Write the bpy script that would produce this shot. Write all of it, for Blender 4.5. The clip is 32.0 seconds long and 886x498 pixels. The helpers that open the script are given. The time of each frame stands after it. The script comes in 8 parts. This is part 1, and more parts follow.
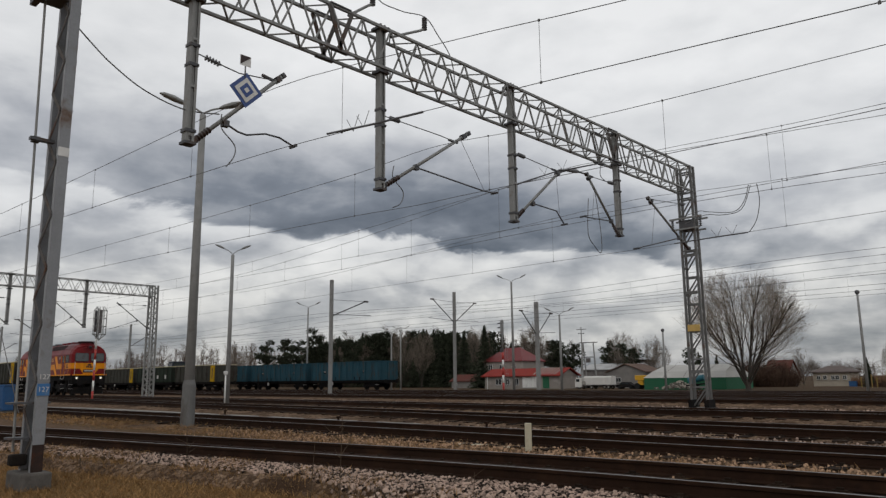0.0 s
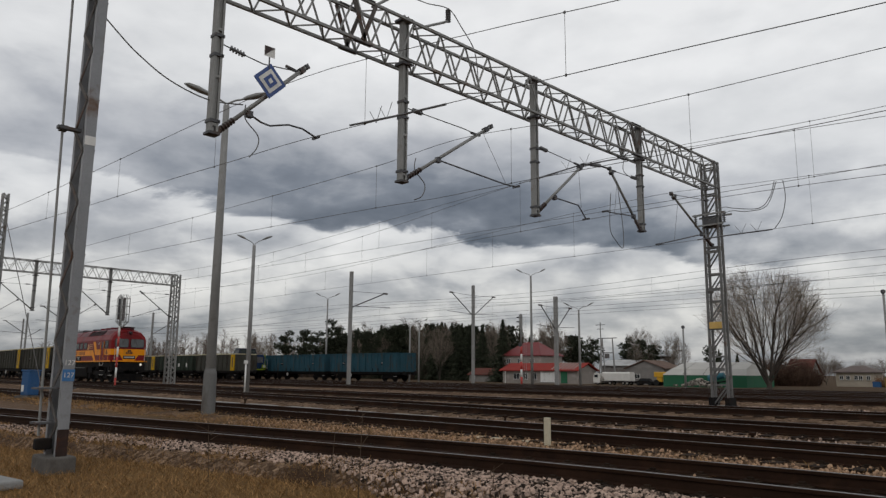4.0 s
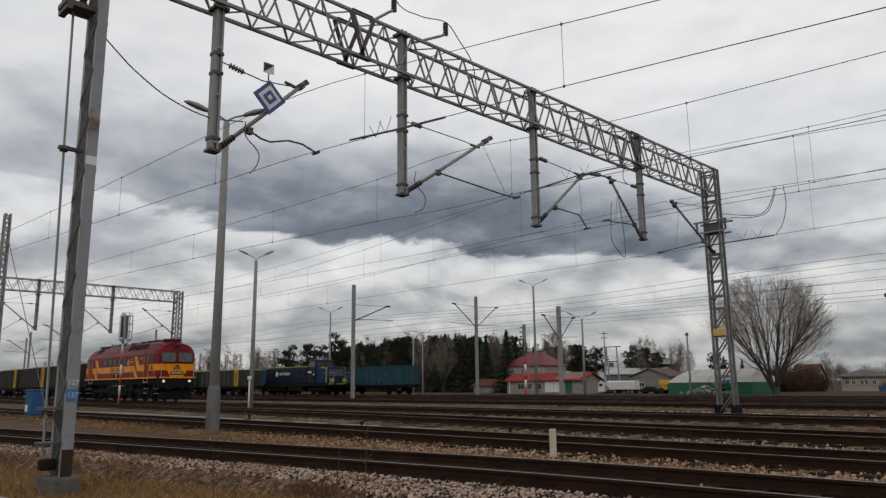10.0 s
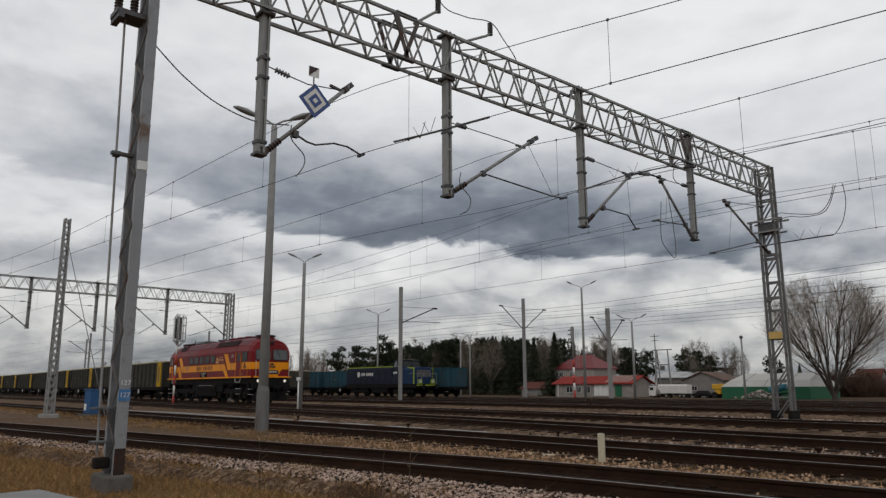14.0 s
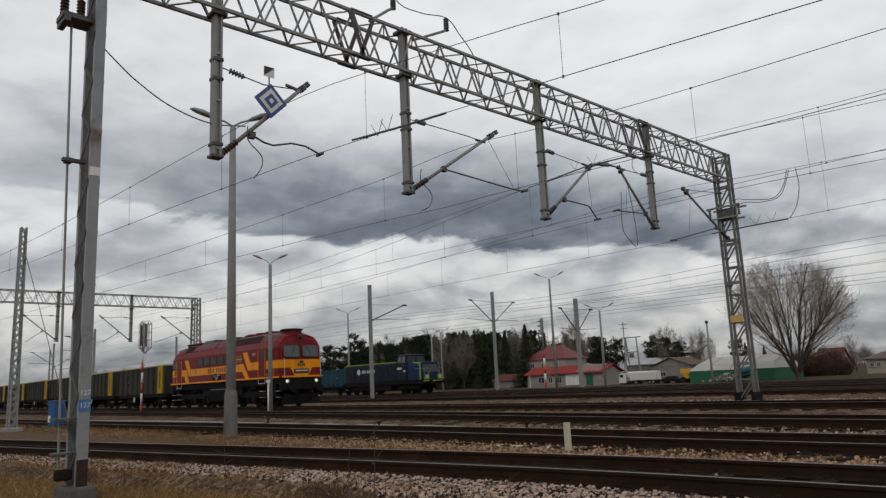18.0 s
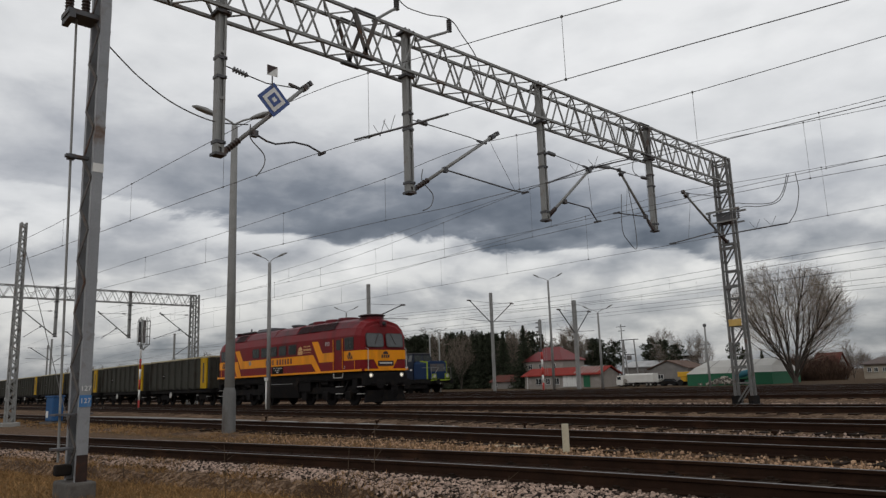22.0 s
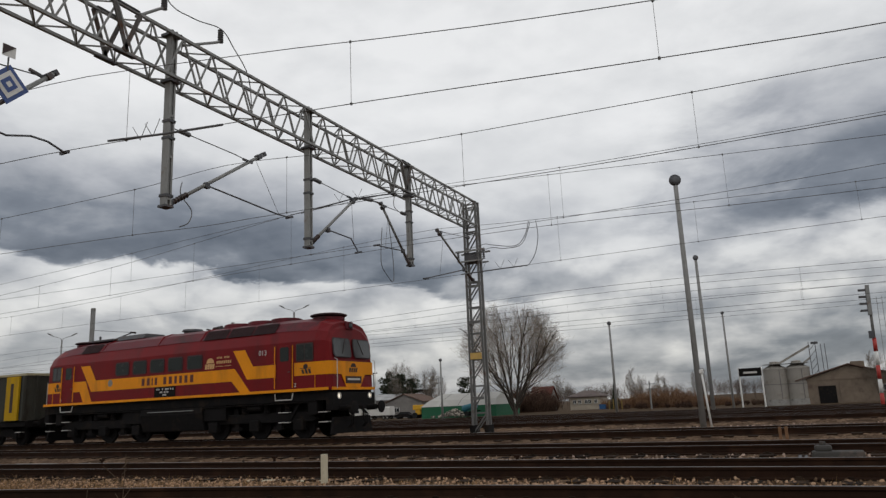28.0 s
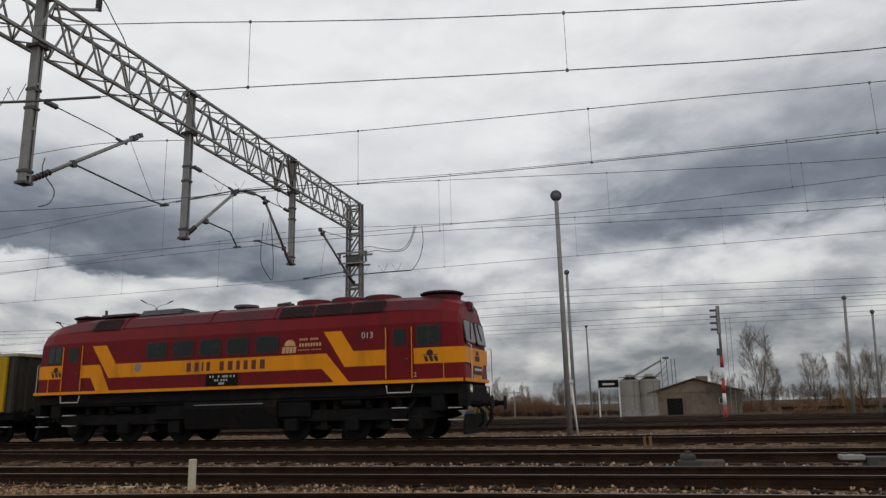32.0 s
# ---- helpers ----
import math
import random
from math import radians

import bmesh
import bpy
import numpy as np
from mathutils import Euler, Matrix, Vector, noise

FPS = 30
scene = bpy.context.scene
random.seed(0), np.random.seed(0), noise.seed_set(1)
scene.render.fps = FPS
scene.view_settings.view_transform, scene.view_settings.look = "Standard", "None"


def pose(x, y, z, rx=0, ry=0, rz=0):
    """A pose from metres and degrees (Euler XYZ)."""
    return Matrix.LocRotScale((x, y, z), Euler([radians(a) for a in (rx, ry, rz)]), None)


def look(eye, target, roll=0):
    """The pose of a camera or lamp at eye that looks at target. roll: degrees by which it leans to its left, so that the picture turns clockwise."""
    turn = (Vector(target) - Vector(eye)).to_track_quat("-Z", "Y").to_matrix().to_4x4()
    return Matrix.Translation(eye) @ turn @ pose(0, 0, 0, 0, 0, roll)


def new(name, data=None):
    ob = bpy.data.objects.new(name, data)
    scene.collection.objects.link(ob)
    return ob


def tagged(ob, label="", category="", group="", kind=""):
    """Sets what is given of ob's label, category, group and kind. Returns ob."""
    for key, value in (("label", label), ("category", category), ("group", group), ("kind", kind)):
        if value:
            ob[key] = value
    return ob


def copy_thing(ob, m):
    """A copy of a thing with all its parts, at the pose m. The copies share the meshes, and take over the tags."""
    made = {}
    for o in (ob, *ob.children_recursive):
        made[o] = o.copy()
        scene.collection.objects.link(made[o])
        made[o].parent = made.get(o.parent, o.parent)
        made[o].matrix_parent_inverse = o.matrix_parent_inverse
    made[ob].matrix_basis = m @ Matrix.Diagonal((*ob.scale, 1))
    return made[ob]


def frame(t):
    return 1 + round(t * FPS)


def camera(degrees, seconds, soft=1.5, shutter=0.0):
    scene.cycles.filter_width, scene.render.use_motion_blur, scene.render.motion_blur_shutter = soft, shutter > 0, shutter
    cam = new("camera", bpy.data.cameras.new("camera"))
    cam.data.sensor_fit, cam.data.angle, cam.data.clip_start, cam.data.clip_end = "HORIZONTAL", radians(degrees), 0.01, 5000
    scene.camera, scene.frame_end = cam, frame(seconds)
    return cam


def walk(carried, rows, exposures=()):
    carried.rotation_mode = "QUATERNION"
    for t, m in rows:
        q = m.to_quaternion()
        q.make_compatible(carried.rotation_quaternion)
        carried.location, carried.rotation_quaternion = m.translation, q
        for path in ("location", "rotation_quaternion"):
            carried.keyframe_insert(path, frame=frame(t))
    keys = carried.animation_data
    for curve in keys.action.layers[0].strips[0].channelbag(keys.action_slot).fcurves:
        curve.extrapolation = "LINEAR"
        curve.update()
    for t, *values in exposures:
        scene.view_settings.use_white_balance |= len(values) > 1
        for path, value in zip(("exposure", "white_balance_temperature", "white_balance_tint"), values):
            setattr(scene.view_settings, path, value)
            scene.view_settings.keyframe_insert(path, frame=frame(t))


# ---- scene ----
cam = camera(63.13, 32.0, soft=1.35)
# seconds, place, and turn in degrees
PATH = [
    (0, 0.116, -0.038, 1.106, 100.26, 0.62, 43.75),
    (0.5, 0.120, -0.060, 1.112, 100.61, 0.36, 43.58),
    (1, 0.117, -0.045, 1.113, 100.38, 0.62, 43.57),
    (1.5, 0.110, -0.054, 1.110, 100.37, 0.83, 43.87),
    (2, 0.105, -0.054, 1.108, 99.31, 0.78, 44.06),
    (2.5, 0.127, -0.071, 1.111, 98.97, 0.90, 44.86),
    (3, 0.093, -0.046, 1.119, 99.33, 0.40, 44.44),
    (3.5, 0.069, -0.043, 1.104, 99.65, -0.60, 45.19),
    (5.5, 0.107, -0.041, 1.112, 100.04, 1.07, 44.62),
    (6, 0.113, -0.054, 1.127, 99.93, 1.35, 44.58),
    (6.5, 0.124, -0.060, 1.108, 100.06, 0.96, 44.79),
    (7, 0.107, -0.061, 1.120, 100.47, 1.21, 44.99),
    (7.5, 0.104, -0.062, 1.124, 100.51, 0.71, 45.51),
    (8, 0.094, -0.026, 1.120, 100.36, 1.09, 45.23),
    (8.5, 0.094, -0.048, 1.133, 100.47, 0.81, 45.31),
    (9, 0.095, -0.058, 1.128, 100.25, 0.91, 45.63),
    (9.5, 0.100, -0.060, 1.115, 99.94, 0.57, 44.77),
    (10, 0.083, -0.050, 1.123, 100.63, 0.62, 45.46),
    (10.5, 0.115, -0.054, 1.123, 99.80, 1.85, 45.33),
    (11, 0.090, -0.050, 1.120, 100.29, 1.85, 45.47),
    (11.5, 0.097, -0.045, 1.117, 100.02, 1.14, 46.70),
    (12, 0.094, -0.041, 1.122, 99.27, 0.83, 48.91),
    (12.5, 0.114, -0.044, 1.126, 100.07, 1.55, 48.51),
    (13, 0.076, -0.013, 1.130, 99.64, 1.50, 48.82),
    (13.5, 0.019, 0.022, 1.127, 100.50, 0.27, 49.03),
    (15.5, 0.150, 0.113, 1.147, 101.26, 0.51, 49.65),
    (16, 0.180, 0.097, 1.137, 101.35, 0.45, 49.11),
    (16.5, 0.183, 0.099, 1.138, 101.00, 0.67, 47.88),
    (17, 0.173, 0.105, 1.122, 100.09, 1.40, 47.50),
    (17.5, 0.176, 0.115, 1.127, 100.66, 2.96, 47.84),
    (18, 0.152, 0.124, 1.127, 100.44, 2.59, 47.10),
    (18.5, 0.152, 0.126, 1.136, 101.36, 2.40, 46.62),
    (19, 0.171, 0.115, 1.130, 101.53, 2.10, 46.63),
    (19.5, 0.179, 0.123, 1.126, 101.48, 1.68, 45.97),
    (20, 0.195, 0.102, 1.128, 101.04, 1.80, 45.97),
    (20.5, 0.180, 0.109, 1.129, 100.44, 2.33, 45.42),
    (21, 0.171, 0.118, 1.128, 100.97, 2.42, 46.20),
    (21.5, 0.170, 0.094, 1.138, 101.94, 1.84, 47.06),
    (22, 0.163, 0.066, 1.126, 100.44, 1.92, 46.89),
    (22.5, 0.147, 0.064, 1.116, 99.91, 1.47, 45.16),
    (23, 0.166, -0.013, 1.123, 99.51, -0.43, 42.32),
    (23.5, 0.121, 0.032, 1.102, 99.55, 1.58, 42.02),
    (24, 0.113, 0.002, 1.089, 99.50, 0.96, 39.80),
    (24.5, 0.054, -0.009, 1.097, 100.04, 0.41, 38.06),
    (26.5, -0.008, -0.089, 1.074, 100.91, 3.05, 35.78),
    (27, -0.076, -0.057, 1.068, 100.39, 1.98, 32.23),
    (27.5, -0.210, 0.006, 1.060, 101.29, 1.84, 28.44),
    (28, -0.338, -0.024, 1.044, 102.29, 2.46, 26.58),
    (28.5, -0.418, -0.085, 1.046, 100.25, 0.85, 25.17),
    (29, -0.476, -0.094, 1.060, 100.50, 1.26, 26.83),
    (29.5, -0.456, -0.158, 1.062, 100.53, 0.07, 28.36),
    (29.8, -0.478, -0.099, 1.044, 97.95, 0.86, 27.05),
    (30, -0.532, -0.082, 1.058, 99.82, 0.16, 25.45),
    (30.5, -0.543, -0.033, 1.064, 101.67, 1.08, 24.92),
    (31, -0.576, 0.060, 1.079, 103.45, -0.09, 19.70),
    (31.5, -0.642, 0.099, 1.070, 103.52, -0.44, 17.68),
    (32, -0.728, 0.134, 1.047, 102.37, 1.33, 16.23),
]
walk(cam, [(t, pose(x, y, z, rx, ry, rz)) for t, x, y, z, rx, ry, rz in PATH])

# ---- sky and light ----
SUN_EL, SUN_AZ = radians(42), radians(150)
world = bpy.data.worlds.new("overcast_sky")
scene.world = world
world.use_nodes = True


def sky_nodes():
    nt = world.node_tree
    nt.nodes.clear()
    N, L = nt.nodes.new, nt.links.new

    def math_(op, a, b=None, c=None):
        n = N("ShaderNodeMath")
        n.operation = op
        for i, v in enumerate((a, b, c)):
            if v is None:
                continue
            if isinstance(v, (int, float)):
                n.inputs[i].default_value = v
            else:
                L(v, n.inputs[i])
        return n.outputs[0]

    def ramp(v, a, b, lo=0.0, hi=1.0, kind="SMOOTHSTEP"):
        n = N("ShaderNodeMapRange")
        n.interpolation_type = kind
        for i, q in enumerate((v, a, b, lo, hi)):
            if isinstance(q, (int, float)):
                n.inputs[i].default_value = q
            else:
                L(q, n.inputs[i])
        return n.outputs[0]

    def noise_(vec, scale, detail, rough=0.55, dist=0.0):
        n = N("ShaderNodeTexNoise")
        n.inputs["Scale"].default_value, n.inputs["Detail"].default_value = scale, detail
        n.inputs["Roughness"].default_value, n.inputs["Distortion"].default_value = rough, dist
        L(vec, n.inputs["Vector"])
        return n.outputs["Fac"]

    tc = N("ShaderNodeTexCoord").outputs["Generated"]
    sep = N("ShaderNodeSeparateXYZ")
    L(tc, sep.inputs[0])
    dx, dy, dz = sep.outputs
    el = math_("MULTIPLY", math_("ARCSINE", dz), 57.2958)
    az = math_("MULTIPLY", math_("ARCTAN2", math_("MULTIPLY", dx, -1.0), dy), 57.2958)
    # a flat cloud deck seen from below
    up = math_("ADD", math_("MAXIMUM", dz, 0.0), 0.17)
    deck = N("ShaderNodeCombineXYZ")
    L(math_("DIVIDE", dx, up), deck.inputs[0])
    L(math_("DIVIDE", dy, up), deck.inputs[1])
    big = noise_(deck.outputs[0], 0.95, 7.0, 0.56, 0.3)
    fine = noise_(deck.outputs[0], 2.3, 6.0, 0.6, 0.5)
    # streaks in degrees, for the edges of the cloud banks
    ang = N("ShaderNodeCombineXYZ")
    L(math_("MULTIPLY", az, 0.055), ang.inputs[0])
    L(math_("MULTIPLY", el, 0.125), ang.inputs[1])
    edge = noise_(ang.outputs[0], 1.6, 8.0, 0.6, 0.35)
    edge0 = math_("SUBTRACT", edge, 0.5)
    wel = math_("ADD", el, math_("MULTIPLY", edge0, 7.0))
    waz = math_("ADD", az, math_("MULTIPLY", edge0, 22.0))

    def bank(a0, e0, sa, up_soft, low_soft, slope, thin):
        """A dark cloud bank: its base is sharper than its top."""
        mid = math_("ADD", math_("MULTIPLY", math_("SUBTRACT", waz, a0), slope), e0)
        d = math_("SUBTRACT", wel, mid)
        top = ramp(math_("MULTIPLY", d, ramp(waz, a0 - 32, a0 - 4, thin, 1.0)), 0.0, up_soft, 1.0, 0.0)
        low = ramp(d, -low_soft[0], -low_soft[1], 0.0, 1.0)
        side = ramp(math_("ABSOLUTE", math_("SUBTRACT", waz, a0)), sa * 0.45, sa, 1.0, 0.0)
        return math_("MULTIPLY", math_("MULTIPLY", top, low), side)

    rise = math_("ADD", ramp(az, 56.0, 76.0, 0.0, 2.6), ramp(az, 40.0, 18.0, 0.0, -1.1))
    wel = math_("SUBTRACT", wel, rise)
    dark = math_("MULTIPLY", bank(51.0, 12.45, 42.0, 11.0, (1.8, 1.2), 0.055, 2.6), ramp(az, 56.0, 74.0, 0.50, 0.26))
    dark2 = math_("MULTIPLY", bank(-15.0, 17.3, 27.0, 17.0, (4.5, 0.8), -0.12, 1.0), 0.48)
    dark3 = math_("MULTIPLY", bank(-16.0, 5.0, 30.0, 6.0, (5.0, 1.0), 0.0, 1.0), 0.18)
    # heaps of low cloud, pale on top and grey underneath
    heap_at = N("ShaderNodeCombineXYZ")
    L(math_("MULTIPLY", az, 0.105), heap_at.inputs[0])
    L(math_("MULTIPLY", el, 0.21), heap_at.inputs[1])
    heap_up = N("ShaderNodeVectorMath")
    heap_up.operation = "ADD"
    heap_up.inputs[1].default_value = (0.05, 0.22, 0.0)
    L(heap_at.outputs[0], heap_up.inputs[0])
    heap0, heap1 = noise_(heap_at.outputs[0], 1.3, 5.0, 0.5, 0.15), noise_(heap_up.outputs[0], 1.3, 5.0, 0.5, 0.15)
    relief = math_("SUBTRACT", heap0, heap1)
    body = ramp(heap0, 0.40, 0.62, -0.5, 0.5)
    lum = math_("ADD", ramp(el, 0.0, 9.0, 0.44, 0.66), ramp(el, 12.0, 24.0, 0.0, 0.285))
    lum = math_("ADD", lum, math_("MULTIPLY", math_("SUBTRACT", big, 0.5), 0.62))
    lum = math_("ADD", lum, math_("MULTIPLY", math_("SUBTRACT", fine, 0.5), 0.26))
    lum = math_("SUBTRACT", lum, ramp(el, 30.0, 65.0, 0.0, 0.40))
    lum = math_("SUBTRACT", lum, math_("MULTIPLY", ramp(az, 42.0, 72.0, 0.0, 0.15), ramp(el, 14.0, 22.0)))
    lum = math_("ADD", lum, math_("MULTIPLY", relief, ramp(el, 10.0, 18.0, 0.62, 0.30)))
    lum = math_("ADD", lum, math_("MULTIPLY", body, ramp(el, 10.0, 15.0, 0.17, 0.04)))
    lum = math_("ADD", lum, math_("MULTIPLY", edge0, ramp(el, 3.0, 13.0, 0.30, 0.15)))
    lum = math_("SUBTRACT", lum, math_("MAXIMUM", math_("MAXIMUM", dark, dark2), dark3))

    nish = N("ShaderNodeTexSky")
    nish.sky_type, nish.sun_disc = "NISHITA", False
    nish.sun_elevation, nish.sun_rotation = SUN_EL, SUN_AZ
    blue = N("ShaderNodeVectorMath")
    blue.operation = "SCALE"
    blue.inputs["Scale"].default_value = 0.10
    L(nish.outputs[0], blue.inputs[0])
    tone = N("ShaderNodeValToRGB")
    el_ = tone.color_ramp.elements
    el_[0].position, el_[0].color = 0.0, (0.096, 0.111, 0.138, 1)
    el_[1].position, el_[1].color = 1.0, (0.86, 0.865, 0.87, 1)
    for p, c in ((0.25, (0.205, 0.226, 0.262)), (0.5, (0.445, 0.46, 0.492)), (0.75, (0.70, 0.71, 0.722))):
        e = el_.new(p)
        e.color = (*c, 1)
    L(lum, tone.inputs[0])
    mix = N("ShaderNodeMix")
    mix.data_type = "RGBA"
    mix.inputs["Factor"].default_value = 0.94
    L(blue.outputs[0], mix.inputs["A"])
    warm = N("ShaderNodeMix")
    warm.data_type, warm.blend_type = "RGBA", "MULTIPLY"
    L(ramp(el, 3.0, 15.0, 1.0, 0.0), warm.inputs["Factor"])
    L(tone.outputs[0], warm.inputs["A"])
    warm.inputs["B"].default_value = (1.0, 0.975, 0.925, 1)
    L(warm.outputs["Result"], mix.inputs["B"])
    bg = N("ShaderNodeBackground")
    bg.inputs["Strength"].default_value = 1.0
    L(mix.outputs["Result"], bg.inputs["Color"])
    out = N("ShaderNodeOutputWorld")
    L(bg.outputs[0], out.inputs["Surface"])


sky_nodes()
sun = new("sun", bpy.data.lights.new("sun", "SUN"))
sun.data.energy, sun.data.angle, sun.data.color = 0.3, radians(25), (1.0, 0.97, 0.93)
sun.matrix_world = look((0, 0, 60), (60 * math.sin(SUN_AZ) * -1, 60 * math.cos(SUN_AZ) * -1, 0))
scene.view_settings.exposure = 0.0


# ---- materials ----
def mat(name, base, rough=0.7, metal=0.0, var=0.25, scale=6.0, fine=60.0, bump=0.15, stain=None, stain_amt=0.0, stain_scale=1.5, rand=0.0, island=0.0, spec=0.5, stretch=(1, 1, 1)):
    """A surface with colour change at two scales, stains and fine relief, at real size."""
    spec = min(spec, 0.12) if rough > 0.7 else spec
    m = bpy.data.materials.new(name)
    m.use_nodes = True
    nt = m.node_tree
    N, L = nt.nodes.new, nt.links.new
    bsdf = nt.nodes["Principled BSDF"]
    tc = N("ShaderNodeTexCoord")
    mp = N("ShaderNodeMapping")
    mp.inputs["Scale"].default_value = stretch
    L(tc.outputs["Object"], mp.inputs[0])

    def noise_(s, d):
        n = N("ShaderNodeTexNoise")
        n.inputs["Scale"].default_value, n.inputs["Detail"].default_value = s, d
        n.inputs["Roughness"].default_value = 0.62
        L(mp.outputs[0], n.inputs["Vector"])
        return n.outputs["Fac"]

    a, b = noise_(scale, 4.0), noise_(fine, 3.0)

    def hsv(col, fac, amount):
        r = N("ShaderNodeMapRange")
        r.inputs[1].default_value, r.inputs[2].default_value = 0.25, 0.75
        r.inputs[3].default_value, r.inputs[4].default_value = 1 - amount, 1 + amount
        L(fac, r.inputs[0])
        h = N("ShaderNodeHueSaturation")
        L(r.outputs[0], h.inputs["Value"])
        if isinstance(col, tuple):
            h.inputs["Color"].default_value = (*col, 1)
        else:
            L(col, h.inputs["Color"])
        return h.outputs[0]

    c = hsv(hsv(base, a, var), b, var * 0.6)
    if rand:
        c = hsv(c, N("ShaderNodeObjectInfo").outputs["Random"], rand)
    if island:
        c = hsv(c, N("ShaderNodeNewGeometry").outputs["Random Per Island"], island)
    if stain:
        s = noise_(stain_scale, 6.0)
        r = N("ShaderNodeMapRange")
        r.inputs[1].default_value, r.inputs[2].default_value = 0.62 - 0.3 * stain_amt, 0.78 - 0.3 * stain_amt
        L(s, r.inputs[0])
        mx = N("ShaderNodeMix")
        mx.data_type = "RGBA"
        L(r.outputs[0], mx.inputs["Factor"])
        L(c, mx.inputs["A"])
        mx.inputs["B"].default_value = (*stain, 1)
        c = mx.outputs["Result"]
    L(c, bsdf.inputs["Base Color"])
    rr = N("ShaderNodeMapRange")
    rr.inputs[3].default_value, rr.inputs[4].default_value = max(rough - 0.12, 0.03), min(rough + 0.12, 1)
    L(a, rr.inputs[0])
    L(rr.outputs[0], bsdf.inputs["Roughness"])
    bsdf.inputs["Metallic"].default_value = metal
    bsdf.inputs["Specular IOR Level"].default_value = spec
    if bump:
        bp = N("ShaderNodeBump")
        bp.inputs["Strength"].default_value, bp.inputs["Distance"].default_value = bump, 0.01
        L(b, bp.inputs["Height"])
        L(bp.outputs[0], bsdf.inputs["Normal"])
    return m


GALV = mat("galvanised_steel", (0.245, 0.245, 0.235), 0.6, 0.1, 0.18, 3, 40, 0.1, (0.16, 0.10, 0.07), 0.12, 2.5)
# darker copy of GALV: the far mast's darkness against the sky, put into colour
DARKGALV = mat("darkened_galvanised_steel", (0.15, 0.148, 0.142), 0.7, 0.1, 0.2, 3, 40, 0.1, (0.11, 0.07, 0.05), 0.2, 2.5)
MAST = mat("painted_mast_steel", (0.25, 0.255, 0.265), 0.55, 0.2, 0.15, 2, 40, 0.08, (0.12, 0.07, 0.045), 0.22, 1.6)
DARKSTEEL = mat("dark_weathered_steel", (0.09, 0.09, 0.095), 0.6, 0.4, 0.25, 4, 50, 0.12, (0.10, 0.055, 0.035), 0.3, 3)
RUST = mat("rusty_rail_steel", (0.027, 0.0135, 0.008), 0.85, 0.1, 0.3, 3, 45, 0.25, (0.05, 0.024, 0.013), 0.25, 1.2)
POLISH = mat("polished_rail_head", (0.22, 0.21, 0.205), 0.5, 0.7, 0.15, 2, 30, 0.04, (0.12, 0.09, 0.07), 0.25, 0.9)
# shade inside the near mast is put into this dark tone; stain is rust
LACING = mat("shade_darkened_rusty_lacing", (0.115, 0.105, 0.098), 0.75, 0.1, 0.3, 4, 50, 0.15, (0.10, 0.05, 0.03), 0.35, 3)
CONCRETE = mat("weathered_concrete", (0.30, 0.29, 0.27), 0.9, 0, 0.2, 2.5, 55, 0.3, (0.16, 0.15, 0.14), 0.3, 1.2)
BANDRUST = mat("rust_brown_base_paint", (0.040, 0.026, 0.022), 0.8, 0, 0.3, 8, 60, 0.2, (0.07, 0.03, 0.018), 0.3, 5)
# darker concrete tone for the mast foot and the cabinet slab
FOOT = mat("dark_concrete", (0.115, 0.105, 0.095), 0.9, 0, 0.25, 3, 50, 0.35, (0.06, 0.05, 0.04), 0.3, 2)
SLEEVE = mat("stained_pole_sleeve", (0.165, 0.163, 0.157), 0.9, 0, 0.2, 2, 50, 0.25, (0.09, 0.075, 0.065), 0.35, 1.2, stretch=(1, 1, 0.3))
CONCRETE_POLE = mat("concrete_pole", (0.255, 0.252, 0.242), 0.9, 0, 0.15, 2, 50, 0.25, (0.14, 0.12, 0.10), 0.25, 0.8)
SLEEPER = mat("oily_timber_sleeper", (0.026, 0.0165, 0.0105), 0.9, 0, 0.35, 3, 40, 0.4, (0.05, 0.033, 0.021), 0.2, 2, rand=0.35, stretch=(3, 0.6, 3))
PALESTONE = mat("pale_ballast_stone", (0.26, 0.19, 0.15), 0.9, 0, 0.15, 9, 60, 0.2, island=0.9)
RUSTROOF = mat("rusty_sheet_roof", (0.13, 0.085, 0.065), 0.8, 0, 0.2, 0.6, 20, 0.05, (0.08, 0.05, 0.04), 0.3, 0.5)
STONE = mat("ballast_stone", (0.31, 0.20, 0.125), 0.9, 0, 0.15, 9, 60, 0.2, island=0.6)
WIRE = mat("overhead_wire", (0.11, 0.105, 0.10), 0.5, 0.5, 0.1, 2, 20, 0)
PORCELAIN = mat("brown_insulator", (0.055, 0.035, 0.03), 0.3, 0, 0.15, 8, 60, 0.02)
GREYINS = mat("grey_insulator", (0.12, 0.12, 0.125), 0.35, 0, 0.15, 8, 60, 0.02)
WHITE = mat("dirty_white_paint", (0.70, 0.69, 0.66), 0.6, 0, 0.08, 4, 50, 0.06, (0.42, 0.40, 0.37), 0.15, 2)
CREAM = mat("cream_marker_paint", (0.55, 0.49, 0.36), 0.75, 0, 0.12, 6, 60, 0.1, (0.33, 0.28, 0.2), 0.2, 5)
REDPAINT = mat("signal_red_paint", (0.42, 0.04, 0.03), 0.55, 0, 0.12, 4, 50, 0.05)
BLUEPLATE = mat("blue_plate_enamel", (0.04, 0.155, 0.36), 0.5, 0, 0.1, 4, 60, 0.03, (0.12, 0.2, 0.3), 0.15, 9)
NAVYSIGN = mat("navy_sign_paint", (0.035, 0.075, 0.24), 0.45, 0, 0.08, 6, 60, 0.02)
YELLOWPLATE = mat("yellow_plate", (0.58, 0.38, 0.11), 0.5, 0, 0.1, 6, 60, 0.03)
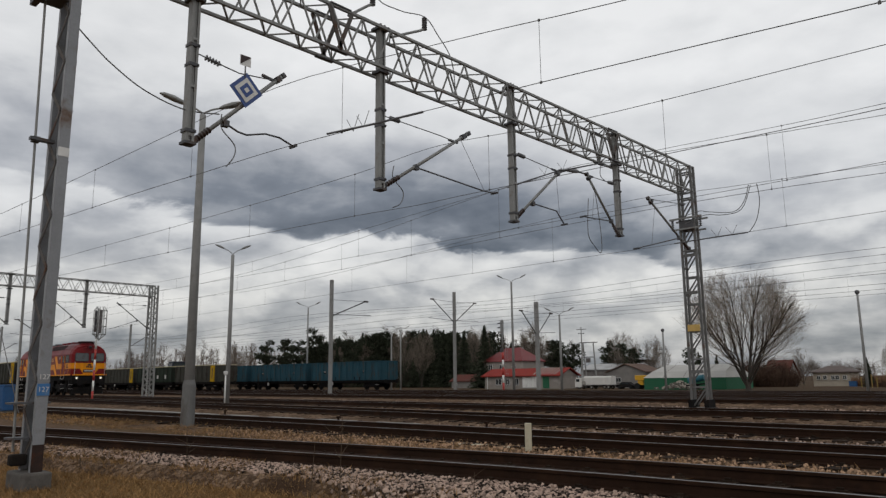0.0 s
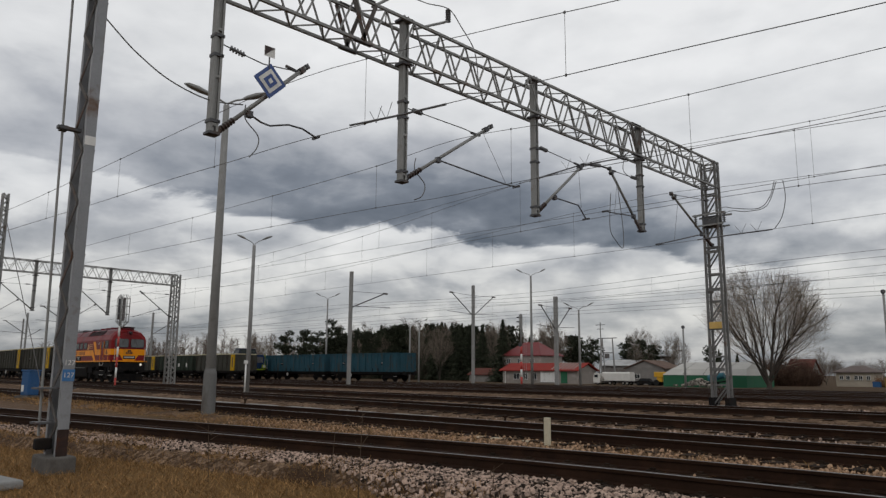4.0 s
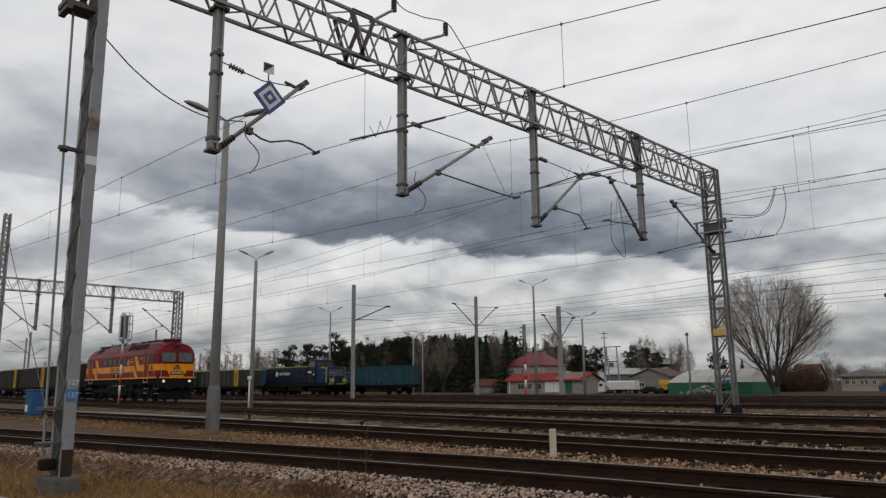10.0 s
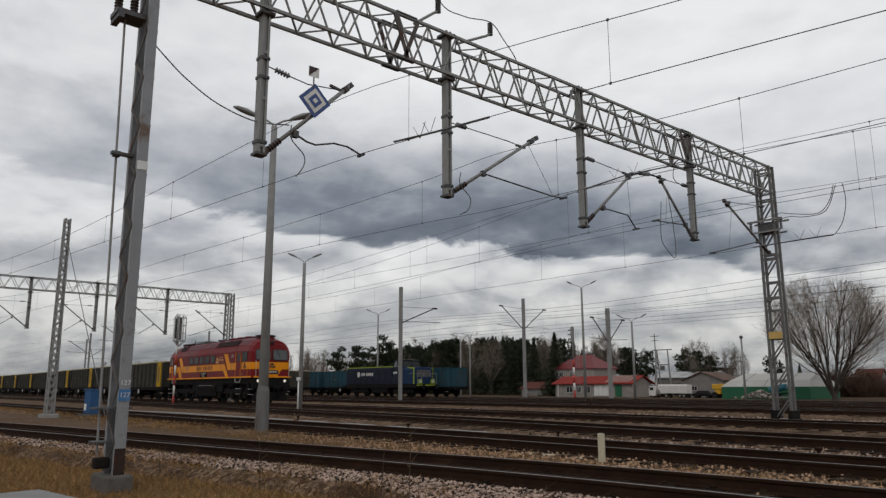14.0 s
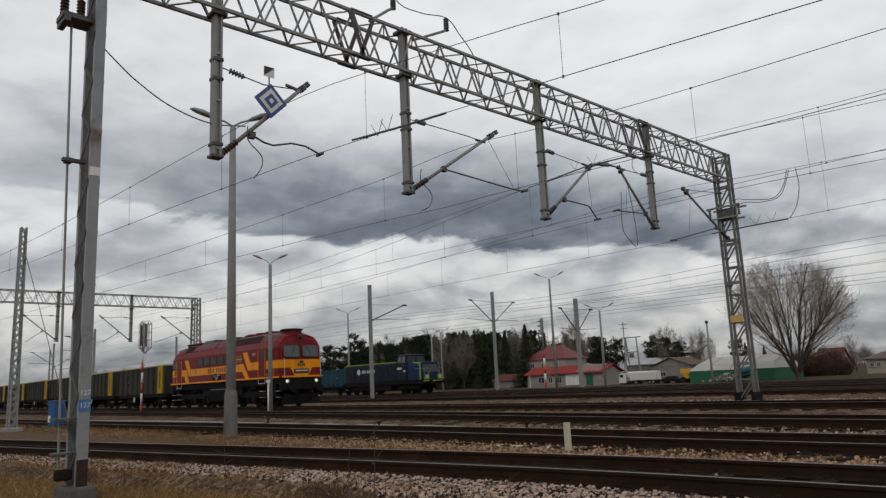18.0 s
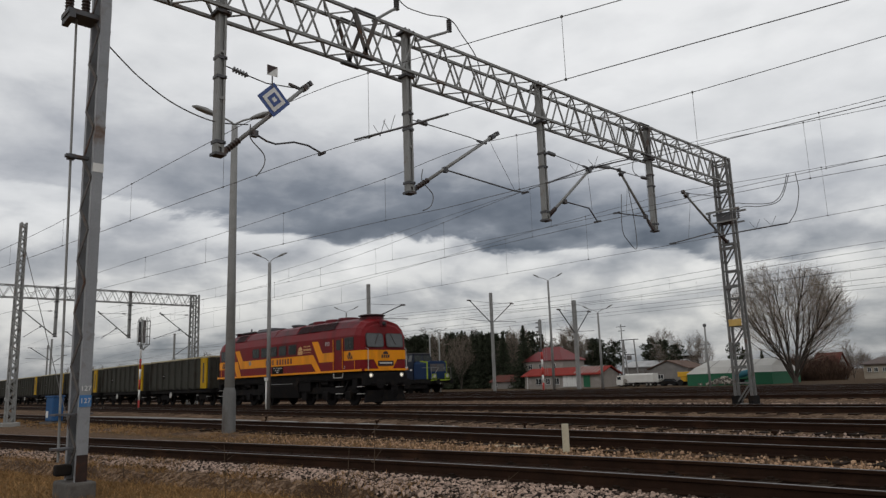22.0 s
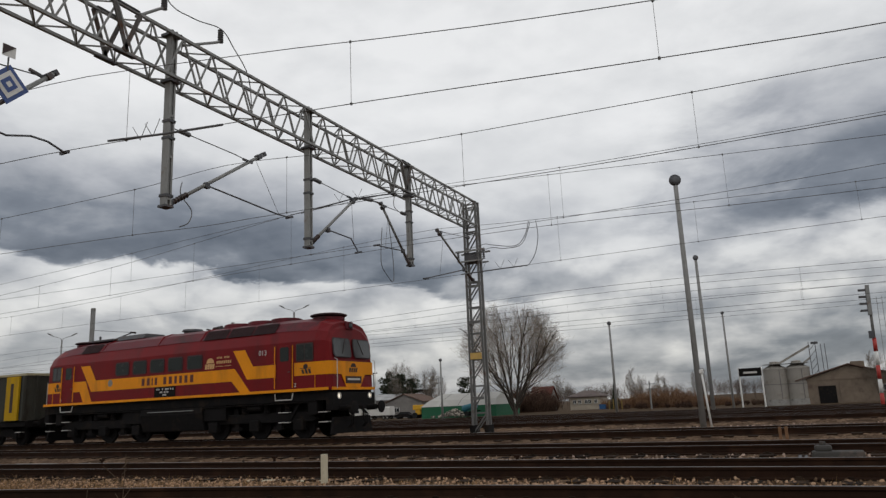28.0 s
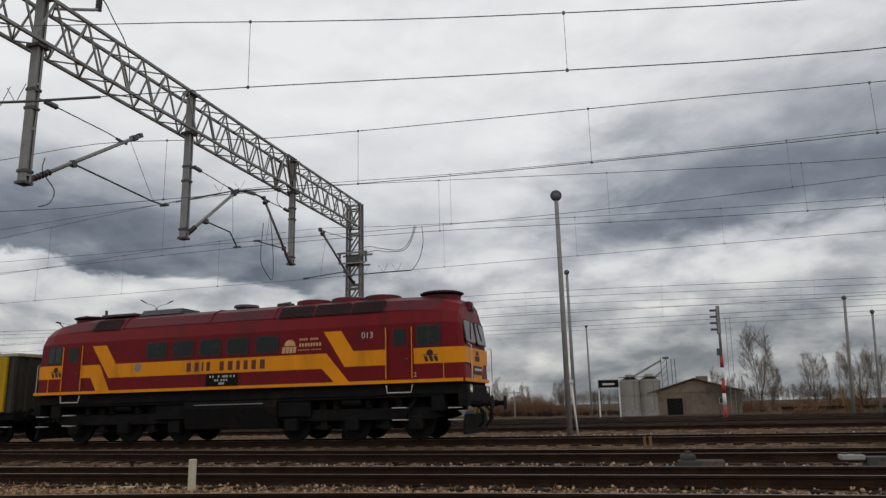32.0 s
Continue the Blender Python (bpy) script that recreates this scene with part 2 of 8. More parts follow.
LOCO_RED = mat("loco_maroon_paint", (0.17, 0.0035, 0.006), 0.45, 0, 0.14, 1.2, 35, 0.03, (0.09, 0.007, 0.008), 0.25, 0.8, stretch=(1, 1, 0.35), spec=0.22)
LOCO_ROOF = mat("loco_roof_maroon", (0.125, 0.017, 0.024), 0.5, 0, 0.18, 1.2, 35, 0.05, (0.05, 0.02, 0.02), 0.3, 0.8, spec=0.22)
LOCO_YELLOW = mat("loco_orange_yellow_paint", (0.82, 0.29, 0.003), 0.42, 0, 0.1, 1.5, 35, 0.03, (0.56, 0.20, 0.01), 0.25, 1.0, stretch=(1, 1, 0.3), spec=0.22)
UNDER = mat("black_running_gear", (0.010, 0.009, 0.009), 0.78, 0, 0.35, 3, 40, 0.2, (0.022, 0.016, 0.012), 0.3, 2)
GRILLE = mat("dark_roof_grille", (0.045, 0.020, 0.022), 0.7, 0.1, 0.3, 3, 60, 0.2)
WINDSCREEN = mat("pale_windscreen_glass", (0.05, 0.052, 0.052), 0.1, 0, 0.3, 2, 20, 0, spec=0.6)
GLASS = mat("dark_cab_glass", (0.012, 0.013, 0.014), 0.06, 0, 0.1, 2, 20, 0, spec=0.5)
LAMPGLASS = bpy.data.materials.new("lit_headlamp")
LAMPGLASS.use_nodes = True
LAMPGLASS.node_tree.nodes["Principled BSDF"].inputs["Emission Color"].default_value = (1.0, 0.86, 0.62, 1)
LAMPGLASS.node_tree.nodes["Principled BSDF"].inputs["Emission Strength"].default_value = 0.7
CHROME = mat("pale_handrail_paint", (0.50, 0.48, 0.45), 0.45, 0.3, 0.1, 4, 40, 0.02)
BLACKLETTER = mat("black_lettering", (0.03, 0.012, 0.010), 0.55, 0, 0.1, 6, 50, 0)
LIVERYPALE = mat("pale_orange_lettering", (0.62, 0.36, 0.15), 0.55, 0, 0.15, 6, 50, 0)
MAROONLETTER = mat("maroon_lettering", (0.11, 0.02, 0.015), 0.5, 0, 0.1, 6, 50, 0)
PALELETTER = mat("pale_lettering", (0.55, 0.53, 0.50), 0.55, 0, 0.1, 6, 50, 0)
WAGON_GREY = mat("wagon_grey_paint", (0.054, 0.053, 0.044), 0.75, 0, 0.2, 1.5, 30, 0.1, (0.036, 0.027, 0.020), 0.3, 1.4, stretch=(1.5, 1, 0.4))
WAGON_YELLOW = mat("wagon_yellow_paint", (0.47, 0.28, 0.012), 0.72, 0, 0.15, 2, 35, 0.05, (0.35, 0.21, 0.04), 0.22, 1.8, stretch=(1.5, 1, 0.4))
WAGON_CREAM = mat("wagon_cream_edge_paint", (0.40, 0.35, 0.22), 0.6, 0, 0.15, 2, 35, 0.05, (0.2, 0.16, 0.08), 0.25, 1.8)
DULLROOF = mat("faded_red_roof", (0.12, 0.042, 0.032), 0.75, 0, 0.2, 0.6, 20, 0.05, (0.09, 0.05, 0.04), 0.3, 0.4)
WAGON_TEAL = mat("wagon_teal_paint", (0.024, 0.068, 0.090), 0.75, 0, 0.2, 1.5, 30, 0.1, (0.05, 0.05, 0.045), 0.3, 1.2, stretch=(1.5, 1, 0.4))
WAGON_GREEN = mat("wagon_dark_green_paint", (0.030, 0.040, 0.030), 0.8, 0, 0.2, 1.5, 30, 0.1, (0.03, 0.026, 0.02), 0.3, 1.2, stretch=(1.5, 1, 0.4))
NAVY = mat("shunter_navy_paint", (0.005, 0.009, 0.022), 0.5, 0, 0.15, 1.5, 30, 0.03, spec=0.22)
CABBLUE = mat("shunter_blue_paint", (0.006, 0.024, 0.072), 0.5, 0, 0.12, 1.5, 30, 0.03, spec=0.22)
LIME = mat("shunter_lime_paint", (0.24, 0.32, 0.02), 0.45, 0, 0.1, 2, 30, 0.02, spec=0.22)
ROOFRED = mat("red_sheet_roof", (0.155, 0.018, 0.018), 0.6, 0, 0.15, 0.6, 20, 0.05, (0.14, 0.02, 0.018), 0.3, 0.4)
PAVILION_RED = mat("bright_red_sheet_roof", (0.23, 0.030, 0.022), 0.78, 0, 0.15, 0.6, 20, 0.05, (0.22, 0.035, 0.025), 0.3, 0.4)
PLASTER = mat("pale_plaster", (0.27, 0.24, 0.215), 0.9, 0, 0.1, 0.8, 25, 0.1, (0.36, 0.33, 0.3), 0.25, 0.5)
PLASTERGREY = mat("grey_plaster", (0.22, 0.205, 0.19), 0.9, 0, 0.15, 0.8, 25, 0.1, (0.2, 0.19, 0.18), 0.3, 0.5)
TANWALL = mat("tan_rendered_wall", (0.19, 0.15, 0.115), 0.9, 0, 0.2, 0.8, 25, 0.1, (0.12, 0.09, 0.07), 0.3, 0.5)
TENTWHITE = mat("white_tent_fabric", (0.42, 0.405, 0.37), 0.7, 0, 0.06, 0.5, 20, 0.05, (0.5, 0.49, 0.45), 0.2, 0.3)
TENTGREEN = mat("green_tent_fabric", (0.008, 0.105, 0.045), 0.65, 0, 0.1, 0.5, 20, 0.05)
SLATE = mat("grey_sheet_roof", (0.15, 0.14, 0.135), 0.72, 0, 0.15, 0.6, 20, 0.05, (0.13, 0.11, 0.10), 0.3, 0.4)
WINDOW = mat("window_glass", (0.03, 0.033, 0.036), 0.08, 0, 0.1, 1, 10, 0, spec=0.8)
PALEROOF = mat("pale_sheet_roof", (0.46, 0.46, 0.45), 0.7, 0, 0.12, 0.6, 20, 0.05, (0.33, 0.32, 0.30), 0.3, 0.4)
OCHRE = mat("weathered_ochre_paint", (0.27, 0.185, 0.06), 0.85, 0, 0.2, 4, 40, 0.1, (0.16, 0.11, 0.06), 0.3, 2)
CREAMWALL = mat("cream_house_wall", (0.40, 0.35, 0.28), 0.9, 0, 0.1, 0.8, 25, 0.1, (0.33, 0.28, 0.22), 0.25, 0.5)
BROWNROOF = mat("brown_grey_roof", (0.135, 0.108, 0.098), 0.8, 0, 0.18, 0.6, 20, 0.05, (0.10, 0.08, 0.07), 0.3, 0.4)
RUBBLE = mat("pale_rubble", (0.30, 0.27, 0.23), 0.95, 0, 0.2, 3, 30, 0.2, island=0.6)
TEALPAINT = mat("teal_machine_paint", (0.02, 0.13, 0.17), 0.6, 0, 0.2, 1, 20, 0.03)
SILO = mat("pale_silo_metal", (0.27, 0.25, 0.22), 0.6, 0.1, 0.1, 0.7, 20, 0.05, (0.20, 0.17, 0.14), 0.3, 0.5)
LOADER = mat("machine_yellow", (0.62, 0.33, 0.01), 0.5, 0, 0.1, 1, 20, 0.02)
CANVAS = mat("truck_canvas_white", (0.62, 0.60, 0.56), 0.75, 0, 0.08, 0.7, 20, 0.05)
RUBBER = mat("black_rubber", (0.02, 0.02, 0.02), 0.85, 0, 0.15, 3, 30, 0.1)
BARK = mat("grey_brown_bark", (0.062, 0.052, 0.044), 0.95, 0, 0.3, 2, 20, 0.4, stretch=(1, 1, 0.3))
TWIG = mat("bare_twigs", (0.25, 0.205, 0.165), 0.95, 0, 0.25, 1, 10, 0, island=0.25)
TWIGRED = mat("reddish_bare_twigs", (0.19, 0.108, 0.062), 0.95, 0, 0.25, 0.6, 10, 0, island=0.3)
TWIGDARK = mat("dark_russet_scrub", (0.085, 0.052, 0.037), 0.95, 0, 0.25, 0.6, 10, 0, island=0.4)
NEEDLE = mat("dark_pine_needles", (0.045, 0.052, 0.033), 0.85, 0, 0.3, 0.6, 10, 0, island=0.4)
GRASS = mat("dry_grass_blades", (0.27, 0.155, 0.064), 0.9, 0, 0.2, 1, 10, 0, island=0.4)
BRUSH = mat("dark_brown_brush", (0.062, 0.046, 0.034), 0.95, 0, 0.25, 0.6, 10, 0, island=0.35)
BIRCHTWIG = mat("pale_birch_twigs", (0.19, 0.155, 0.125), 0.95, 0, 0.2, 1, 10, 0, island=0.25)
FARTWIG = mat("far_bare_woodland", (0.115, 0.085, 0.066), 0.95, 0, 0.25, 0.2, 4, 0, island=0.3)
ROOMGLASS = mat("dusty_engine_room_glass", (0.020, 0.025, 0.023), 0.25, 0, 0.2, 2, 20, 0, spec=0.22)
WEED = mat("dry_weed_stem", (0.085, 0.06, 0.04), 0.95, 0, 0.2, 8, 40, 0)
BOXBLUE = mat("blue_cabinet_paint", (0.012, 0.075, 0.20), 0.5, 0, 0.12, 3, 40, 0.05, (0.05, 0.1, 0.2), 0.25, 2)
POINTGREY = mat("grey_point_machine_paint", (0.07, 0.066, 0.060), 0.78, 0, 0.15, 4, 40, 0.08, (0.14, 0.11, 0.09), 0.25, 4)


def ground_material():
    """Dry grass by the line, stony yard between the tracks, brown waste ground beyond; darker and oily between the rails."""
    m = bpy.data.materials.new("yard_ground")
    m.use_nodes = True
    nt = m.node_tree
    N, L = nt.nodes.new, nt.links.new
    bsdf = nt.nodes["Principled BSDF"]
    tc = N("ShaderNodeTexCoord").outputs["Object"]
    sep = N("ShaderNodeSeparateXYZ")
    L(tc, sep.inputs[0])

    def noise_(s, d, rough=0.6):
        n = N("ShaderNodeTexNoise")
        n.inputs["Scale"].default_value, n.inputs["Detail"].default_value, n.inputs["Roughness"].default_value = s, d, rough
        L(tc, n.inputs["Vector"])
        return n.outputs["Fac"]

    def ramp(v, a, b, lo=0.0, hi=1.0):
        n = N("ShaderNodeMapRange")
        for i, q in enumerate((a, b, lo, hi)):
            n.inputs[i + 1].default_value = q
        L(v, n.inputs[0])
        return n.outputs[0]

    def math_(op, a, b):
        n = N("ShaderNodeMath")
        n.operation = op
        for i, v in enumerate((a, b)):
            if isinstance(v, (int, float)):
                n.inputs[i].default_value = v
            else:
                L(v, n.inputs[i])
        return n.outputs[0]

    def mixc(f, a, b):
        n = N("ShaderNodeMix")
        n.data_type = "RGBA"
        L(f, n.inputs["Factor"])
        for k, v in (("A", a), ("B", b)):
            if isinstance(v, tuple):
                n.inputs[k].default_value = (*v, 1)
            else:
                L(v, n.inputs[k])
        return n.outputs["Result"]

    wob = math_("MULTIPLY", math_("SUBTRACT", noise_(0.55, 5), 0.5), 1.2)
    y = math_("ADD", math_("ADD", sep.outputs[1], ramp(sep.outputs[0], -28, -3, 2.6, -0.35)), wob)
    big, mid, small = noise_(0.35, 5), noise_(4, 4), noise_(28, 3)
    vor = N("ShaderNodeTexVoronoi")
    vor.inputs["Scale"].default_value = 14
    L(tc, vor.inputs["Vector"])
    stones = mixc(ramp(vor.outputs["Color"], 0.1, 0.9), (0.050, 0.030, 0.018), (0.19, 0.125, 0.082))
    stones = mixc(ramp(big, 0.42, 0.62), stones, mixc(ramp(small, 0.3, 0.7), (0.080, 0.045, 0.023), (0.135, 0.081, 0.043)))
    grass = mixc(ramp(small, 0.3, 0.7), (0.085, 0.048, 0.019), (0.22, 0.132, 0.052))
    grass = mixc(ramp(mid, 0.35, 0.7), grass, (0.12, 0.067, 0.025))
    far = mixc(ramp(mid, 0.35, 0.65), (0.050, 0.032, 0.018), (0.095, 0.061, 0.034))
    c = mixc(ramp(y, 6.25, 6.75), grass, stones)
    strip = math_("MULTIPLY", ramp(sep.outputs[1], 9.2, 9.6), ramp(sep.outputs[1], 11.3, 10.9))
    strip = math_("MULTIPLY", strip, ramp(sep.outputs[0], -6.0, -12.0))
    c = mixc(strip, c, mixc(ramp(small, 0.3, 0.7), (0.060, 0.036, 0.017), (0.150, 0.094, 0.045)))
    c = mixc(ramp(y, 59.5, 63), c, far)
    L(c, bsdf.inputs["Base Color"])
    bsdf.inputs["Roughness"].default_value = 0.95
    bsdf.inputs["Specular IOR Level"].default_value = 0.08
    bp = N("ShaderNodeBump")
    bp.inputs["Strength"].default_value, bp.inputs["Distance"].default_value = 0.6, 0.03
    L(math_("ADD", vor.outputs["Distance"], small), bp.inputs["Height"])
    L(bp.outputs[0], bsdf.inputs["Normal"])
    return m


GROUND = ground_material()
def gravel(name, dark, pale, oil, cell=13.0, share=0.5):
    """Crushed stone: every cell a stone of its own tone, with dirt and oil patches between."""
    m = bpy.data.materials.new(name)
    m.use_nodes = True
    nt = m.node_tree
    N, L = nt.nodes.new, nt.links.new
    bsdf = nt.nodes["Principled BSDF"]
    tc = N("ShaderNodeTexCoord").outputs["Object"]

    def cells(s, kind):
        v = N("ShaderNodeTexVoronoi")
        v.feature = kind
        v.inputs["Scale"].default_value = s
        L(tc, v.inputs["Vector"])
        return v

    def noise_(s):
        n = N("ShaderNodeTexNoise")
        n.inputs["Scale"].default_value, n.inputs["Detail"].default_value = s, 5
        L(tc, n.inputs["Vector"])
        return n.outputs["Fac"]

    def ramp(v, a, b, lo=0.0, hi=1.0):
        n = N("ShaderNodeMapRange")
        for i, q in enumerate((a, b, lo, hi)):
            n.inputs[i + 1].default_value = q
        L(v, n.inputs[0])
        return n.outputs[0]

    def mixc(f, a, b):
        n = N("ShaderNodeMix")
        n.data_type = "RGBA"
        L(f, n.inputs["Factor"])
        for k, v in (("A", a), ("B", b)):
            if isinstance(v, tuple):
                n.inputs[k].default_value = (*v, 1)
            else:
                L(v, n.inputs[k])
        return n.outputs["Result"]

    one, gap = cells(cell, "F1"), cells(cell, "DISTANCE_TO_EDGE")
    c = mixc(ramp(one.outputs["Color"], 0.2, 0.85), dark, pale)
    c = mixc(ramp(gap.outputs["Distance"], 0.0, 0.09), oil, c)
    c = mixc(ramp(noise_(0.9), 0.62 - 0.35 * share, 0.82 - 0.35 * share), oil, c)
    L(c, bsdf.inputs["Base Color"])
    bsdf.inputs["Roughness"].default_value = 0.95
    bsdf.inputs["Specular IOR Level"].default_value = 0.08
    bp = N("ShaderNodeBump")
    bp.inputs["Strength"].default_value, bp.inputs["Distance"].default_value = 0.9, 0.03
    L(ramp(gap.outputs["Distance"], 0.0, 0.25), bp.inputs["Height"])
    L(bp.outputs[0], bsdf.inputs["Normal"])
    return m


OILBED = gravel("oily_track_bed", (0.022, 0.012, 0.007), (0.075, 0.043, 0.024), (0.020, 0.011, 0.0065), 13.0, 0.35)
BEDSTONE = gravel("brown_track_ballast", (0.085, 0.050, 0.029), (0.34, 0.23, 0.15), (0.065, 0.038, 0.022), 13.0, 0.75)



# ---- mesh helpers ----
class Shape:
    """Gathers faces, and becomes one mesh."""

    def __init__(self):
        self.v, self.f = [], []

    def add(self, verts, faces, m=None):
        k = len(self.v)
        self.v += [tuple(m @ Vector(p)) if m else tuple(p) for p in verts]
        self.f += [tuple(i + k for i in q) for q in faces]
        return self

    def box(self, x, y, z, sx, sy, sz, m=None):
        a, b, c = sx / 2, sy / 2, sz / 2
        vs = [(x + i * a, y + j * b, z + k * c) for k in (-1, 1) for j in (-1, 1) for i in (-1, 1)]
        return self.add(vs, [(0, 2, 3, 1), (4, 5, 7, 6), (0, 1, 5, 4), (2, 6, 7, 3), (0, 4, 6, 2), (1, 3, 7, 5)], m)

    def tube(self, p, q, r, r2=None, n=8, caps=True):
        p, q = Vector(p), Vector(q)
        d = (q - p).normalized()
        s = d.orthogonal().normalized()
        u = d.cross(s)
        r2 = r if r2 is None else r2
        vs = [tuple(c + (s * math.cos(2 * math.pi * i / n) + u * math.sin(2 * math.pi * i / n)) * rr) for c, rr in ((p, r), (q, r2)) for i in range(n)]
        fs = [(i, (i + 1) % n, n + (i + 1) % n, n + i) for i in range(n)]
        if caps and n > 2:
            fs += [tuple(range(n))[::-1], tuple(range(n, 2 * n))]
        return self.add(vs, fs)

    def path(self, pts, r, n=6):
        return self.pipe(pts, r, n)

    def pipe(self, pts, r, n=6):
        """A bent tube with one skin; r: one radius, or one for each point."""
        pts = [Vector(p) for p in pts]
        rings, s = [], None
        for i, p in enumerate(pts):
            d = (pts[min(i + 1, len(pts) - 1)] - pts[max(i - 1, 0)]).normalized()
            s = d.orthogonal().normalized() if s is None else (s - d * s.dot(d)).normalized()
            u, w = d.cross(s), r[i] if isinstance(r, list) else r
            rings.append([tuple(p + (s * math.cos(2 * math.pi * k / n) + u * math.sin(2 * math.pi * k / n)) * w) for k in range(n)])
        return self.loft(rings)

    def bar(self, p, q, w, h=None):
        """A flat or square bar from p to q."""
        p, q = Vector(p), Vector(q)
        d = (q - p).normalized()
        s = d.cross(Vector((0, 0, 1)))
        s = s.normalized() if s.length > 1e-4 else Vector((1, 0, 0))
        u = s.cross(d)
        h = w if h is None else h
        vs = [tuple(c + s * (i * w / 2) + u * (j * h / 2)) for c in (p, q) for i, j in ((-1, -1), (1, -1), (1, 1), (-1, 1))]
        return self.add(vs, [(0, 1, 5, 4), (1, 2, 6, 5), (2, 3, 7, 6), (3, 0, 4, 7), (3, 2, 1, 0), (4, 5, 6, 7)])

    def prism(self, prof, axis, a, b, m=None):
        """A closed outline swept along x, y or z from a to b. prof: pairs in the other two axes, in order."""
        n = len(prof)
        mk = {"x": lambda u, v, w: (w, u, v), "y": lambda u, v, w: (u, w, v), "z": lambda u, v, w: (u, v, w)}[axis]
        vs = [mk(u, v, w) for w in (a, b) for u, v in prof]
        fs = [(i, (i + 1) % n, n + (i + 1) % n, n + i) for i in range(n)] + [tuple(range(n))[::-1], tuple(range(n, 2 * n))]
        return self.add(vs, fs, m)

    def loft(self, rings, close=True, caps=True):
        n = len(rings[0])
        vs = [p for r in rings for p in r]
        fs = []
        for k in range(len(rings) - 1):
            for i in range(n if close else n - 1):
                j = (i + 1) % n
                fs.append((k * n + i, k * n + j, (k + 1) * n + j, (k + 1) * n + i))
        if caps:
            fs += [tuple(range(n))[::-1], tuple(range((len(rings) - 1) * n, len(rings) * n))]
        return self.add(vs, fs)

    def lathe(self, prof, c=(0, 0, 0), n=16, m=None):
        """prof: (radius, height) pairs, turned round z through c."""
        rings = [[(c[0] + r * math.cos(2 * math.pi * i / n), c[1] + r * math.sin(2 * math.pi * i / n), c[2] + h) for i in range(n)] for r, h in prof]
        k = len(self.v)
        self.loft(rings)
        if m:
            for i in range(k, len(self.v)):
                self.v[i] = tuple(m @ Vector(self.v[i]))
        return self

    def mesh(self, name, material, smooth=False):
        me = bpy.data.meshes.new(name)
        me.from_pydata(self.v, [], self.f)
        me.update()
        b = bmesh.new()
        b.from_mesh(me)
        bmesh.ops.recalc_face_normals(b, faces=b.faces)
        b.to_mesh(me)
        b.free()
        me.materials.append(material)
        if smooth:
            for p in me.polygons:
                p.use_smooth = True
        return me


def part(name, shape, material, parent=None, label="", smooth=False, bevel=0.0):
    me = shape.mesh(name, material, smooth) if isinstance(shape, Shape) else shape
    ob = new(name, me)
    if parent is not None:
        ob.parent = parent
    if label:
        ob["label"] = label
    if bevel:
        b = ob.modifiers.new("bevel", "BEVEL")
        b.width, b.segments, b.limit_method = bevel, 2, "ANGLE"
    return ob


def thing(name, label, category, m=None, group="", kind=""):
    ob = new(name)
    ob.empty_display_size = 0.2
    if m:
        ob.matrix_basis = m
    return tagged(ob, label, category, group, kind)


def words(name, text, size, material, parent, m, label=""):
    """Lettering as a thin mesh, upright in the x-z plane before m is applied."""
    cu = bpy.data.curves.new(name, "FONT")
    cu.body, cu.size, cu.extrude, cu.align_x, cu.align_y = text, size, 0.003, "CENTER", "CENTER"
    tmp = bpy.data.objects.new(name, cu)
    me = bpy.data.meshes.new_from_object(tmp)
    bpy.data.objects.remove(tmp)
    me.transform(m @ pose(0, 0, 0, 90, 0, 0))
    me.materials.clear()
    me.materials.append(material)
    return part(name, me, material, parent, label)


# ---- ground and tracks ----
TRACKS = {
    1: [(-75, -6.5), (-60, -3.2), (-45, 0.7), (-28, 4.5), (-19, 6.0), (-13, 7.05), (-9, 7.75), (-6, 8.2), (-3.5, 8.42), (0, 8.55), (5, 8.65), (20, 8.7), (260, 8.7)],
    2: [(-420, 9.0), (-40, 11.6), (-22, 12.15), (-10, 12.36), (260, 12.36)],
    3: [(-420, 23.0), (-60, 20.2), (-30, 19.1), (-20, 18.5), (-12, 17.7), (-5, 17.2), (0, 17.1), (260, 17.1)],
    4: [(-420, 31), (-130, 27), (-66, 24.5), (-55, 24.15), (-44, 23.85), (-33, 23.6), (-25, 23.5), (-19, 23.25), (-14, 23.0), (0, 22.8), (260, 22.6)],
    5: [(-420, 40), (260, 34.0)],
    6: [(-420, 46), (-80, 39.3), (0, 39.3), (260, 39.3)],
    7: [(-420, 46), (-80, 44.5), (0, 44.5), (260, 44.5)],
    8: [(-420, 49.0), (260, 49.0)],
    9: [(-420, 53.0), (260, 53.0)],
    10: [(-420, 57.0), (260, 57.0)],
}
RAISE = {4: 0.08}


def smooth_line(nodes, x):
    """A smooth curve through the nodes, as a value at x."""
    n = len(nodes)
    if x <= nodes[0][0]:
        return nodes[0][1]
    if x >= nodes[-1][0]:
        return nodes[-1][1]
    for i in range(n - 1):
        if x <= nodes[i + 1][0]:
            break

    def slope(k):
        a, b = nodes[max(k - 1, 0)], nodes[min(k + 1, n - 1)]
        return (b[1] - a[1]) / (b[0] - a[0])

    (x0, y0), (x1, y1) = nodes[i], nodes[i + 1]
    h = x1 - x0
    q = (x - x0) / h
    return y0 * (1 + 2 * q) * (1 - q) ** 2 + slope(i) * h * q * (1 - q) ** 2 + y1 * q * q * (3 - 2 * q) + slope(i + 1) * h * q * q * (q - 1)


def track_y(k, x):
    return smooth_line(TRACKS[k], x)


def track_turn(k, x):
    return math.atan2(track_y(k, x + 0.5) - track_y(k, x - 0.5), 1.0)


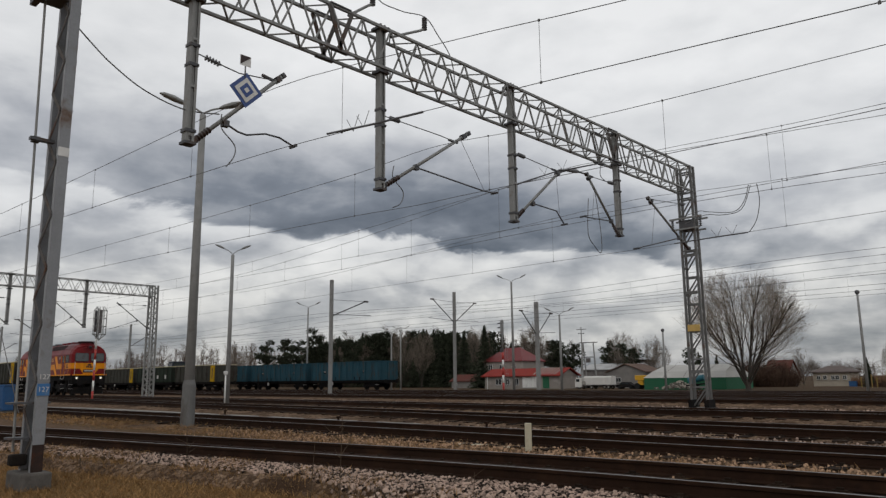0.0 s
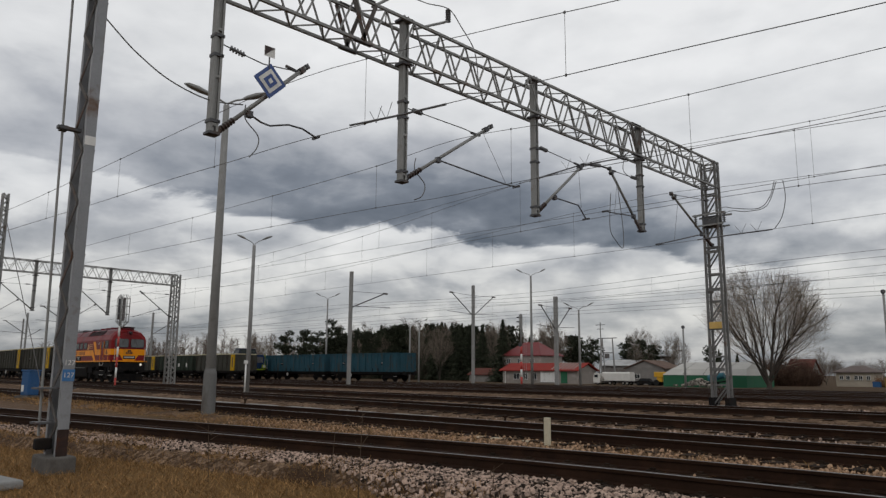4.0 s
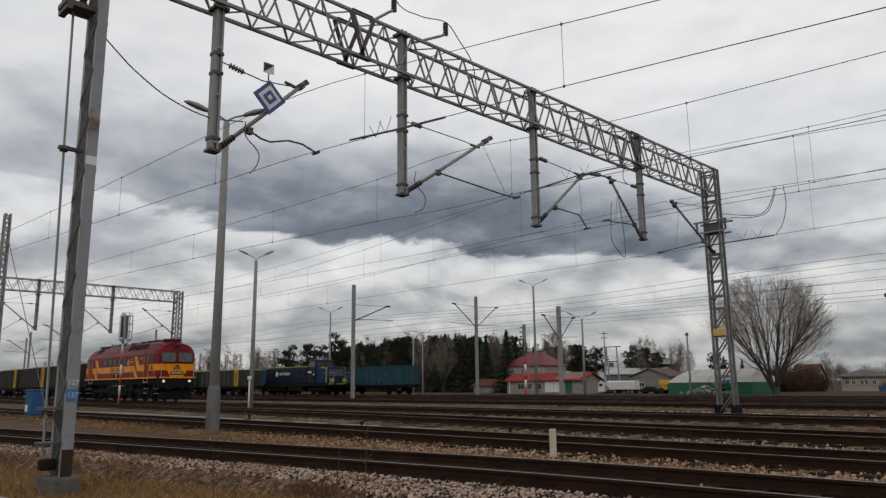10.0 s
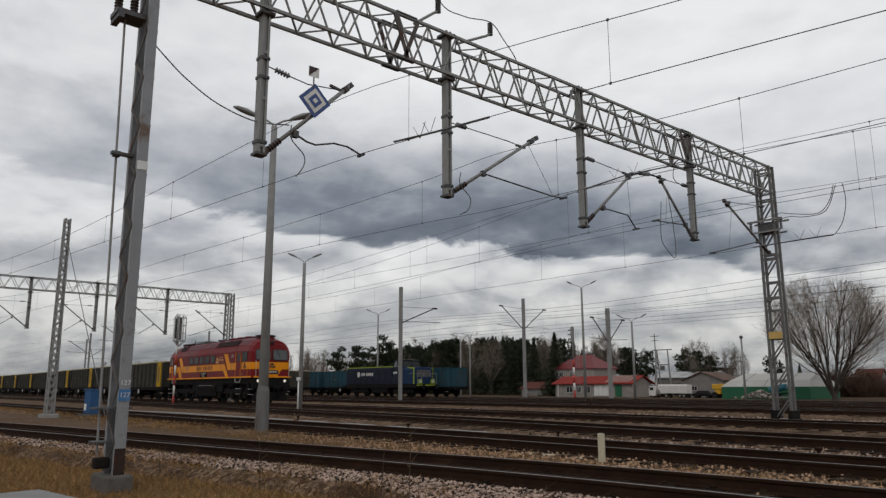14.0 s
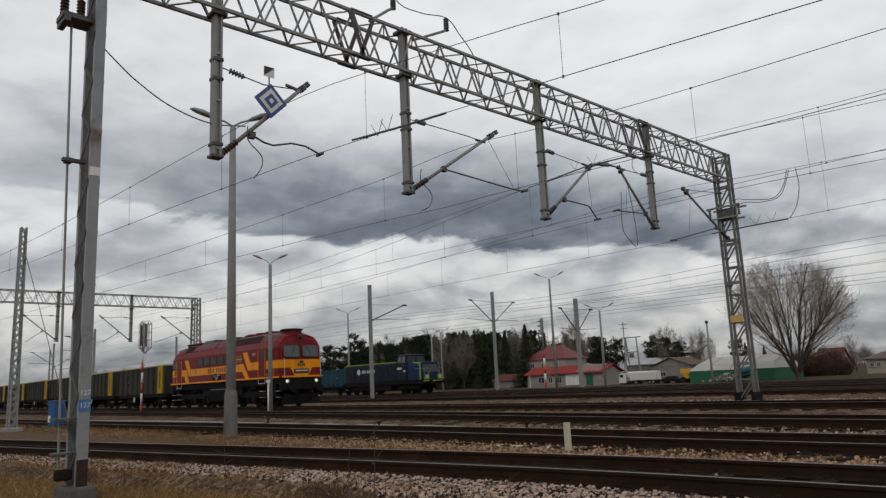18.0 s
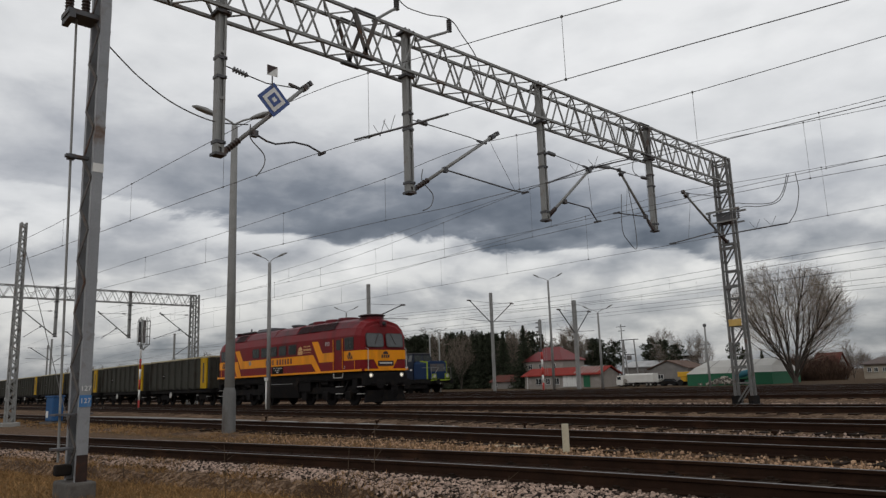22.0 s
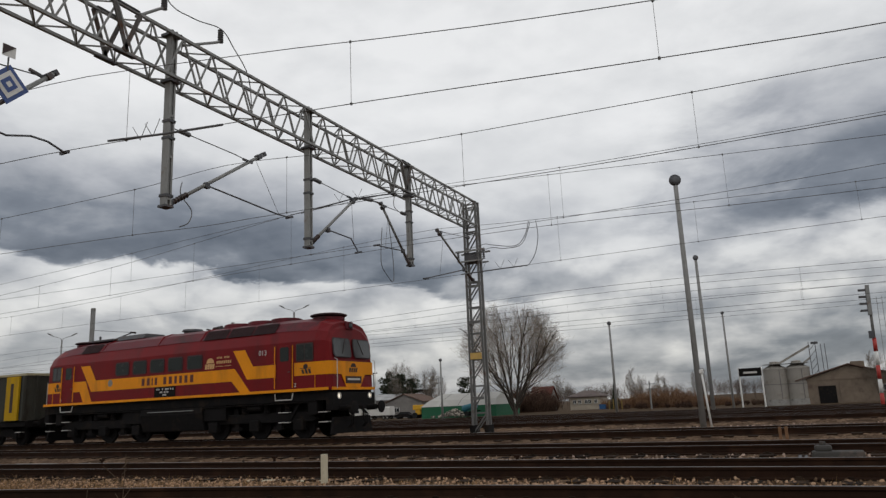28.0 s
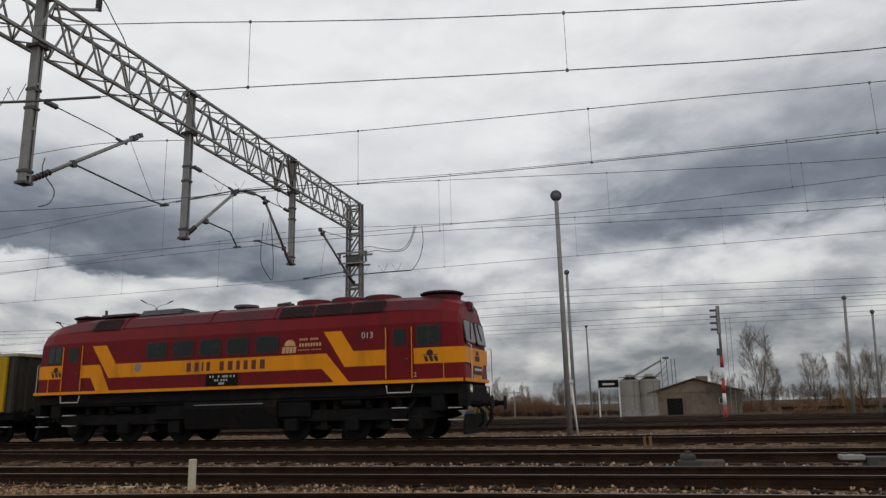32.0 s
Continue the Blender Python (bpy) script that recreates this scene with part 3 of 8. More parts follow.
def ground_height(x, y):
    shift = 3.3 * max(0.0, min(1.0, (-3 - x) / 25))
    ys = y + shift if y < 9 else y
    pts = [(-400, -0.5), (4.5, -0.48), (5.6, -0.44), (6.6, -0.36), (7.6, -0.30), (12, -0.28), (20.5, -0.27), (21.2, -0.24), (26, -0.24), (27, -0.28), (59.5, -0.27), (62.5, -0.45), (90, -1.15), (300, -1.3), (3500, -1.3)]
    z = -1.3
    for (a, za), (b, zb) in zip(pts, pts[1:]):
        if ys <= b:
            z = za + (zb - za) * (ys - a) / (b - a)
            break
    if y < 60:
        z += 0.028 * (noise.noise((x * 1.3, y * 1.3, 0)) + 0.5 * noise.noise((x * 4, y * 4, 3))) * (1.0 if -40 < x < 20 else 0.4)
    else:
        z += 0.25 * noise.noise((x * 0.05, y * 0.05, 7))
    return z


def build_ground():
    xs = sorted({-3000, -1500, -800, -500, -350, -250, -180, -140, -110, -90, -75, -62, -52, 30, 38, 48, 60, 80, 110, 160, 250, 400, 800, 1500, 3000} | {-45 + 0.45 * i for i in range(160)})
    ys = sorted({-400, -150, -60, -25, -12, -6, -3, 0, 1.5, 60, 64, 70, 78, 90, 105, 125, 150, 180, 220, 300, 420, 700, 1300, 3500} | {2.2 + 0.22 * i for i in range(110)} | {26.5 + 1.0 * i for i in range(37)})
    v = [(x, y, ground_height(x, y)) for y in ys for x in xs]
    n = len(xs)
    f = [(j * n + i, j * n + i + 1, (j + 1) * n + i + 1, (j + 1) * n + i) for j in range(len(ys) - 1) for i in range(n - 1)]
    me = bpy.data.meshes.new("ground")
    me.from_pydata(v, [], f)
    me.materials.append(GROUND)
    for p in me.polygons:
        p.use_smooth = True
    tagged(new("ground", me), "stony railway yard ground with dry grass verge", "ground", kind="structure")


RAIL_PROFILE = [(-0.070, -0.172), (0.070, -0.172), (0.070, -0.158), (0.012, -0.140), (0.009, -0.046), (0.035, -0.036), (0.036, -0.008), (0.030, 0.0), (-0.030, 0.0), (-0.036, -0.008), (-0.035, -0.036), (-0.009, -0.046), (-0.012, -0.140), (-0.070, -0.158)]


def along(k, prof, xs, s=0.0, wave=0.0):
    """An outline of (across, up) pairs swept along a track."""
    rings = []
    for x in xs:
        y, a = track_y(k, x), track_turn(k, x)
        rings.append([(x - (s + u) * math.sin(a), y + (s + u) * math.cos(a), w + wave * noise.noise((x * 1.7, u * 3, k * 5.0))) for u, w in prof])
    return rings


def build_tracks():
    sleeper = Shape().box(0, 0, -0.235, 0.25, 2.6, 0.14)
    for x in (-0.7535, 0.7535):
        sleeper.box(0, x, -0.158, 0.16, 0.34, 0.016)
        for s in (-0.11, 0.11):
            sleeper.box(0, x + s, -0.14, 0.07, 0.05, 0.035)
    sleeper_mesh = sleeper.mesh("sleeper", SLEEPER)
    rng = random.Random(3)
    for k, nodes in TRACKS.items():
        dz = RAISE.get(k, 0.0)
        tr = thing("track_%d" % k, "railway track with rusty rails on dark timber sleepers", "railway track", pose(0, 0, dz), kind="structure")
        lo, hi = max(nodes[0][0], -420), nodes[-1][0]
        xs = sorted({x for x in [lo + 12 * i for i in range(int((hi - lo) / 12) + 1)] if x < -60 or x > 24} | {-60 + 1.5 * i for i in range(57)} | {lo, hi})
        fine = sorted(set(xs) | {-34 + 0.3 * i for i in range(148)}) if k < 5 else xs
        deep = -0.50 if k == 1 else -0.34
        prof = [(-2.3, deep), (-1.9, -0.24), (-0.96, -0.176), (0.96, -0.176), (1.9, -0.24), (2.3, deep)]
        rings = along(k, prof, fine, wave=0.022)
        me = bpy.data.meshes.new("track_bed")
        n = len(prof)
        f = [(r * n + i, r * n + i + 1, (r + 1) * n + i + 1, (r + 1) * n + i) for r in range(len(rings) - 1) for i in range(n - 1)]
        me.from_pydata([p for r in rings for p in r], [], f)
        me.materials.append(BEDSTONE)
        me.materials.append(OILBED)
        for i, p in enumerate(me.polygons):
            p.material_index = 1 if i % (n - 1) == 2 else 0
            p.use_smooth = True
        part("track_bed", me, BEDSTONE, tr)
        for s in (-0.7535, 0.7535):
            r = part("rail", Shape().loft(along(k, RAIL_PROFILE, xs, s)), RUST, tr)
            part("running_surface", Shape().loft(along(k, [(-0.023, 0.001), (0.023, 0.001), (0.023, 0.004), (-0.023, 0.004)], xs, s)), POLISH, r, "polished steel running surface")
        near = {1: (-26, 8), 2: (-26, 8), 3: (-22, 8)}.get(k)
        rest = Shape()
        for i in range(-190, 90):
            x = i * 0.62 + rng.uniform(-0.03, 0.03)
            if x < lo:
                continue
            m = pose(x, track_y(k, x) + rng.uniform(-0.03, 0.03), rng.uniform(-0.012, 0.008), 0, 0, math.degrees(track_turn(k, x)) + rng.uniform(-1.2, 1.2))
            if near and near[0] < x < near[1]:
                part("sleeper", sleeper_mesh, SLEEPER, tr).matrix_basis = m
            else:
                rest.box(0, 0, -0.235, 0.25, 2.6, 0.14, m)
        tagged(part("sleepers", rest, SLEEPER, tr), kind="stuff")
        if k == 1:
            # closing rails of the points that the track leads into
            xs2 = [-24 + 0.8 * i for i in range(26)]
            rings = []
            for x in xs2:
                y, a = track_y(1, x), track_turn(1, x)
                off = -0.7535 + 0.09 + 0.30 * max(0.0, min(1.0, (-4.5 - x) / 14))
                rings.append([(x - (off + u) * math.sin(a), y + (off + u) * math.cos(a), w) for u, w in RAIL_PROFILE])
            part("switch_rail", Shape().loft(rings), RUST, tr)


def surface_height(x, y):
    """Ground or ballast bed, whichever lies higher."""
    z = ground_height(x, y)
    for k in (1, 2, 3):
        d = abs(y - track_y(k, x))
        if d < 2.3:
            z = max(z, -0.176 if d < 0.96 else -0.176 - (d - 0.96) * 0.07 if d < 1.9 else -0.24 - (d - 1.9) * (0.65 if k == 1 else 0.25))
    return z


def build_stones():
    """Loose ballast on the shoulders and between the near tracks."""
    rng = random.Random(11)
    kinds = []
    for _ in range(6):
        b = bmesh.new()
        bmesh.ops.create_icosphere(b, subdivisions=1, radius=1)
        for q in b.verts:
            q.co *= rng.uniform(0.62, 1.15)
        kinds.append(([tuple(q.co) for q in b.verts], [tuple(w.index for w in f.verts) for f in b.faces]))
        b.free()

    def heap(name, label, count, place, size, material=STONE):
        v, f = [], []
        for _ in range(count):
            x, y = place()
            vs, fs = rng.choice(kinds)
            s = rng.uniform(*size)
            zg = surface_height(x, y)
            m = Matrix.Translation((x, y, zg + s * 0.25)) @ Euler((rng.uniform(0, 6), rng.uniform(0, 6), rng.uniform(0, 6))).to_matrix().to_4x4() @ Matrix.Diagonal((s, s * rng.uniform(0.7, 1), s * rng.uniform(0.5, 0.8), 1))
            k = len(v)
            v += [tuple(m @ Vector(p)) for p in vs]
            f += [tuple(i + k for i in q) for q in fs]
        me = bpy.data.meshes.new(name)
        me.from_pydata(v, [], f)
        me.materials.append(material)
        tagged(new(name, me), label, "ballast", kind="stuff")

    def shoulder():
        x = rng.triangular(-25, 4, -5)
        wide = 0.50 + 1.7 * max(0, min(1, (x + 8.5) / 4.5))
        y = track_y(1, x) - 0.95 - wide * rng.random() ** 1.25 - abs(rng.gauss(0, 0.12))
        return x, y

    heap("ballast_shoulder", "pale grey and tan crushed ballast stones beside the track", 24000, shoulder, (0.018, 0.048), PALESTONE)
    heap("ballast_between_tracks", "tan crushed ballast stones between two tracks", 9000, lambda: (rng.triangular(-20, 8, -3), rng.gauss(10.5, 0.42)), (0.016, 0.042))
    heap("ballast_pale_strip", "pale crushed ballast stones between two tracks", 11000, lambda: (rng.triangular(-36, 8, -8), rng.gauss(14.7, 0.6)), (0.018, 0.045), PALESTONE)
    heap("ballast_far_strips", "pale crushed ballast between the far tracks", 9000, lambda: (rng.uniform(-70, 12), rng.choice((31.2, 36.7, 41.9)) + rng.gauss(0, 0.6)), (0.035, 0.07), PALESTONE)
    heap("ballast_scatter", "crushed ballast stones in the far track bed", 9000, lambda: (rng.uniform(-40, 8), rng.choice((rng.gauss(20.0, 0.6), rng.gauss(12.3, 0.4), rng.gauss(26.3, 0.6)))), (0.025, 0.05))


# ---- gantries and overhead line ----
def truss_beam(parent, y0, y1, zb, zt, width, n, x0=0.0):
    """A box girder along y: four chords with zigzag bracing on all sides."""
    xa, xb = x0 - width / 2, x0 + width / 2
    for x in (xa, xb):
        for z in (zb, zt):
            part("chord", Shape().box(x, (y0 + y1) / 2, z, 0.066, y1 - y0, 0.066), GALV, parent)
    web = Shape()
    for i in range(n):
        ya, yb = y0 + (y1 - y0) * i / n, y0 + (y1 - y0) * (i + 1) / n
        ym = (ya + yb) / 2
        for x in (xa, xb):
            web.bar((x, ya, zb), (x, ym, zt), 0.036, 0.036)
            web.bar((x, ym, zt), (x, yb, zb), 0.036, 0.036)
        for z in (zb, zt):
            web.bar((xa, ya, z), (xb, ym, z), 0.027, 0.027)
            web.bar((xb, ym, z), (xa, yb, z), 0.027, 0.027)
    part("lattice_bracing", web, GALV, parent)
    for y in (y0, y1):
        for z in (zb, zt):
            part("end_bar", Shape().bar((xa, y, z), (xb, y, z), 0.06), GALV, parent)


def lattice_mast(name, label, x, y, z0, z1, wb, wt, n, material, group="", leg=0.11, turn=0, foot=0.45, faces=(0, 1), single=False):
    """Four angle legs, tapered, with diagonals, on a concrete foot."""
    mast = thing(name, label, "lattice mast", pose(x, y, 0, 0, 0, turn), group=group)
    part("concrete_foot", Shape().box(0, 0, z0 - 0.25, wb[0] + foot, wb[1] + foot, 0.6), CONCRETE, mast, bevel=0.03)
    for i in (-1, 1):
        for j in (-1, 1):
            part("leg", Shape().bar((i * wb[0] / 2, j * wb[1] / 2, z0), (i * wt[0] / 2, j * wt[1] / 2, z1), leg), material, mast)
    web = Shape()
    for k in range(n):
        for s in (-1, 1):
            for ax in faces:
                def at(q, e):
                    w0 = wb[0] + (wt[0] - wb[0]) * q, wb[1] + (wt[1] - wb[1]) * q
                    return (e * w0[0] / 2, s * w0[1] / 2, z0 + (z1 - z0) * q) if ax == 0 else (s * w0[0] / 2, e * w0[1] / 2, z0 + (z1 - z0) * q)
                if single:
                    web.bar(at(k / n, -1), at((k + 0.75) / n, 1), 0.045, 0.045)
                    web.bar(at((k + 0.75) / n, -1), at((k + 0.75) / n, 1), 0.045, 0.06)
                else:
                    web.bar(at(k / n, -1), at((k + 0.5) / n, 1), 0.05, 0.05)
                    web.bar(at((k + 0.5) / n, 1), at((k + 1) / n, -1), 0.05, 0.05)
    part("lattice_bracing", web, material, mast)
    return mast


def insulator(shape, p, q, r, n=6):
    p, q = Vector(p), Vector(q)
    pts, rad = [p], [r * 0.4]
    for i in range(n):
        for f, k in ((0.02, 0.4), (0.08, 1.0), (0.3, 0.95), (0.62, 0.42)):
            pts.append(p.lerp(q, (i + f) / n))
            rad.append(r * k)
    shape.pipe(pts + [q], rad + [r * 0.4], 10)


def drop_post(name, label, x, y, zb, zt, size=0.175, group="drop posts of the gantry"):
    """Two channels with batten plates, hung on the beam."""
    d = thing(name, label, "drop post", pose(x, y, 0), group=group)
    for s in (-1, 1):
        c = Shape()
        c.box(0, s * size * 0.42, (zb + zt) / 2, size, size * 0.14, zt - zb)
        part("channel", c, GALV, d, bevel=0.006)
        fl = Shape()
        for e in (-1, 1):
            fl.box(e * size * 0.46, s * size * 0.30, (zb + zt) / 2, size * 0.07, size * 0.2, zt - zb)
        part("flange", fl, GALV, d)
    part("web_plate", Shape().box(0, 0, (zb + zt) / 2, size * 0.62, size * 0.40, zt - zb - 0.04), GALV, d)
    bat = Shape().box(0, 0, 0, size * 0.06, size * 0.5, 0.06).mesh("batten_plate", GALV)
    k = int((zt - zb) / 0.8)
    for i in range(k):
        for e in (-1, 1):
            part("batten_plate", bat, GALV, d).location = (e * size * 0.47, 0, zb + 0.15 + i * (zt - zb - 0.3) / max(1, k - 1))
    part("foot_plate", Shape().box(0, 0, zb - 0.02, size * 1.35, size * 1.35, 0.05), DARKSTEEL, d)
    for z, w in ((zt - 0.12, 2.0), (zt - 1.26, 1.8), (zb + 1.95, 1.2), (zb + 1.55, 1.2), (zb + 0.22, 1.25)):
        part("clamp", Shape().box(0, 0, z, size * w, size * w * 0.95, 0.06), DARKSTEEL, d)
        part("clamp_bolt", Shape().tube((-size * w * 0.62, size * 0.4, z), (size * w * 0.62, size * 0.4, z), 0.018, n=6), DARKSTEEL, d)
    return d


def cantilever(x, tube, tie, arm, side, rope=None, label="grey tubular cantilever bracket with insulators and a steady arm"):
    """Lines of (y, z) in the plane of the gantry: inclined tube, tie above it, steady arm below it, and a hanger rope."""
    c = thing("cantilever", label, "cantilever bracket", pose(x, 0, 0), group="cantilevers of the overhead line")

    def at(line, dx=0.0):
        return [(dx, y, z) for y, z in line]

    a, b = (Vector(p) for p in at(tube))
    part("inclined_tube", Shape().tube(a.lerp(b, 0.14), b, 0.043, n=10), GALV, c, smooth=True)
    ins = Shape()
    insulator(ins, a, a.lerp(b, 0.16), 0.07)
    part("insulator", ins, PORCELAIN, c, smooth=True)
    part("hinge", Shape().box(0, a.y - side * 0.06, a.z, 0.12, 0.14, 0.12), DARKSTEEL, c)
    part("tie_rod", Shape().path(at(tie), 0.013), WIRE, c)
    p, q = (Vector(v) for v in at(tie)[:2])
    d = (q - p).normalized()
    ti = Shape()
    insulator(ti, p + d * 0.22, p + d * 0.55, 0.062, 5)
    part("tie_insulator", ti, GREYINS, c, smooth=True)
    part("tie_clamp", Shape().bar(Vector(at(tie)[-1]) - d * 0.25, Vector(at(tie)[-1]) + d * 0.1, 0.05), DARKSTEEL, c)
    part("steady_arm", Shape().path(at(arm, 0.03), 0.021), DARKSTEEL, c)
    part("wire_clip", Shape().bar(Vector(at(arm, 0.03)[-1]) - Vector((0.12, 0, 0)), Vector(at(arm, 0.03)[-1]) + Vector((0.12, 0, 0)), 0.05), DARKSTEEL, c)
    part("arm_clamp", Shape().box(0.02, arm[0][0], arm[0][1], 0.11, 0.12, 0.13), DARKSTEEL, c)
    part("end_clamp", Shape().bar(a.lerp(b, 0.90), a.lerp(b, 0.94), 0.13), DARKSTEEL, c)
    part("end_cap", Shape().bar(a.lerp(b, 0.97), b, 0.11), DARKSTEEL, c)
    if rope:
        part("hanger_rope", Shape().path(at(rope), 0.006, 4), WIRE, c)
    return c


def jumper(label, pts, r=0.012):
    """A hanging cable through points, rounded between them."""
    j = thing("jumper_cable", label, "cable", group="jumper cables")
    fine = []
    n = len(pts)
    for i in range(n - 1):
        p0, p1, p2, p3 = (Vector(pts[max(0, min(n - 1, i + k))]) for k in (-1, 0, 1, 2))
        for s in range(5):
            q = s / 5
            fine.append(0.5 * (2 * p1 + (p2 - p0) * q + (2 * p0 - 5 * p1 + 4 * p2 - p3) * q * q + (3 * p1 - p0 - 3 * p2 + p3) * q ** 3))
    part("loop", Shape().path(fine + [Vector(pts[-1])], r, 5), WIRE, j)
    return j


GX, G2X = -12.35, -63.6
DROPS = ((6.08, 5.56), (10.9, 5.56), (16.0, 5.56), (21.9, 5.95))


def build_gantry():
    g = thing("portal_gantry", "grey steel lattice portal gantry spanning the tracks", "gantry", pose(GX, 0, 0), group="portal gantries")
    truss_beam(g, 3.4, 27.78, 8.54, 9.57, 0.56, 27, -0.11)
    for y in (9.5, 21.45):
        for s in (-0.39, 0.17):
            part("splice_plate", Shape().box(s, y, 9.60, 0.11, 0.6, 0.03), DARKSTEEL, g)
            part("splice_plate", Shape().box(s, y, 8.50, 0.11, 0.5, 0.03), DARKSTEEL, g)
            o = 0.035 if s > 0 else -0.035
            part("splice_strut", Shape().bar((s + o, y - 0.34, 9.54), (s + o, y + 0.04, 8.55), 0.04, 0.09), LACING, g)
            part("splice_strut", Shape().bar((s + o, y + 0.34, 9.54), (s + o, y - 0.04, 8.55), 0.04, 0.09), LACING, g)
    # horns with insulators that carry the feeder across
    for y0, z0, y, z in ((9.88, 9.59, 10.63, 10.1), (11.23, 9.52, 12.42, 10.1)):
        h = part("horn", Shape().path([(0, y0, z0), (0, y - 0.15, z - 0.02), (0, y, z + 0.08)], 0.035, 8), GALV, g)
        ins = Shape()
        insulator(ins, (0, y, z + 0.05), (0, y, z + 0.42), 0.075)
        part("insulator", ins, GREYINS, h, smooth=True)
    jumper("dark feeder cable carried over the gantry beam", [(-5.5, 4.0, 11.6), (GX + 2.0, 8.0, 10.7), (GX, 10.63, 10.52), (GX, 11.5, 10.36), (GX, 12.42, 10.52), (GX, 12.9, 10.2), (GX + 0.05, 13.4, 9.6), (GX + 0.1, 13.5, 8.5)], 0.014)

    # near leg: two channels with zigzag lacing, on a concrete foot
    leg = thing("gantry_mast", "grey lattice gantry mast on a concrete foot, with number plate", "gantry mast", pose(GX, 3.86, 0), group="gantry masts")
    part("concrete_foot", Shape().prism([(-0.42, -0.22), (0.33, -0.22), (0.33, 0.21), (-0.42, 0.21)], "z", -0.95, -0.2), FOOT, leg, "chipped concrete foot", bevel=0.04)
    for s in (-1, 1):
        ch = part("channel", Shape().box(-0.31 if s < 0 else 0.23, 0, 4.6, 0.018, 0.165, 9.7), MAST, leg, bevel=0.003)
        for e in (-1, 1):
            part("flange", Shape().box(-0.265 if s < 0 else 0.185, e * 0.0755, 4.6, 0.072, 0.012, 9.7), MAST, ch)
    n = 11
    for i in range(n):
        z = -0.15 + i * 9.6 / n
        for e in (-0.088, 0.088):
            part("lacing_bar", Shape().bar((-0.27, e, z), (0.19, e, z + 0.44), 0.012, 0.07), LACING, leg)
            part("lacing_bar", Shape().bar((0.19, e * 1.06, z + 0.44), (-0.27, e * 1.06, z + 0.87), 0.012, 0.07), LACING, leg)
    part("base_band", Shape().box(0.241, 0, 0.0, 0.006, 0.166, 0.40), BANDRUST, leg, "rust-brown base band")
    part("white_band", Shape().box(0.241, 0.0, 4.82, 0.008, 0.170, 0.15), WHITE, leg, "white painted band")
    part("number_plate", Shape().box(0.245, 0.0, 1.02, 0.010, 0.178, 0.18), BLUEPLATE, leg, "faded blue enamel plate")
    for z, m_ in ((1.02, PALELETTER), (1.21, WHITE)):
        words("mast_number", "127", 0.108, m_, leg, pose(0.2525, 0.0, z, 0, 0, 90))
    part("number_plate", Shape().box(0.243, 0.0, 1.21, 0.006, 0.167, 0.15), MAST, leg)
    # disconnector on its bracket at the top, and its drive rod and motor box
    sw = part("switch_bracket", Shape().box(-0.1, -0.32, 7.55, 0.4, 0.5, 0.09).box(-0.1, -0.5, 7.48, 0.45, 0.10, 0.13), DARKSTEEL, leg)
    for y in (-0.5, -0.24, 0.12):
        s = Shape()
        insulator(s, (-0.1, y, 7.62), (-0.1, y, 7.98), 0.075)
        part("switch_insulator", s, PORCELAIN if y < 0 else GREYINS, leg, smooth=True)
    part("drive_rod", Shape().tube((-0.1, -0.38, 7.5), (-0.05, -0.26, 0.10), 0.02), GALV, leg)
    part("rod_guide", Shape().box(-0.02, -0.26, 5.02, 0.1, 0.36, 0.05).box(-0.06, -0.34, 5.02, 0.14, 0.11, 0.08), DARKSTEEL, leg)
    part("rod_guide", Shape().box(0, -0.12, 0.82, 0.30, 0.55, 0.03), DARKSTEEL, leg)
    part("rod_guide", Shape().box(0, -0.12, 0.30, 0.30, 0.5, 0.03), DARKSTEEL, leg)
    part("motor_box", Shape().box(0.0, -0.20, -0.02, 0.16, 0.24, 0.17), UNDER, leg, "black motor box", bevel=0.03)
    jumper("slack dark cable from the mast to a cantilever", [(GX, 3.92, 7.2), (GX, 4.25, 6.92), (GX, 4.6, 6.66), (GX, 5.2, 6.35), (GX, 5.97, 6.19), (GX, 6.7, 6.29)], 0.013)

    far = lattice_mast("gantry_mast", "grey lattice gantry mast with yellow plate between the tracks", GX - 0.09, 27.62, -0.1, 9.60, (0.64, 0.30), (0.55, 0.30), 9, DARKGALV, "gantry masts", 0.085, foot=-0.2, faces=(0,), single=True)
    part("yellow_plate", Shape().box(0.0, -0.23, 3.0, 0.50, 0.02, 0.26), YELLOWPLATE, far, "plain yellow warning plate")
    for x in (-0.32, 0.32):
        part("black_shoe", Shape().box(x, 0, -0.02, 0.18, 0.6, 0.5), UNDER, far)
    part("tension_box", Shape().box(0, 0, 7.15, 0.55, 0.45, 0.42), DARKSTEEL, far, bevel=0.02)
    for s in (-1, 1):
        part("tension_bracket", Shape().box(0, s * 0.30, 7.42, 1.35, 0.07, 0.07), GALV, far)
        part("tension_bracket", Shape().box(0, s * 0.30, 6.98, 1.15, 0.06, 0.06), GALV, far)
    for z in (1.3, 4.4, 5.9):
        part("batten", Shape().box(0, -0.22, z, 0.52, 0.02, 0.12), DARKGALV, far)
    for x in (-0.55, 0.62):
        s = Shape()
        insulator(s, (x, -0.3, 7.0), (x, -0.3, 7.42), 0.07, 5)
        part("bracket_insulator", s, GREYINS, far, smooth=True)

    for y, z in DROPS:
        drop_post("drop_post", "grey steel drop post hung from a gantry beam", GX, y, z, 9.72)
    cantilever(GX, [(6.22, 5.64), (8.16, 7.56)], [(6.14, 7.40), (6.53, 7.34), (7.10, 7.27), (7.87, 7.36)], [(6.83, 6.12), (7.10, 6.02), (7.30, 6.0), (7.73, 6.13), (8.07, 6.13), (8.42, 6.02)], 1)
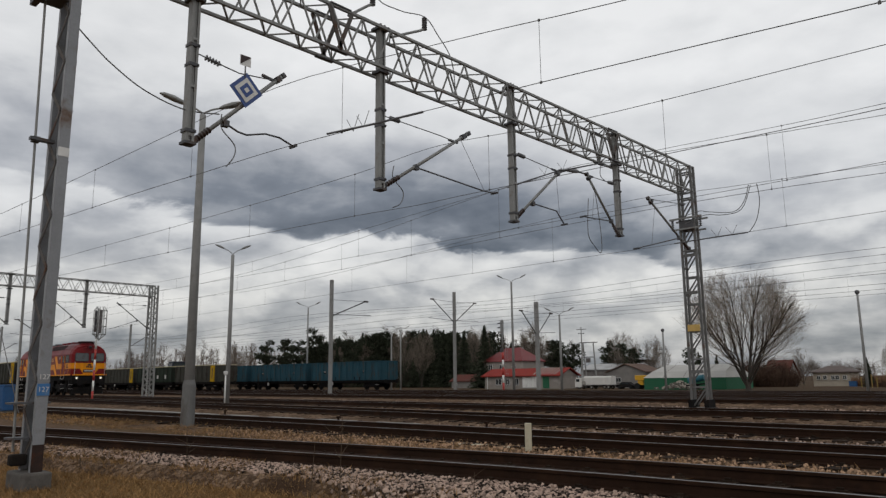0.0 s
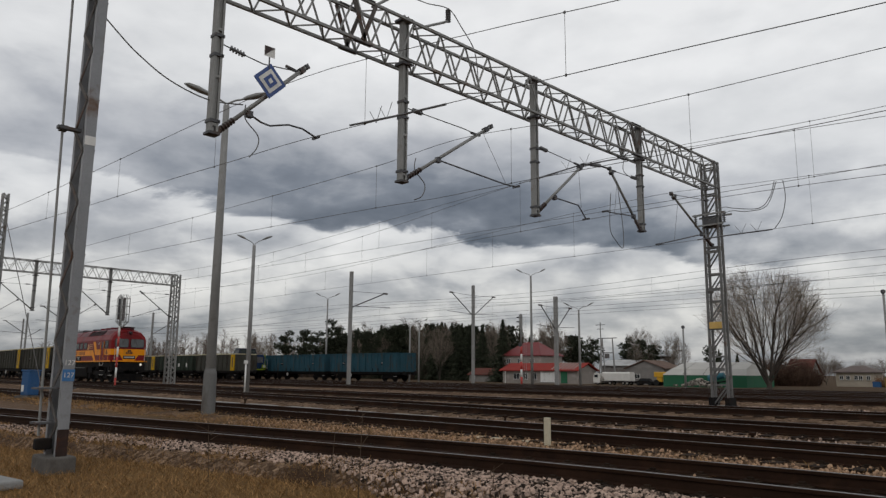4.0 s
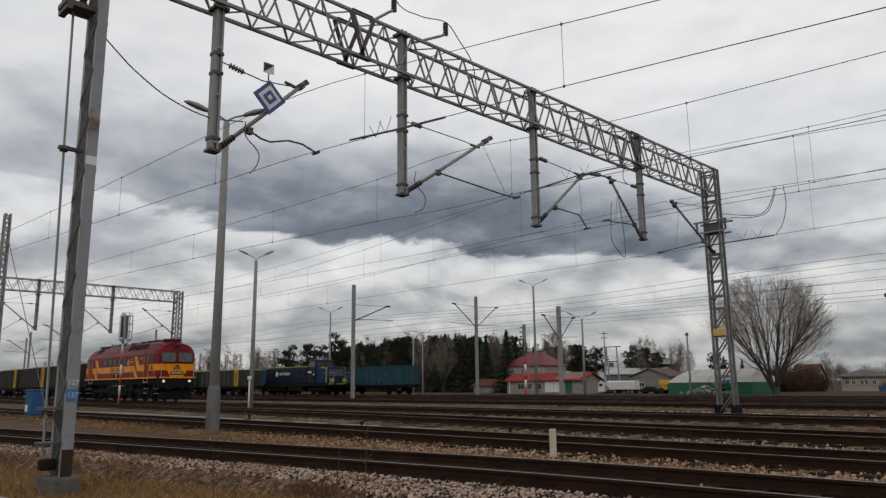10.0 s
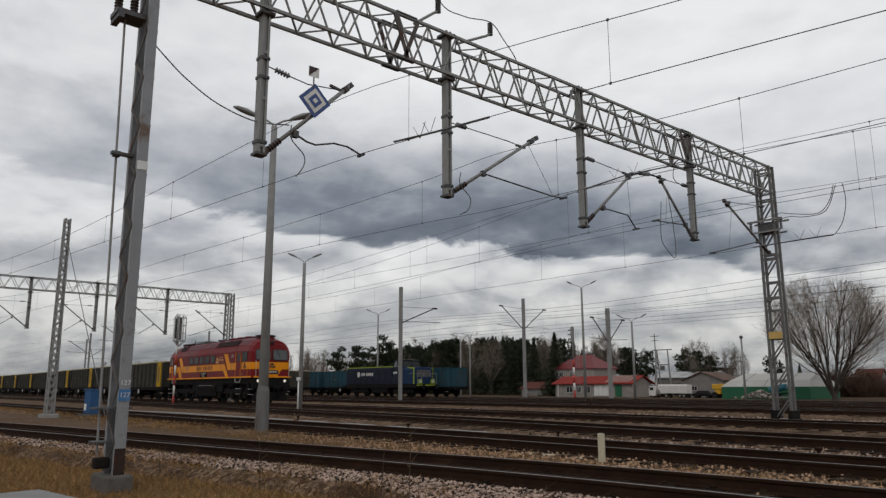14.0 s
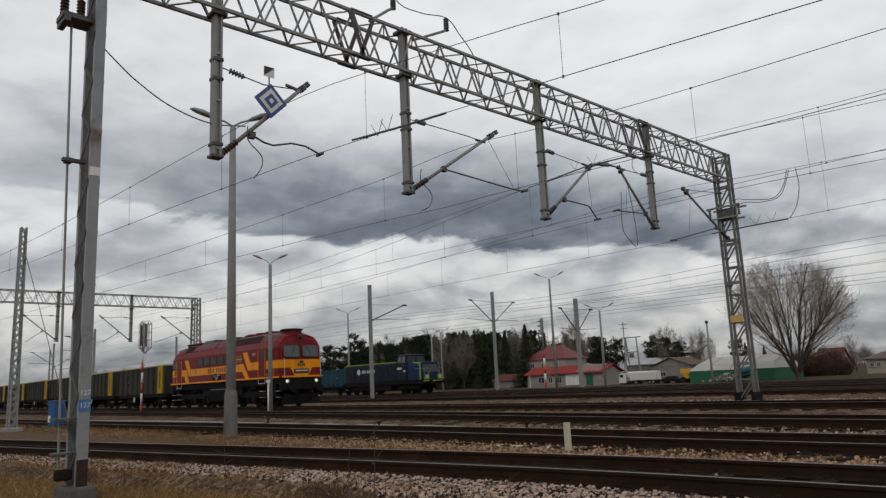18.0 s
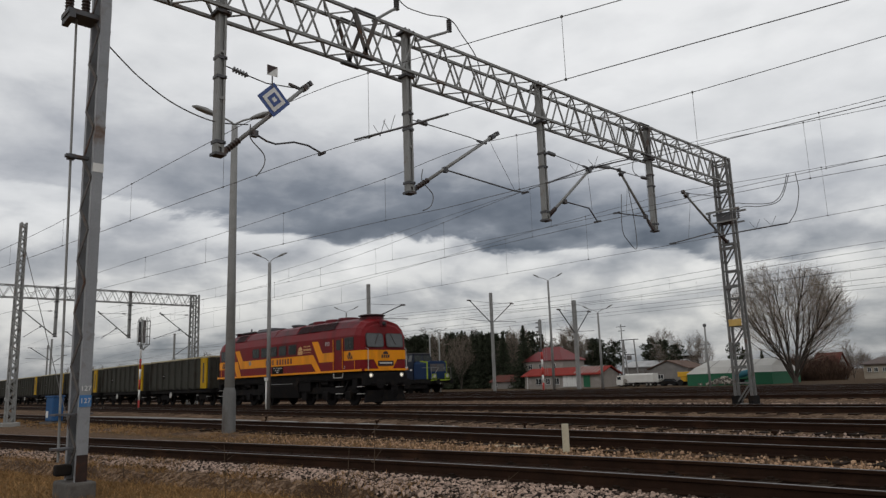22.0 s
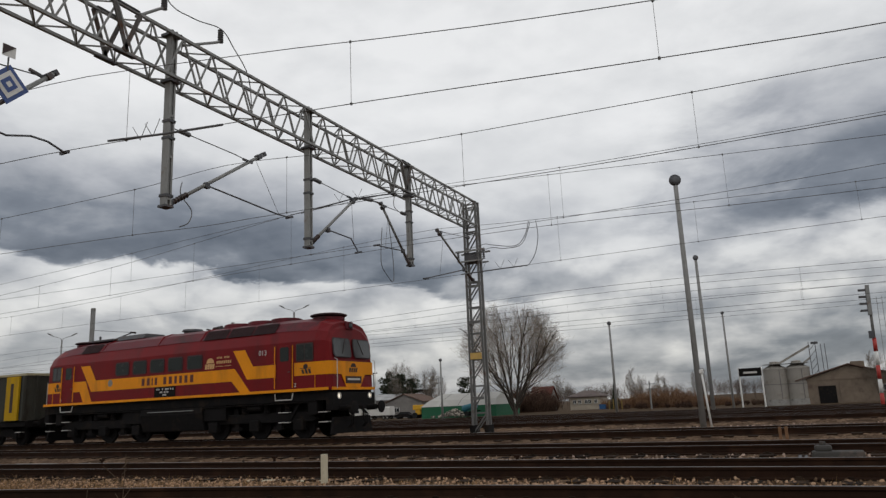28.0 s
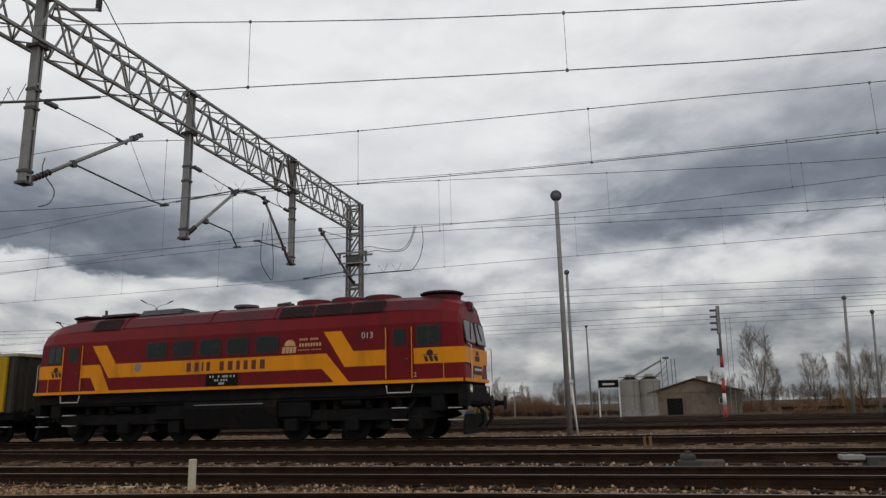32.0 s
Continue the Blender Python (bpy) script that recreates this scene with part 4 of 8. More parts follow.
    cantilever(GX, [(11.05, 5.66), (14.12, 7.73)], [(11.0, 7.40), (13.02, 7.38), (13.55, 7.34)], [(12.07, 6.32), (14.62, 6.19), (15.11, 6.21)], 1, [(13.77, 7.45), (14.73, 6.19)])
    cantilever(GX, [(16.12, 5.68), (18.45, 7.56)], [(16.07, 7.62), (18.22, 7.50)], [(16.9, 6.22), (18.1, 6.19), (18.5, 5.82)], 1, [(18.2, 7.4), (18.3, 6.15)])
    cantilever(GX, [(21.78, 5.98), (19.94, 7.78)], [(21.85, 7.75), (20.1, 7.72)], [(21.35, 6.36), (20.15, 6.28), (19.6, 6.25)], -1, [(20.4, 7.3), (20.2, 6.3)])
    cantilever(GX, [(27.2, 6.15), (24.07, 7.68)], [(27.3, 7.95), (24.3, 7.65)], [(26.39, 6.45), (22.98, 5.62)], -1, [(24.6, 7.4), (24.2, 5.95)])
    br = thing("bridging_bar", "dark bar joining two cantilever tubes", "bar", pose(GX, 0, 0))
    part("bar", Shape().path([(0, 18.33, 7.51), (0, 19.06, 7.71), (0, 20.06, 7.75)], 0.03, 8), DARKSTEEL, br)
    part("insulator", Shape().tube((0, 18.9, 7.67), (0, 19.4, 7.73), 0.065, n=10), GREYINS, br)
    for pts in ([(6.72, 6.28), (6.73, 5.99), (7.02, 5.72), (7.02, 5.48), (6.86, 5.24)], [(11.29, 6.19), (11.26, 5.89), (11.59, 5.6), (11.51, 5.3), (11.25, 5.15)], [(20.9, 8.44), (20.73, 7.86), (21.25, 7.7), (21.9, 7.9)], [(19.91, 6.9), (19.8, 5.74), (20.14, 5.35), (20.56, 5.19), (20.57, 5.98), (20.3, 7.4)]):
        jumper("looped dark jumper cable beside a cantilever", [(GX + 0.06, y, z) for y, z in pts])
    jumper("slack dark feeder cable beside the gantry mast", [(GX + 0.7, 25.6, 7.1), (-10.2, 23.6, 6.72), (-9.64, 23, 6.50), (-8.81, 23, 6.36), (-8.44, 23, 6.66), (-8.26, 23, 7.16)])
    jumper("slack dark feeder cable beside the gantry mast", [(GX + 0.7, 25.6, 6.8), (-10.0, 23.6, 6.55), (-9.2, 23, 6.32), (-8.55, 23, 6.40), (-8.2, 23, 7.14)])
    jumper("looped dark jumper cable between overhead wires", [(-8.0, 23, 7.14), (-7.96, 23, 6.57), (-8.11, 23, 5.97), (-8.37, 23, 5.62)])
    # section insulators with their arcing horns, lying in the wires
    for pts, horns in (([(-10.9, 8.24, 5.90), (-9.7, 8.33, 5.80), (-8.4, 8.42, 5.72)], (-10.2, -9.9)), ([(-14.6, 18.6, 7.47), (-12.6, 18.5, 7.58), (-10.9, 18.47, 7.49)], (-13.0, -12.3)), ([(-10.9, 23, 5.60), (-9.4, 23, 5.62), (-8.4, 23, 5.62)], (-10.1, -9.4, -8.9))):
        si = thing("section_insulator", "dark section insulator with arcing horns in an overhead wire", "insulator", group="section insulators")
        part("rod", Shape().path(pts, 0.022, 8), GREYINS, si)
        for x in horns:
            part("arcing_horn", Shape().tube((x, pts[1][1], pts[1][2]), (x + 0.16, pts[1][1], pts[1][2] + 0.30), 0.006, n=5), WIRE, si)
            part("arcing_horn", Shape().tube((x, pts[1][1], pts[1][2]), (x - 0.20, pts[1][1], pts[1][2] + 0.28), 0.006, n=5), WIRE, si)

    sign = thing("overhead_line_sign", "blue and white diamond railway sign on a cantilever tube", "railway sign", pose(GX + 0.12, 7.2, 6.90, 45, 0, 0))
    part("plate", Shape().box(0, 0, 0, 0.012, 0.53, 0.53), NAVYSIGN, sign)
    part("white_ring", Shape().box(0.008, 0, 0, 0.012, 0.38, 0.38), WHITE, sign)
    part("blue_square", Shape().box(0.014, 0, 0, 0.012, 0.23, 0.23), NAVYSIGN, sign)
    part("white_square", Shape().box(0.020, 0, 0, 0.012, 0.09, 0.09), WHITE, sign)
    tab = thing("small_sign", "small black and white split sign plate on a stem", "railway sign", pose(GX + 0.12, 7.16, 7.5))
    part("stem", Shape().tube((0, 0, -0.36), (0, 0, -0.1), 0.015), DARKSTEEL, tab)
    part("plate", Shape().box(0, 0, 0.02, 0.01, 0.24, 0.22), WHITE, tab)
    part("black_half", Shape().prism([(-0.115, -0.08), (-0.115, 0.12), (0.115, 0.12)], "x", 0.006, 0.012), BLACKLETTER, tab)

    # second gantry, further down the line
    g2 = thing("portal_gantry", "grey steel lattice portal gantry far down the line", "gantry", pose(G2X, 0, 0), group="portal gantries")
    truss_beam(g2, -6, 28.8, 8.75, 9.7, 0.7, 36)
    lattice_mast("gantry_mast", "grey lattice gantry mast far down the line", G2X, 28.8, -0.2, 9.75, (0.8, 0.6), (0.6, 0.5), 11, GALV, "gantry masts", 0.13)
    lattice_mast("gantry_mast", "grey lattice gantry mast far down the line", G2X, -6, -0.3, 9.75, (0.8, 0.6), (0.6, 0.5), 11, GALV, "gantry masts", 0.13)
    for y in (7.0, 12.3, 17.2, 23.0):
        drop_post("drop_post", "grey steel drop post hung from a gantry beam", G2X, y, 5.75, 9.8, 0.22)
        cantilever(G2X, [(y - 0.15, 5.9), (y - 2.6, 7.9)], [(y - 0.1, 7.8), (y - 2.4, 7.75)], [(y - 1.1, 6.5), (y - 2.2, 5.7)], -1)
    cantilever(G2X, [(28.4, 5.9), (25.6, 8.0)], [(28.4, 7.9), (25.8, 7.85)], [(27.4, 6.5), (25.2, 5.72)], -1)


def overhead(where, carry, contact, r=0.0072, step=4.5, start=-170, end=95, drop=0.004):
    """Messenger and contact wire along a line; where: (x, y) nodes, carry and contact: (x, z) nodes of the two wires."""
    ob = thing("overhead_line", "dark overhead wires with droppers above a track", "overhead line", group="overhead lines")
    xs = sorted({start + 4 * i for i in range(int((end - start) / 4) + 1)} | {x for x, _ in carry if start < x < end} | {-34 + 1.5 * i for i in range(30)})

    def run(nodes):
        prof = [(r * math.cos(a), r * math.sin(a)) for a in (0.5, 1.76, 3.01, 4.27, 5.53)]
        return Shape().loft([[(x, smooth_line(where, x) + u, smooth_line(nodes, x) + w) for u, w in prof] for x in xs])

    part("messenger_wire", run(carry), WIRE, ob)
    part("contact_wire", run(contact), WIRE, ob)
    x = -60.0
    while x < 30:
        if abs(x - GX) > 1.5:
            y, a, b = smooth_line(where, x), smooth_line(carry, x), smooth_line(contact, x)
            if a - b > 0.15:
                d = part("dropper", Shape().tube((x, y, a), (x, y, b), drop, n=4), WIRE, ob)
                part("dropper_clip", Shape().box(x, y, a, 0.032, 0.022, 0.04), WIRE, d)
                part("dropper_clip", Shape().box(x, y, b, 0.032, 0.022, 0.04), WIRE, d)
        x += step
    return ob


def build_wires():
    overhead([(-115, -4), (-63, 1.5), (-33, 5.65), (-21, 6.9), (-15.3, 7.45), (-12.35, 8.1), (-6.1, 8.6), (-1.45, 8.9), (2.2, 9.35), (41, 12)],
             [(-115, 7.2), (-90, 6.3), (-63, 7.3), (-45, 6.4), (-32.5, 6.33), (-26, 6.45), (-21, 6.68), (-15.6, 6.95), (-12.35, 7.3), (-8.5, 6.95), (-3.1, 6.25), (0.25, 5.98), (8, 5.8), (25, 6.2), (41, 7.2)],
             [(-115, 5.7), (-63, 5.7), (-15.3, 5.72), (-12.35, 5.9), (-6.1, 5.60), (-1.45, 5.27), (2.2, 5.18), (41, 5.3)])
    overhead([(-115, 3), (-63, 8.0), (-29.6, 10.8), (-22, 11.5), (-15, 12.3), (-12.35, 12.7), (0, 12.55), (41, 12.4)],
             [(-115, 7.2), (-90, 6.3), (-63, 7.2), (-40, 6.3), (-29, 6.4), (-22, 6.5), (-15, 6.75), (-12.35, 7.0), (-8, 6.57), (-3, 6.3), (0.9, 6.14), (3.2, 6.03), (12, 5.95), (25, 6.2), (41, 7.0)],
             [(-115, 5.6), (-63, 5.6), (-12.35, 5.55), (-6.3, 5.36), (-3, 5.25), (1, 5.18), (3, 5.17), (41, 5.3)])
    overhead([(-115, 22), (-30, 19.2), (-12.35, 18.5), (0, 18.2), (41, 17.6)],
             [(-115, 7.2), (-90, 6.5), (-63, 7.4), (-38, 6.5), (-25, 6.8), (-12.35, 7.6), (-8.7, 7.33), (0.3, 6.67), (4.8, 6.41), (14, 6.2), (41, 7.2)],
             [(-115, 5.7), (-63, 5.7), (-29, 5.75), (-12.35, 5.8), (-6.5, 5.72), (0.2, 5.42), (4.7, 5.3), (41, 5.3)])
    overhead([(-63, 21.0), (-12.35, 19.6), (0, 19.5), (41, 19.0)],
             [(-63, 8.2), (-38, 7.3), (-12.35, 7.9), (-5, 7.65), (5, 7.55), (41, 8.2)],
             [(-63, 7.2), (-12.35, 6.25), (-2.7, 6.18), (5, 6.36), (41, 8.0)], start=-63, end=41, step=9)
    overhead([(-115, 27), (-63, 25.2), (-30, 23.8), (-12.35, 23.0), (0, 22.9), (41, 22.9)],
             [(-115, 7.4), (-90, 6.6), (-63, 7.6), (-38, 6.7), (-12.35, 7.4), (-9, 7.2), (0.5, 6.8), (14, 6.6), (41, 7.4)],
             [(-115, 5.65), (-63, 5.75), (-29, 5.7), (-12.35, 5.58), (-8, 5.62), (6, 5.67), (41, 5.6)], step=4.4)
    for y, zm, zc in ((41.0, 7.35, 6.05), (44.5, 7.5, 5.93), (50.0, 7.8, 6.2), (60.0, 8.6, 6.9)):
        overhead([(-170, y + 3), (-60, y), (95, y)],
                 [(-170, zm), (-142, zm - 0.7), (-115, zm), (-88, zm - 0.7), (-60, zm), (-33, zm - 0.55), (-10, zm), (18, zm - 0.5), (46, zm), (95, zm)],
                 [(-170, zc), (95, zc)], r=0.011, step=7.5, drop=0.004)


# ---- poles, lamps, signals ----
def cobra_head(parent, tip, out, size=1.0):
    """A street lantern on the end of a bent arm."""
    x, y, z = tip
    d = Vector(out).normalized()
    rings = []
    for q, w, h in ((0, 0.05, 0.05), (0.12, 0.10, 0.10), (0.4, 0.16, 0.14), (0.7, 0.13, 0.10), (0.85, 0.03, 0.03)):
        c = Vector((x, y, z)) + d * q * size + Vector((0, 0, 0.06 * q))
        s = d.cross(Vector((0, 0, 1))).normalized()
        rings.append([tuple(c + s * (w * size * math.cos(a)) + Vector((0, 0, h * size * math.sin(a) * (1.0 if math.sin(a) > 0 else 0.45)))) for a in [i * math.pi / 4 for i in range(8)]])
    return part("lantern", Shape().loft(rings), GALV, parent, smooth=True)


def lamp_pole(x, y, z0, z1, r0, r1, material, arms, label, name="yard_lamp", head=1.0, rise=0.35):
    p = thing(name, label, "yard lamp", pose(x, y, 0), group="yard lamps")
    part("pole", Shape().tube((0, 0, z0), (0, 0, z1), r0, r1, n=14), material, p, smooth=True)
    for dx, dy in arms:
        d = Vector((dx, dy, 0))
        part("arm", Shape().path([(0, 0, z1 - 0.1), (d.x * 0.12, d.y * 0.12, z1 + rise * 0.3), (d.x * 0.55, d.y * 0.55, z1 + rise * 0.75), (d.x, d.y, z1 + rise)], 0.03 * head, 8), GALV, p)
        cobra_head(p, (d.x, d.y, z1 + rise), (d.x, d.y, d.length * min(0.6, rise)), head)
    return p


def flood_pole(x, y, z0, z1, r0, r1, label, disc=0.28, material=None, lean=0.0):
    p = thing("floodlight_pole", label, "floodlight pole", pose(x, y, 0, 0, lean, 0), group="yard lamps")
    part("pole", Shape().tube((0, 0, z0), (0, 0, z1 - disc), r0, r1, n=12), material or CONCRETE_POLE, p, smooth=True)
    m = pose(0, 0, z1, 80, 0, 20)
    part("floodlight", Shape().lathe([(disc * 0.5, -0.16), (disc * 0.95, -0.08), (disc, 0.0), (disc * 0.97, 0.05), (0.02, 0.06)], n=18, m=m), DARKSTEEL, p, "round dark floodlight", smooth=True)
    part("bracket", Shape().box(0, 0, z1 - disc, 0.12, 0.12, 0.14), DARKSTEEL, p)
    return p


def catenary_post(x, y, h, arms, label, arm_z=None, w=0.30):
    """A concrete post with one or two cantilevers along y."""
    p = thing("catenary_post", label, "catenary post", pose(x, y, 0), group="catenary posts")
    part("post", Shape().bar((0, 0, -0.3), (0, 0, h), w * 1.15, w * 0.8), CONCRETE_POLE, p, bevel=0.02)
    za = arm_z or h * 0.62
    for s, reach, rise in arms:
        part("inclined_tube", Shape().tube((0, s * 0.2, za), (0, s * reach, za + rise), 0.055, n=8), DARKSTEEL, p)
        part("top_tie", Shape().tube((0, s * 0.2, za + rise - 0.1), (0, s * reach, za + rise), 0.02, n=5), DARKSTEEL, p)
        part("registration_tube", Shape().tube((0, s * 0.2, za + 0.1), (0, s * (reach + 0.7), za + 0.25), 0.03, n=6), DARKSTEEL, p)
        i = Shape()
        insulator(i, (0, s * (reach - 0.2), za + rise), (0, s * (reach + 0.4), za + rise), 0.09)
        part("insulator", i, PORCELAIN, p)
    return p


def signal_mast(x, y, h, label, heads, lean=0.0):
    """A colour-light signal on a post banded red and white."""
    p = thing("signal_mast", label, "railway signal", pose(x, y, 0, 0, lean, 0), group="signals")
    for i in range(5):
        part("band", Shape().tube((0, 0, -0.2 + i * 0.86), (0, 0, -0.2 + (i + 1) * 0.86), 0.12, n=12), WHITE if i % 2 else REDPAINT, p, smooth=True)
    part("upper_post", Shape().tube((0, 0, 4.1), (0, 0, h), 0.09, n=10), GALV, p, smooth=True)
    for z in heads:
        hd = part("hood", Shape().box(-0.3, 0, z, 0.5, 0.3, 0.12).box(-0.05, 0, z - 0.1, 0.2, 0.34, 0.4), DARKSTEEL, p)
    part("housing", Shape().box(-0.02, 0, (heads[0] + heads[-1]) / 2, 0.22, 0.36, abs(heads[0] - heads[-1]) + 0.6), GALV, p)
    ld = Shape().tube((0.42, 0, 0.2), (0.42, 0, h - 0.6), 0.014, n=5).tube((0.72, 0, 0.2), (0.72, 0, h - 0.6), 0.014, n=5)
    for i in range(int(h * 2.6)):
        ld.tube((0.42, 0, 0.3 + i * 0.35), (0.72, 0, 0.3 + i * 0.35), 0.009, n=4)
    part("ladder", ld, GALV, p)
    part("phone_box", Shape().box(-0.12, 0, 4.3, 0.3, 0.3, 0.45), DARKSTEEL, p)
    return p


def build_poles():
    a = lamp_pole(-21.1, 10.85, -0.35, 9.75, 0.165, 0.10, CONCRETE_POLE, [(0.22, 0.45), (-0.22, -0.45)], "grey concrete yard lamp post with two lanterns", head=1.05, rise=0.28)
    part("pole_sleeve", Shape().lathe([(0.215, -0.4), (0.20, 1.02), (0.185, 1.08), (0.165, 1.17)], n=14), SLEEVE, a, "weathered grey sleeve at the foot")
    lamp_pole(-37.2, 21.4, -0.35, 8.35, 0.135, 0.095, CONCRETE_POLE, [(0.24, 0.36), (-0.24, -0.36)], "tall concrete yard lamp post with two lanterns", head=0.72, rise=0.34)
    lamp_pole(-52.6, 66.9, -0.5, 12.4, 0.17, 0.11, CONCRETE_POLE, [(0.8, 0.6), (-0.8, -0.6)], "tall grey yard lamp post with two lanterns", head=0.95, rise=0.45)
    lamp_pole(-83.4, 60, -0.4, 11.2, 0.15, 0.09, CONCRETE_POLE, [(0.7, 0.7), (-0.7, -0.7)], "slim grey yard lamp post with two lanterns", head=0.95, rise=0.45)
    lamp_pole(-48.3, 70.3, -0.5, 8.4, 0.16, 0.10, CONCRETE_POLE, [(0.8, 0.6), (-0.8, -0.6)], "grey yard lamp post with two lanterns", head=0.95, rise=0.45)
    lamp_pole(-88.1, 80, -0.8, 8.8, 0.16, 0.10, CONCRETE_POLE, [(0.8, 0.6), (-0.8, -0.6)], "far grey yard lamp post with two lanterns", head=0.95, rise=0.45)
    lamp_pole(-102, 95, -1.1, 10.5, 0.16, 0.10, CONCRETE_POLE, [(0.8, 0.6), (-0.8, -0.6)], "far grey yard lamp post with two lanterns", head=0.95, rise=0.45)
    flood_pole(-4.05, 28.9, -0.4, 9.45, 0.115, 0.085, "concrete pole topped by a round dark floodlight", 0.235)
    flood_pole(-6.65, 55.5, -0.4, 11.0, 0.15, 0.10, "slim concrete pole with a small floodlight", 0.2)
    flood_pole(-17.2, 71, -0.6, 8.3, 0.13, 0.09, "far concrete pole with a small floodlight", 0.2)
    flood_pole(-8.8, 95, -1.1, 10.8, 0.14, 0.10, "far slim lamp pole", 0.2)
    flood_pole(12.2, 57, -0.4, 8.0, 0.12, 0.09, "far leaning concrete pole with a small floodlight", 0.16, lean=3)
    flood_pole(13.9, 57, -0.4, 6.9, 0.09, 0.07, "far leaning concrete pole with a small floodlight", 0.15, lean=3)
    flood_pole(-49.5, 98, -1.2, 7.8, 0.17, 0.12, "far short lamp pole beside the hall", 0.25)
    catenary_post(-54.8, 42.1, 10.6, [(1, 4.2, 1.6)], "tall concrete catenary post with one bracket", 7.2)
    catenary_post(-57.7, 62.4, 11.3, [(1, 3.6, 2.4), (-1, 3.6, 2.4)], "concrete catenary post with two raised brackets", 7.8)
    catenary_post(-46.0, 62.7, 9.2, [(1, 2.6, 2.3), (-1, 2.6, 2.3)], "concrete catenary post with two raised brackets and a switch", 5.8, 0.36)
    catenary_post(-118, 50, 10.5, [(1, 3.2, 2.0)], "far concrete catenary post", 7.0)
    catenary_post(-135, 36, 10.5, [(-1, 3.2, 2.0)], "far concrete catenary post", 7.0)
    catenary_post(-100, 31.5, 10.0, [(-1, 3.2, 2.0)], "far concrete catenary post", 7.0)
    catenary_post(-160, 42, 11.0, [(1, 3.2, 2.0)], "far concrete catenary post", 7.0)
    m = lattice_mast("lattice_mast", "slim grey lattice mast on a concrete foot beside the track", -40.2, 9.15, -0.15, 9.75, (0.46, 0.32), (0.26, 0.22), 16, GALV, "", 0.07)
    part("guy_wire", Shape().tube((0, 0.1, 8.6), (4.3, 1.4, -0.2), 0.018), WIRE, m)
    signal_mast(3.6, 53.2, 7.3, "red and white banded signal mast with four hooded lamps", (7.15, 6.72, 6.28, 5.84), 1.6)
    signal_mast(-52.3, 64.6, 7.8, "far red and white banded signal mast", (7.4, 6.9, 6.4))
    s = thing("signal_mast", "slim red and white banded signal post with a ladder cage", "railway signal", pose(-57.0, 21.6, -0.25), group="signals")
    for i in range(6):
        part("band", Shape().tube((0, 0, i * 0.78), (0, 0, (i + 1) * 0.78), 0.075, n=10), WHITE if i % 2 else REDPAINT, s, smooth=True)
    part("upper_post", Shape().tube((0, 0, 4.68), (0, 0, 7.0), 0.07, n=10), GALV, s, smooth=True)
    part("signal_head", Shape().box(-0.12, -0.05, 6.0, 0.2, 0.3, 1.6), DARKSTEEL, s, bevel=0.03)
    part("head_board", Shape().box(0.55, 0.0, 5.95, 0.5, 0.06, 1.75), SLATE, s, bevel=0.02)
    for z in (5.0, 5.6, 6.2, 6.8):
        hoop = [(0.45 + 0.55 * math.cos(a), 0.45 * math.sin(a), z) for a in [k * math.pi / 6 for k in range(13)]]
        part("cage_hoop", Shape().path(hoop, 0.022, 5), GALV, s)
    for k in range(9):
        a = k * 2 * math.pi / 9
        x, y = 0.45 + 0.55 * math.cos(a), 0.45 * math.sin(a)
        part("cage_bar", Shape().path([(0.45, 0, 4.55), (x, y, 5.0), (x, y, 6.8), (0.45 + 0.3 * math.cos(a), 0.25 * math.sin(a), 7.1)], 0.02, 5), GALV, s)
    for x, y, h, lean, r in ((-37.0, 21.15, 1.72, 0, 0.045), (-3.6, 27.6, 2.0, 4, 0.035)):
        w = thing("marker_post", "slim white marker post with a small cap", "marker post", pose(x, y, -0.2, 0, -lean, 0), group="white marker posts")
        part("post", Shape().tube((0, 0, -0.1), (0, 0, h), r, n=8), WHITE, w, smooth=True)
        part("cap", Shape().box(0, 0, h + r * 1.8, r * 4, r * 4, r * 4.2), WHITE, w, bevel=0.02)
    mk = thing("clearance_marker", "cream-painted wooden clearance post between tracks", "marker post", pose(-8.2, 10.9, 0))
    part("post", Shape().box(0, 0, 0.02, 0.105, 0.085, 0.56), CREAM, mk, bevel=0.012)
    for x, w in ((-9.7, 0.9), (-8.75, 0.5)):
        bd = thing("timber_board", "weathered yellow-brown board lying between the tracks", "board", pose(x, 11.2, -0.2, 0, 0, 4), group="loose boards")
        part("board", Shape().box(0, 0, 0, w, 0.16, 0.05), CREAM, bd, bevel=0.008)
    for x, y in ((-18.5, 14.6), (-12.6, 14.9), (-5.9, 14.4), (-26.5, 15.2)):
        bd = thing("track_post", "short dark steel post between two tracks", "post", pose(x, y, -0.34), group="short dark posts")
        part("post", Shape().tube((0, 0, 0), (0, 0, 0.30), 0.035, n=8), RUST, bd)
        part("cap", Shape().box(0, 0, 0.31, 0.12, 0.1, 0.06), RUST, bd, bevel=0.015)
    st = thing("timber_stub", "short brown timber stub beside the rail", "marker post", pose(-1.05, 19.6, 0))
    part("post", Shape().box(-0.07, 0, 0.0, 0.07, 0.1, 0.42).box(0.07, 0, 0.0, 0.07, 0.1, 0.42), mat("brown_timber", (0.20, 0.11, 0.06), 0.9, 0, 0.25, 6, 50, 0.2), st, bevel=0.01)


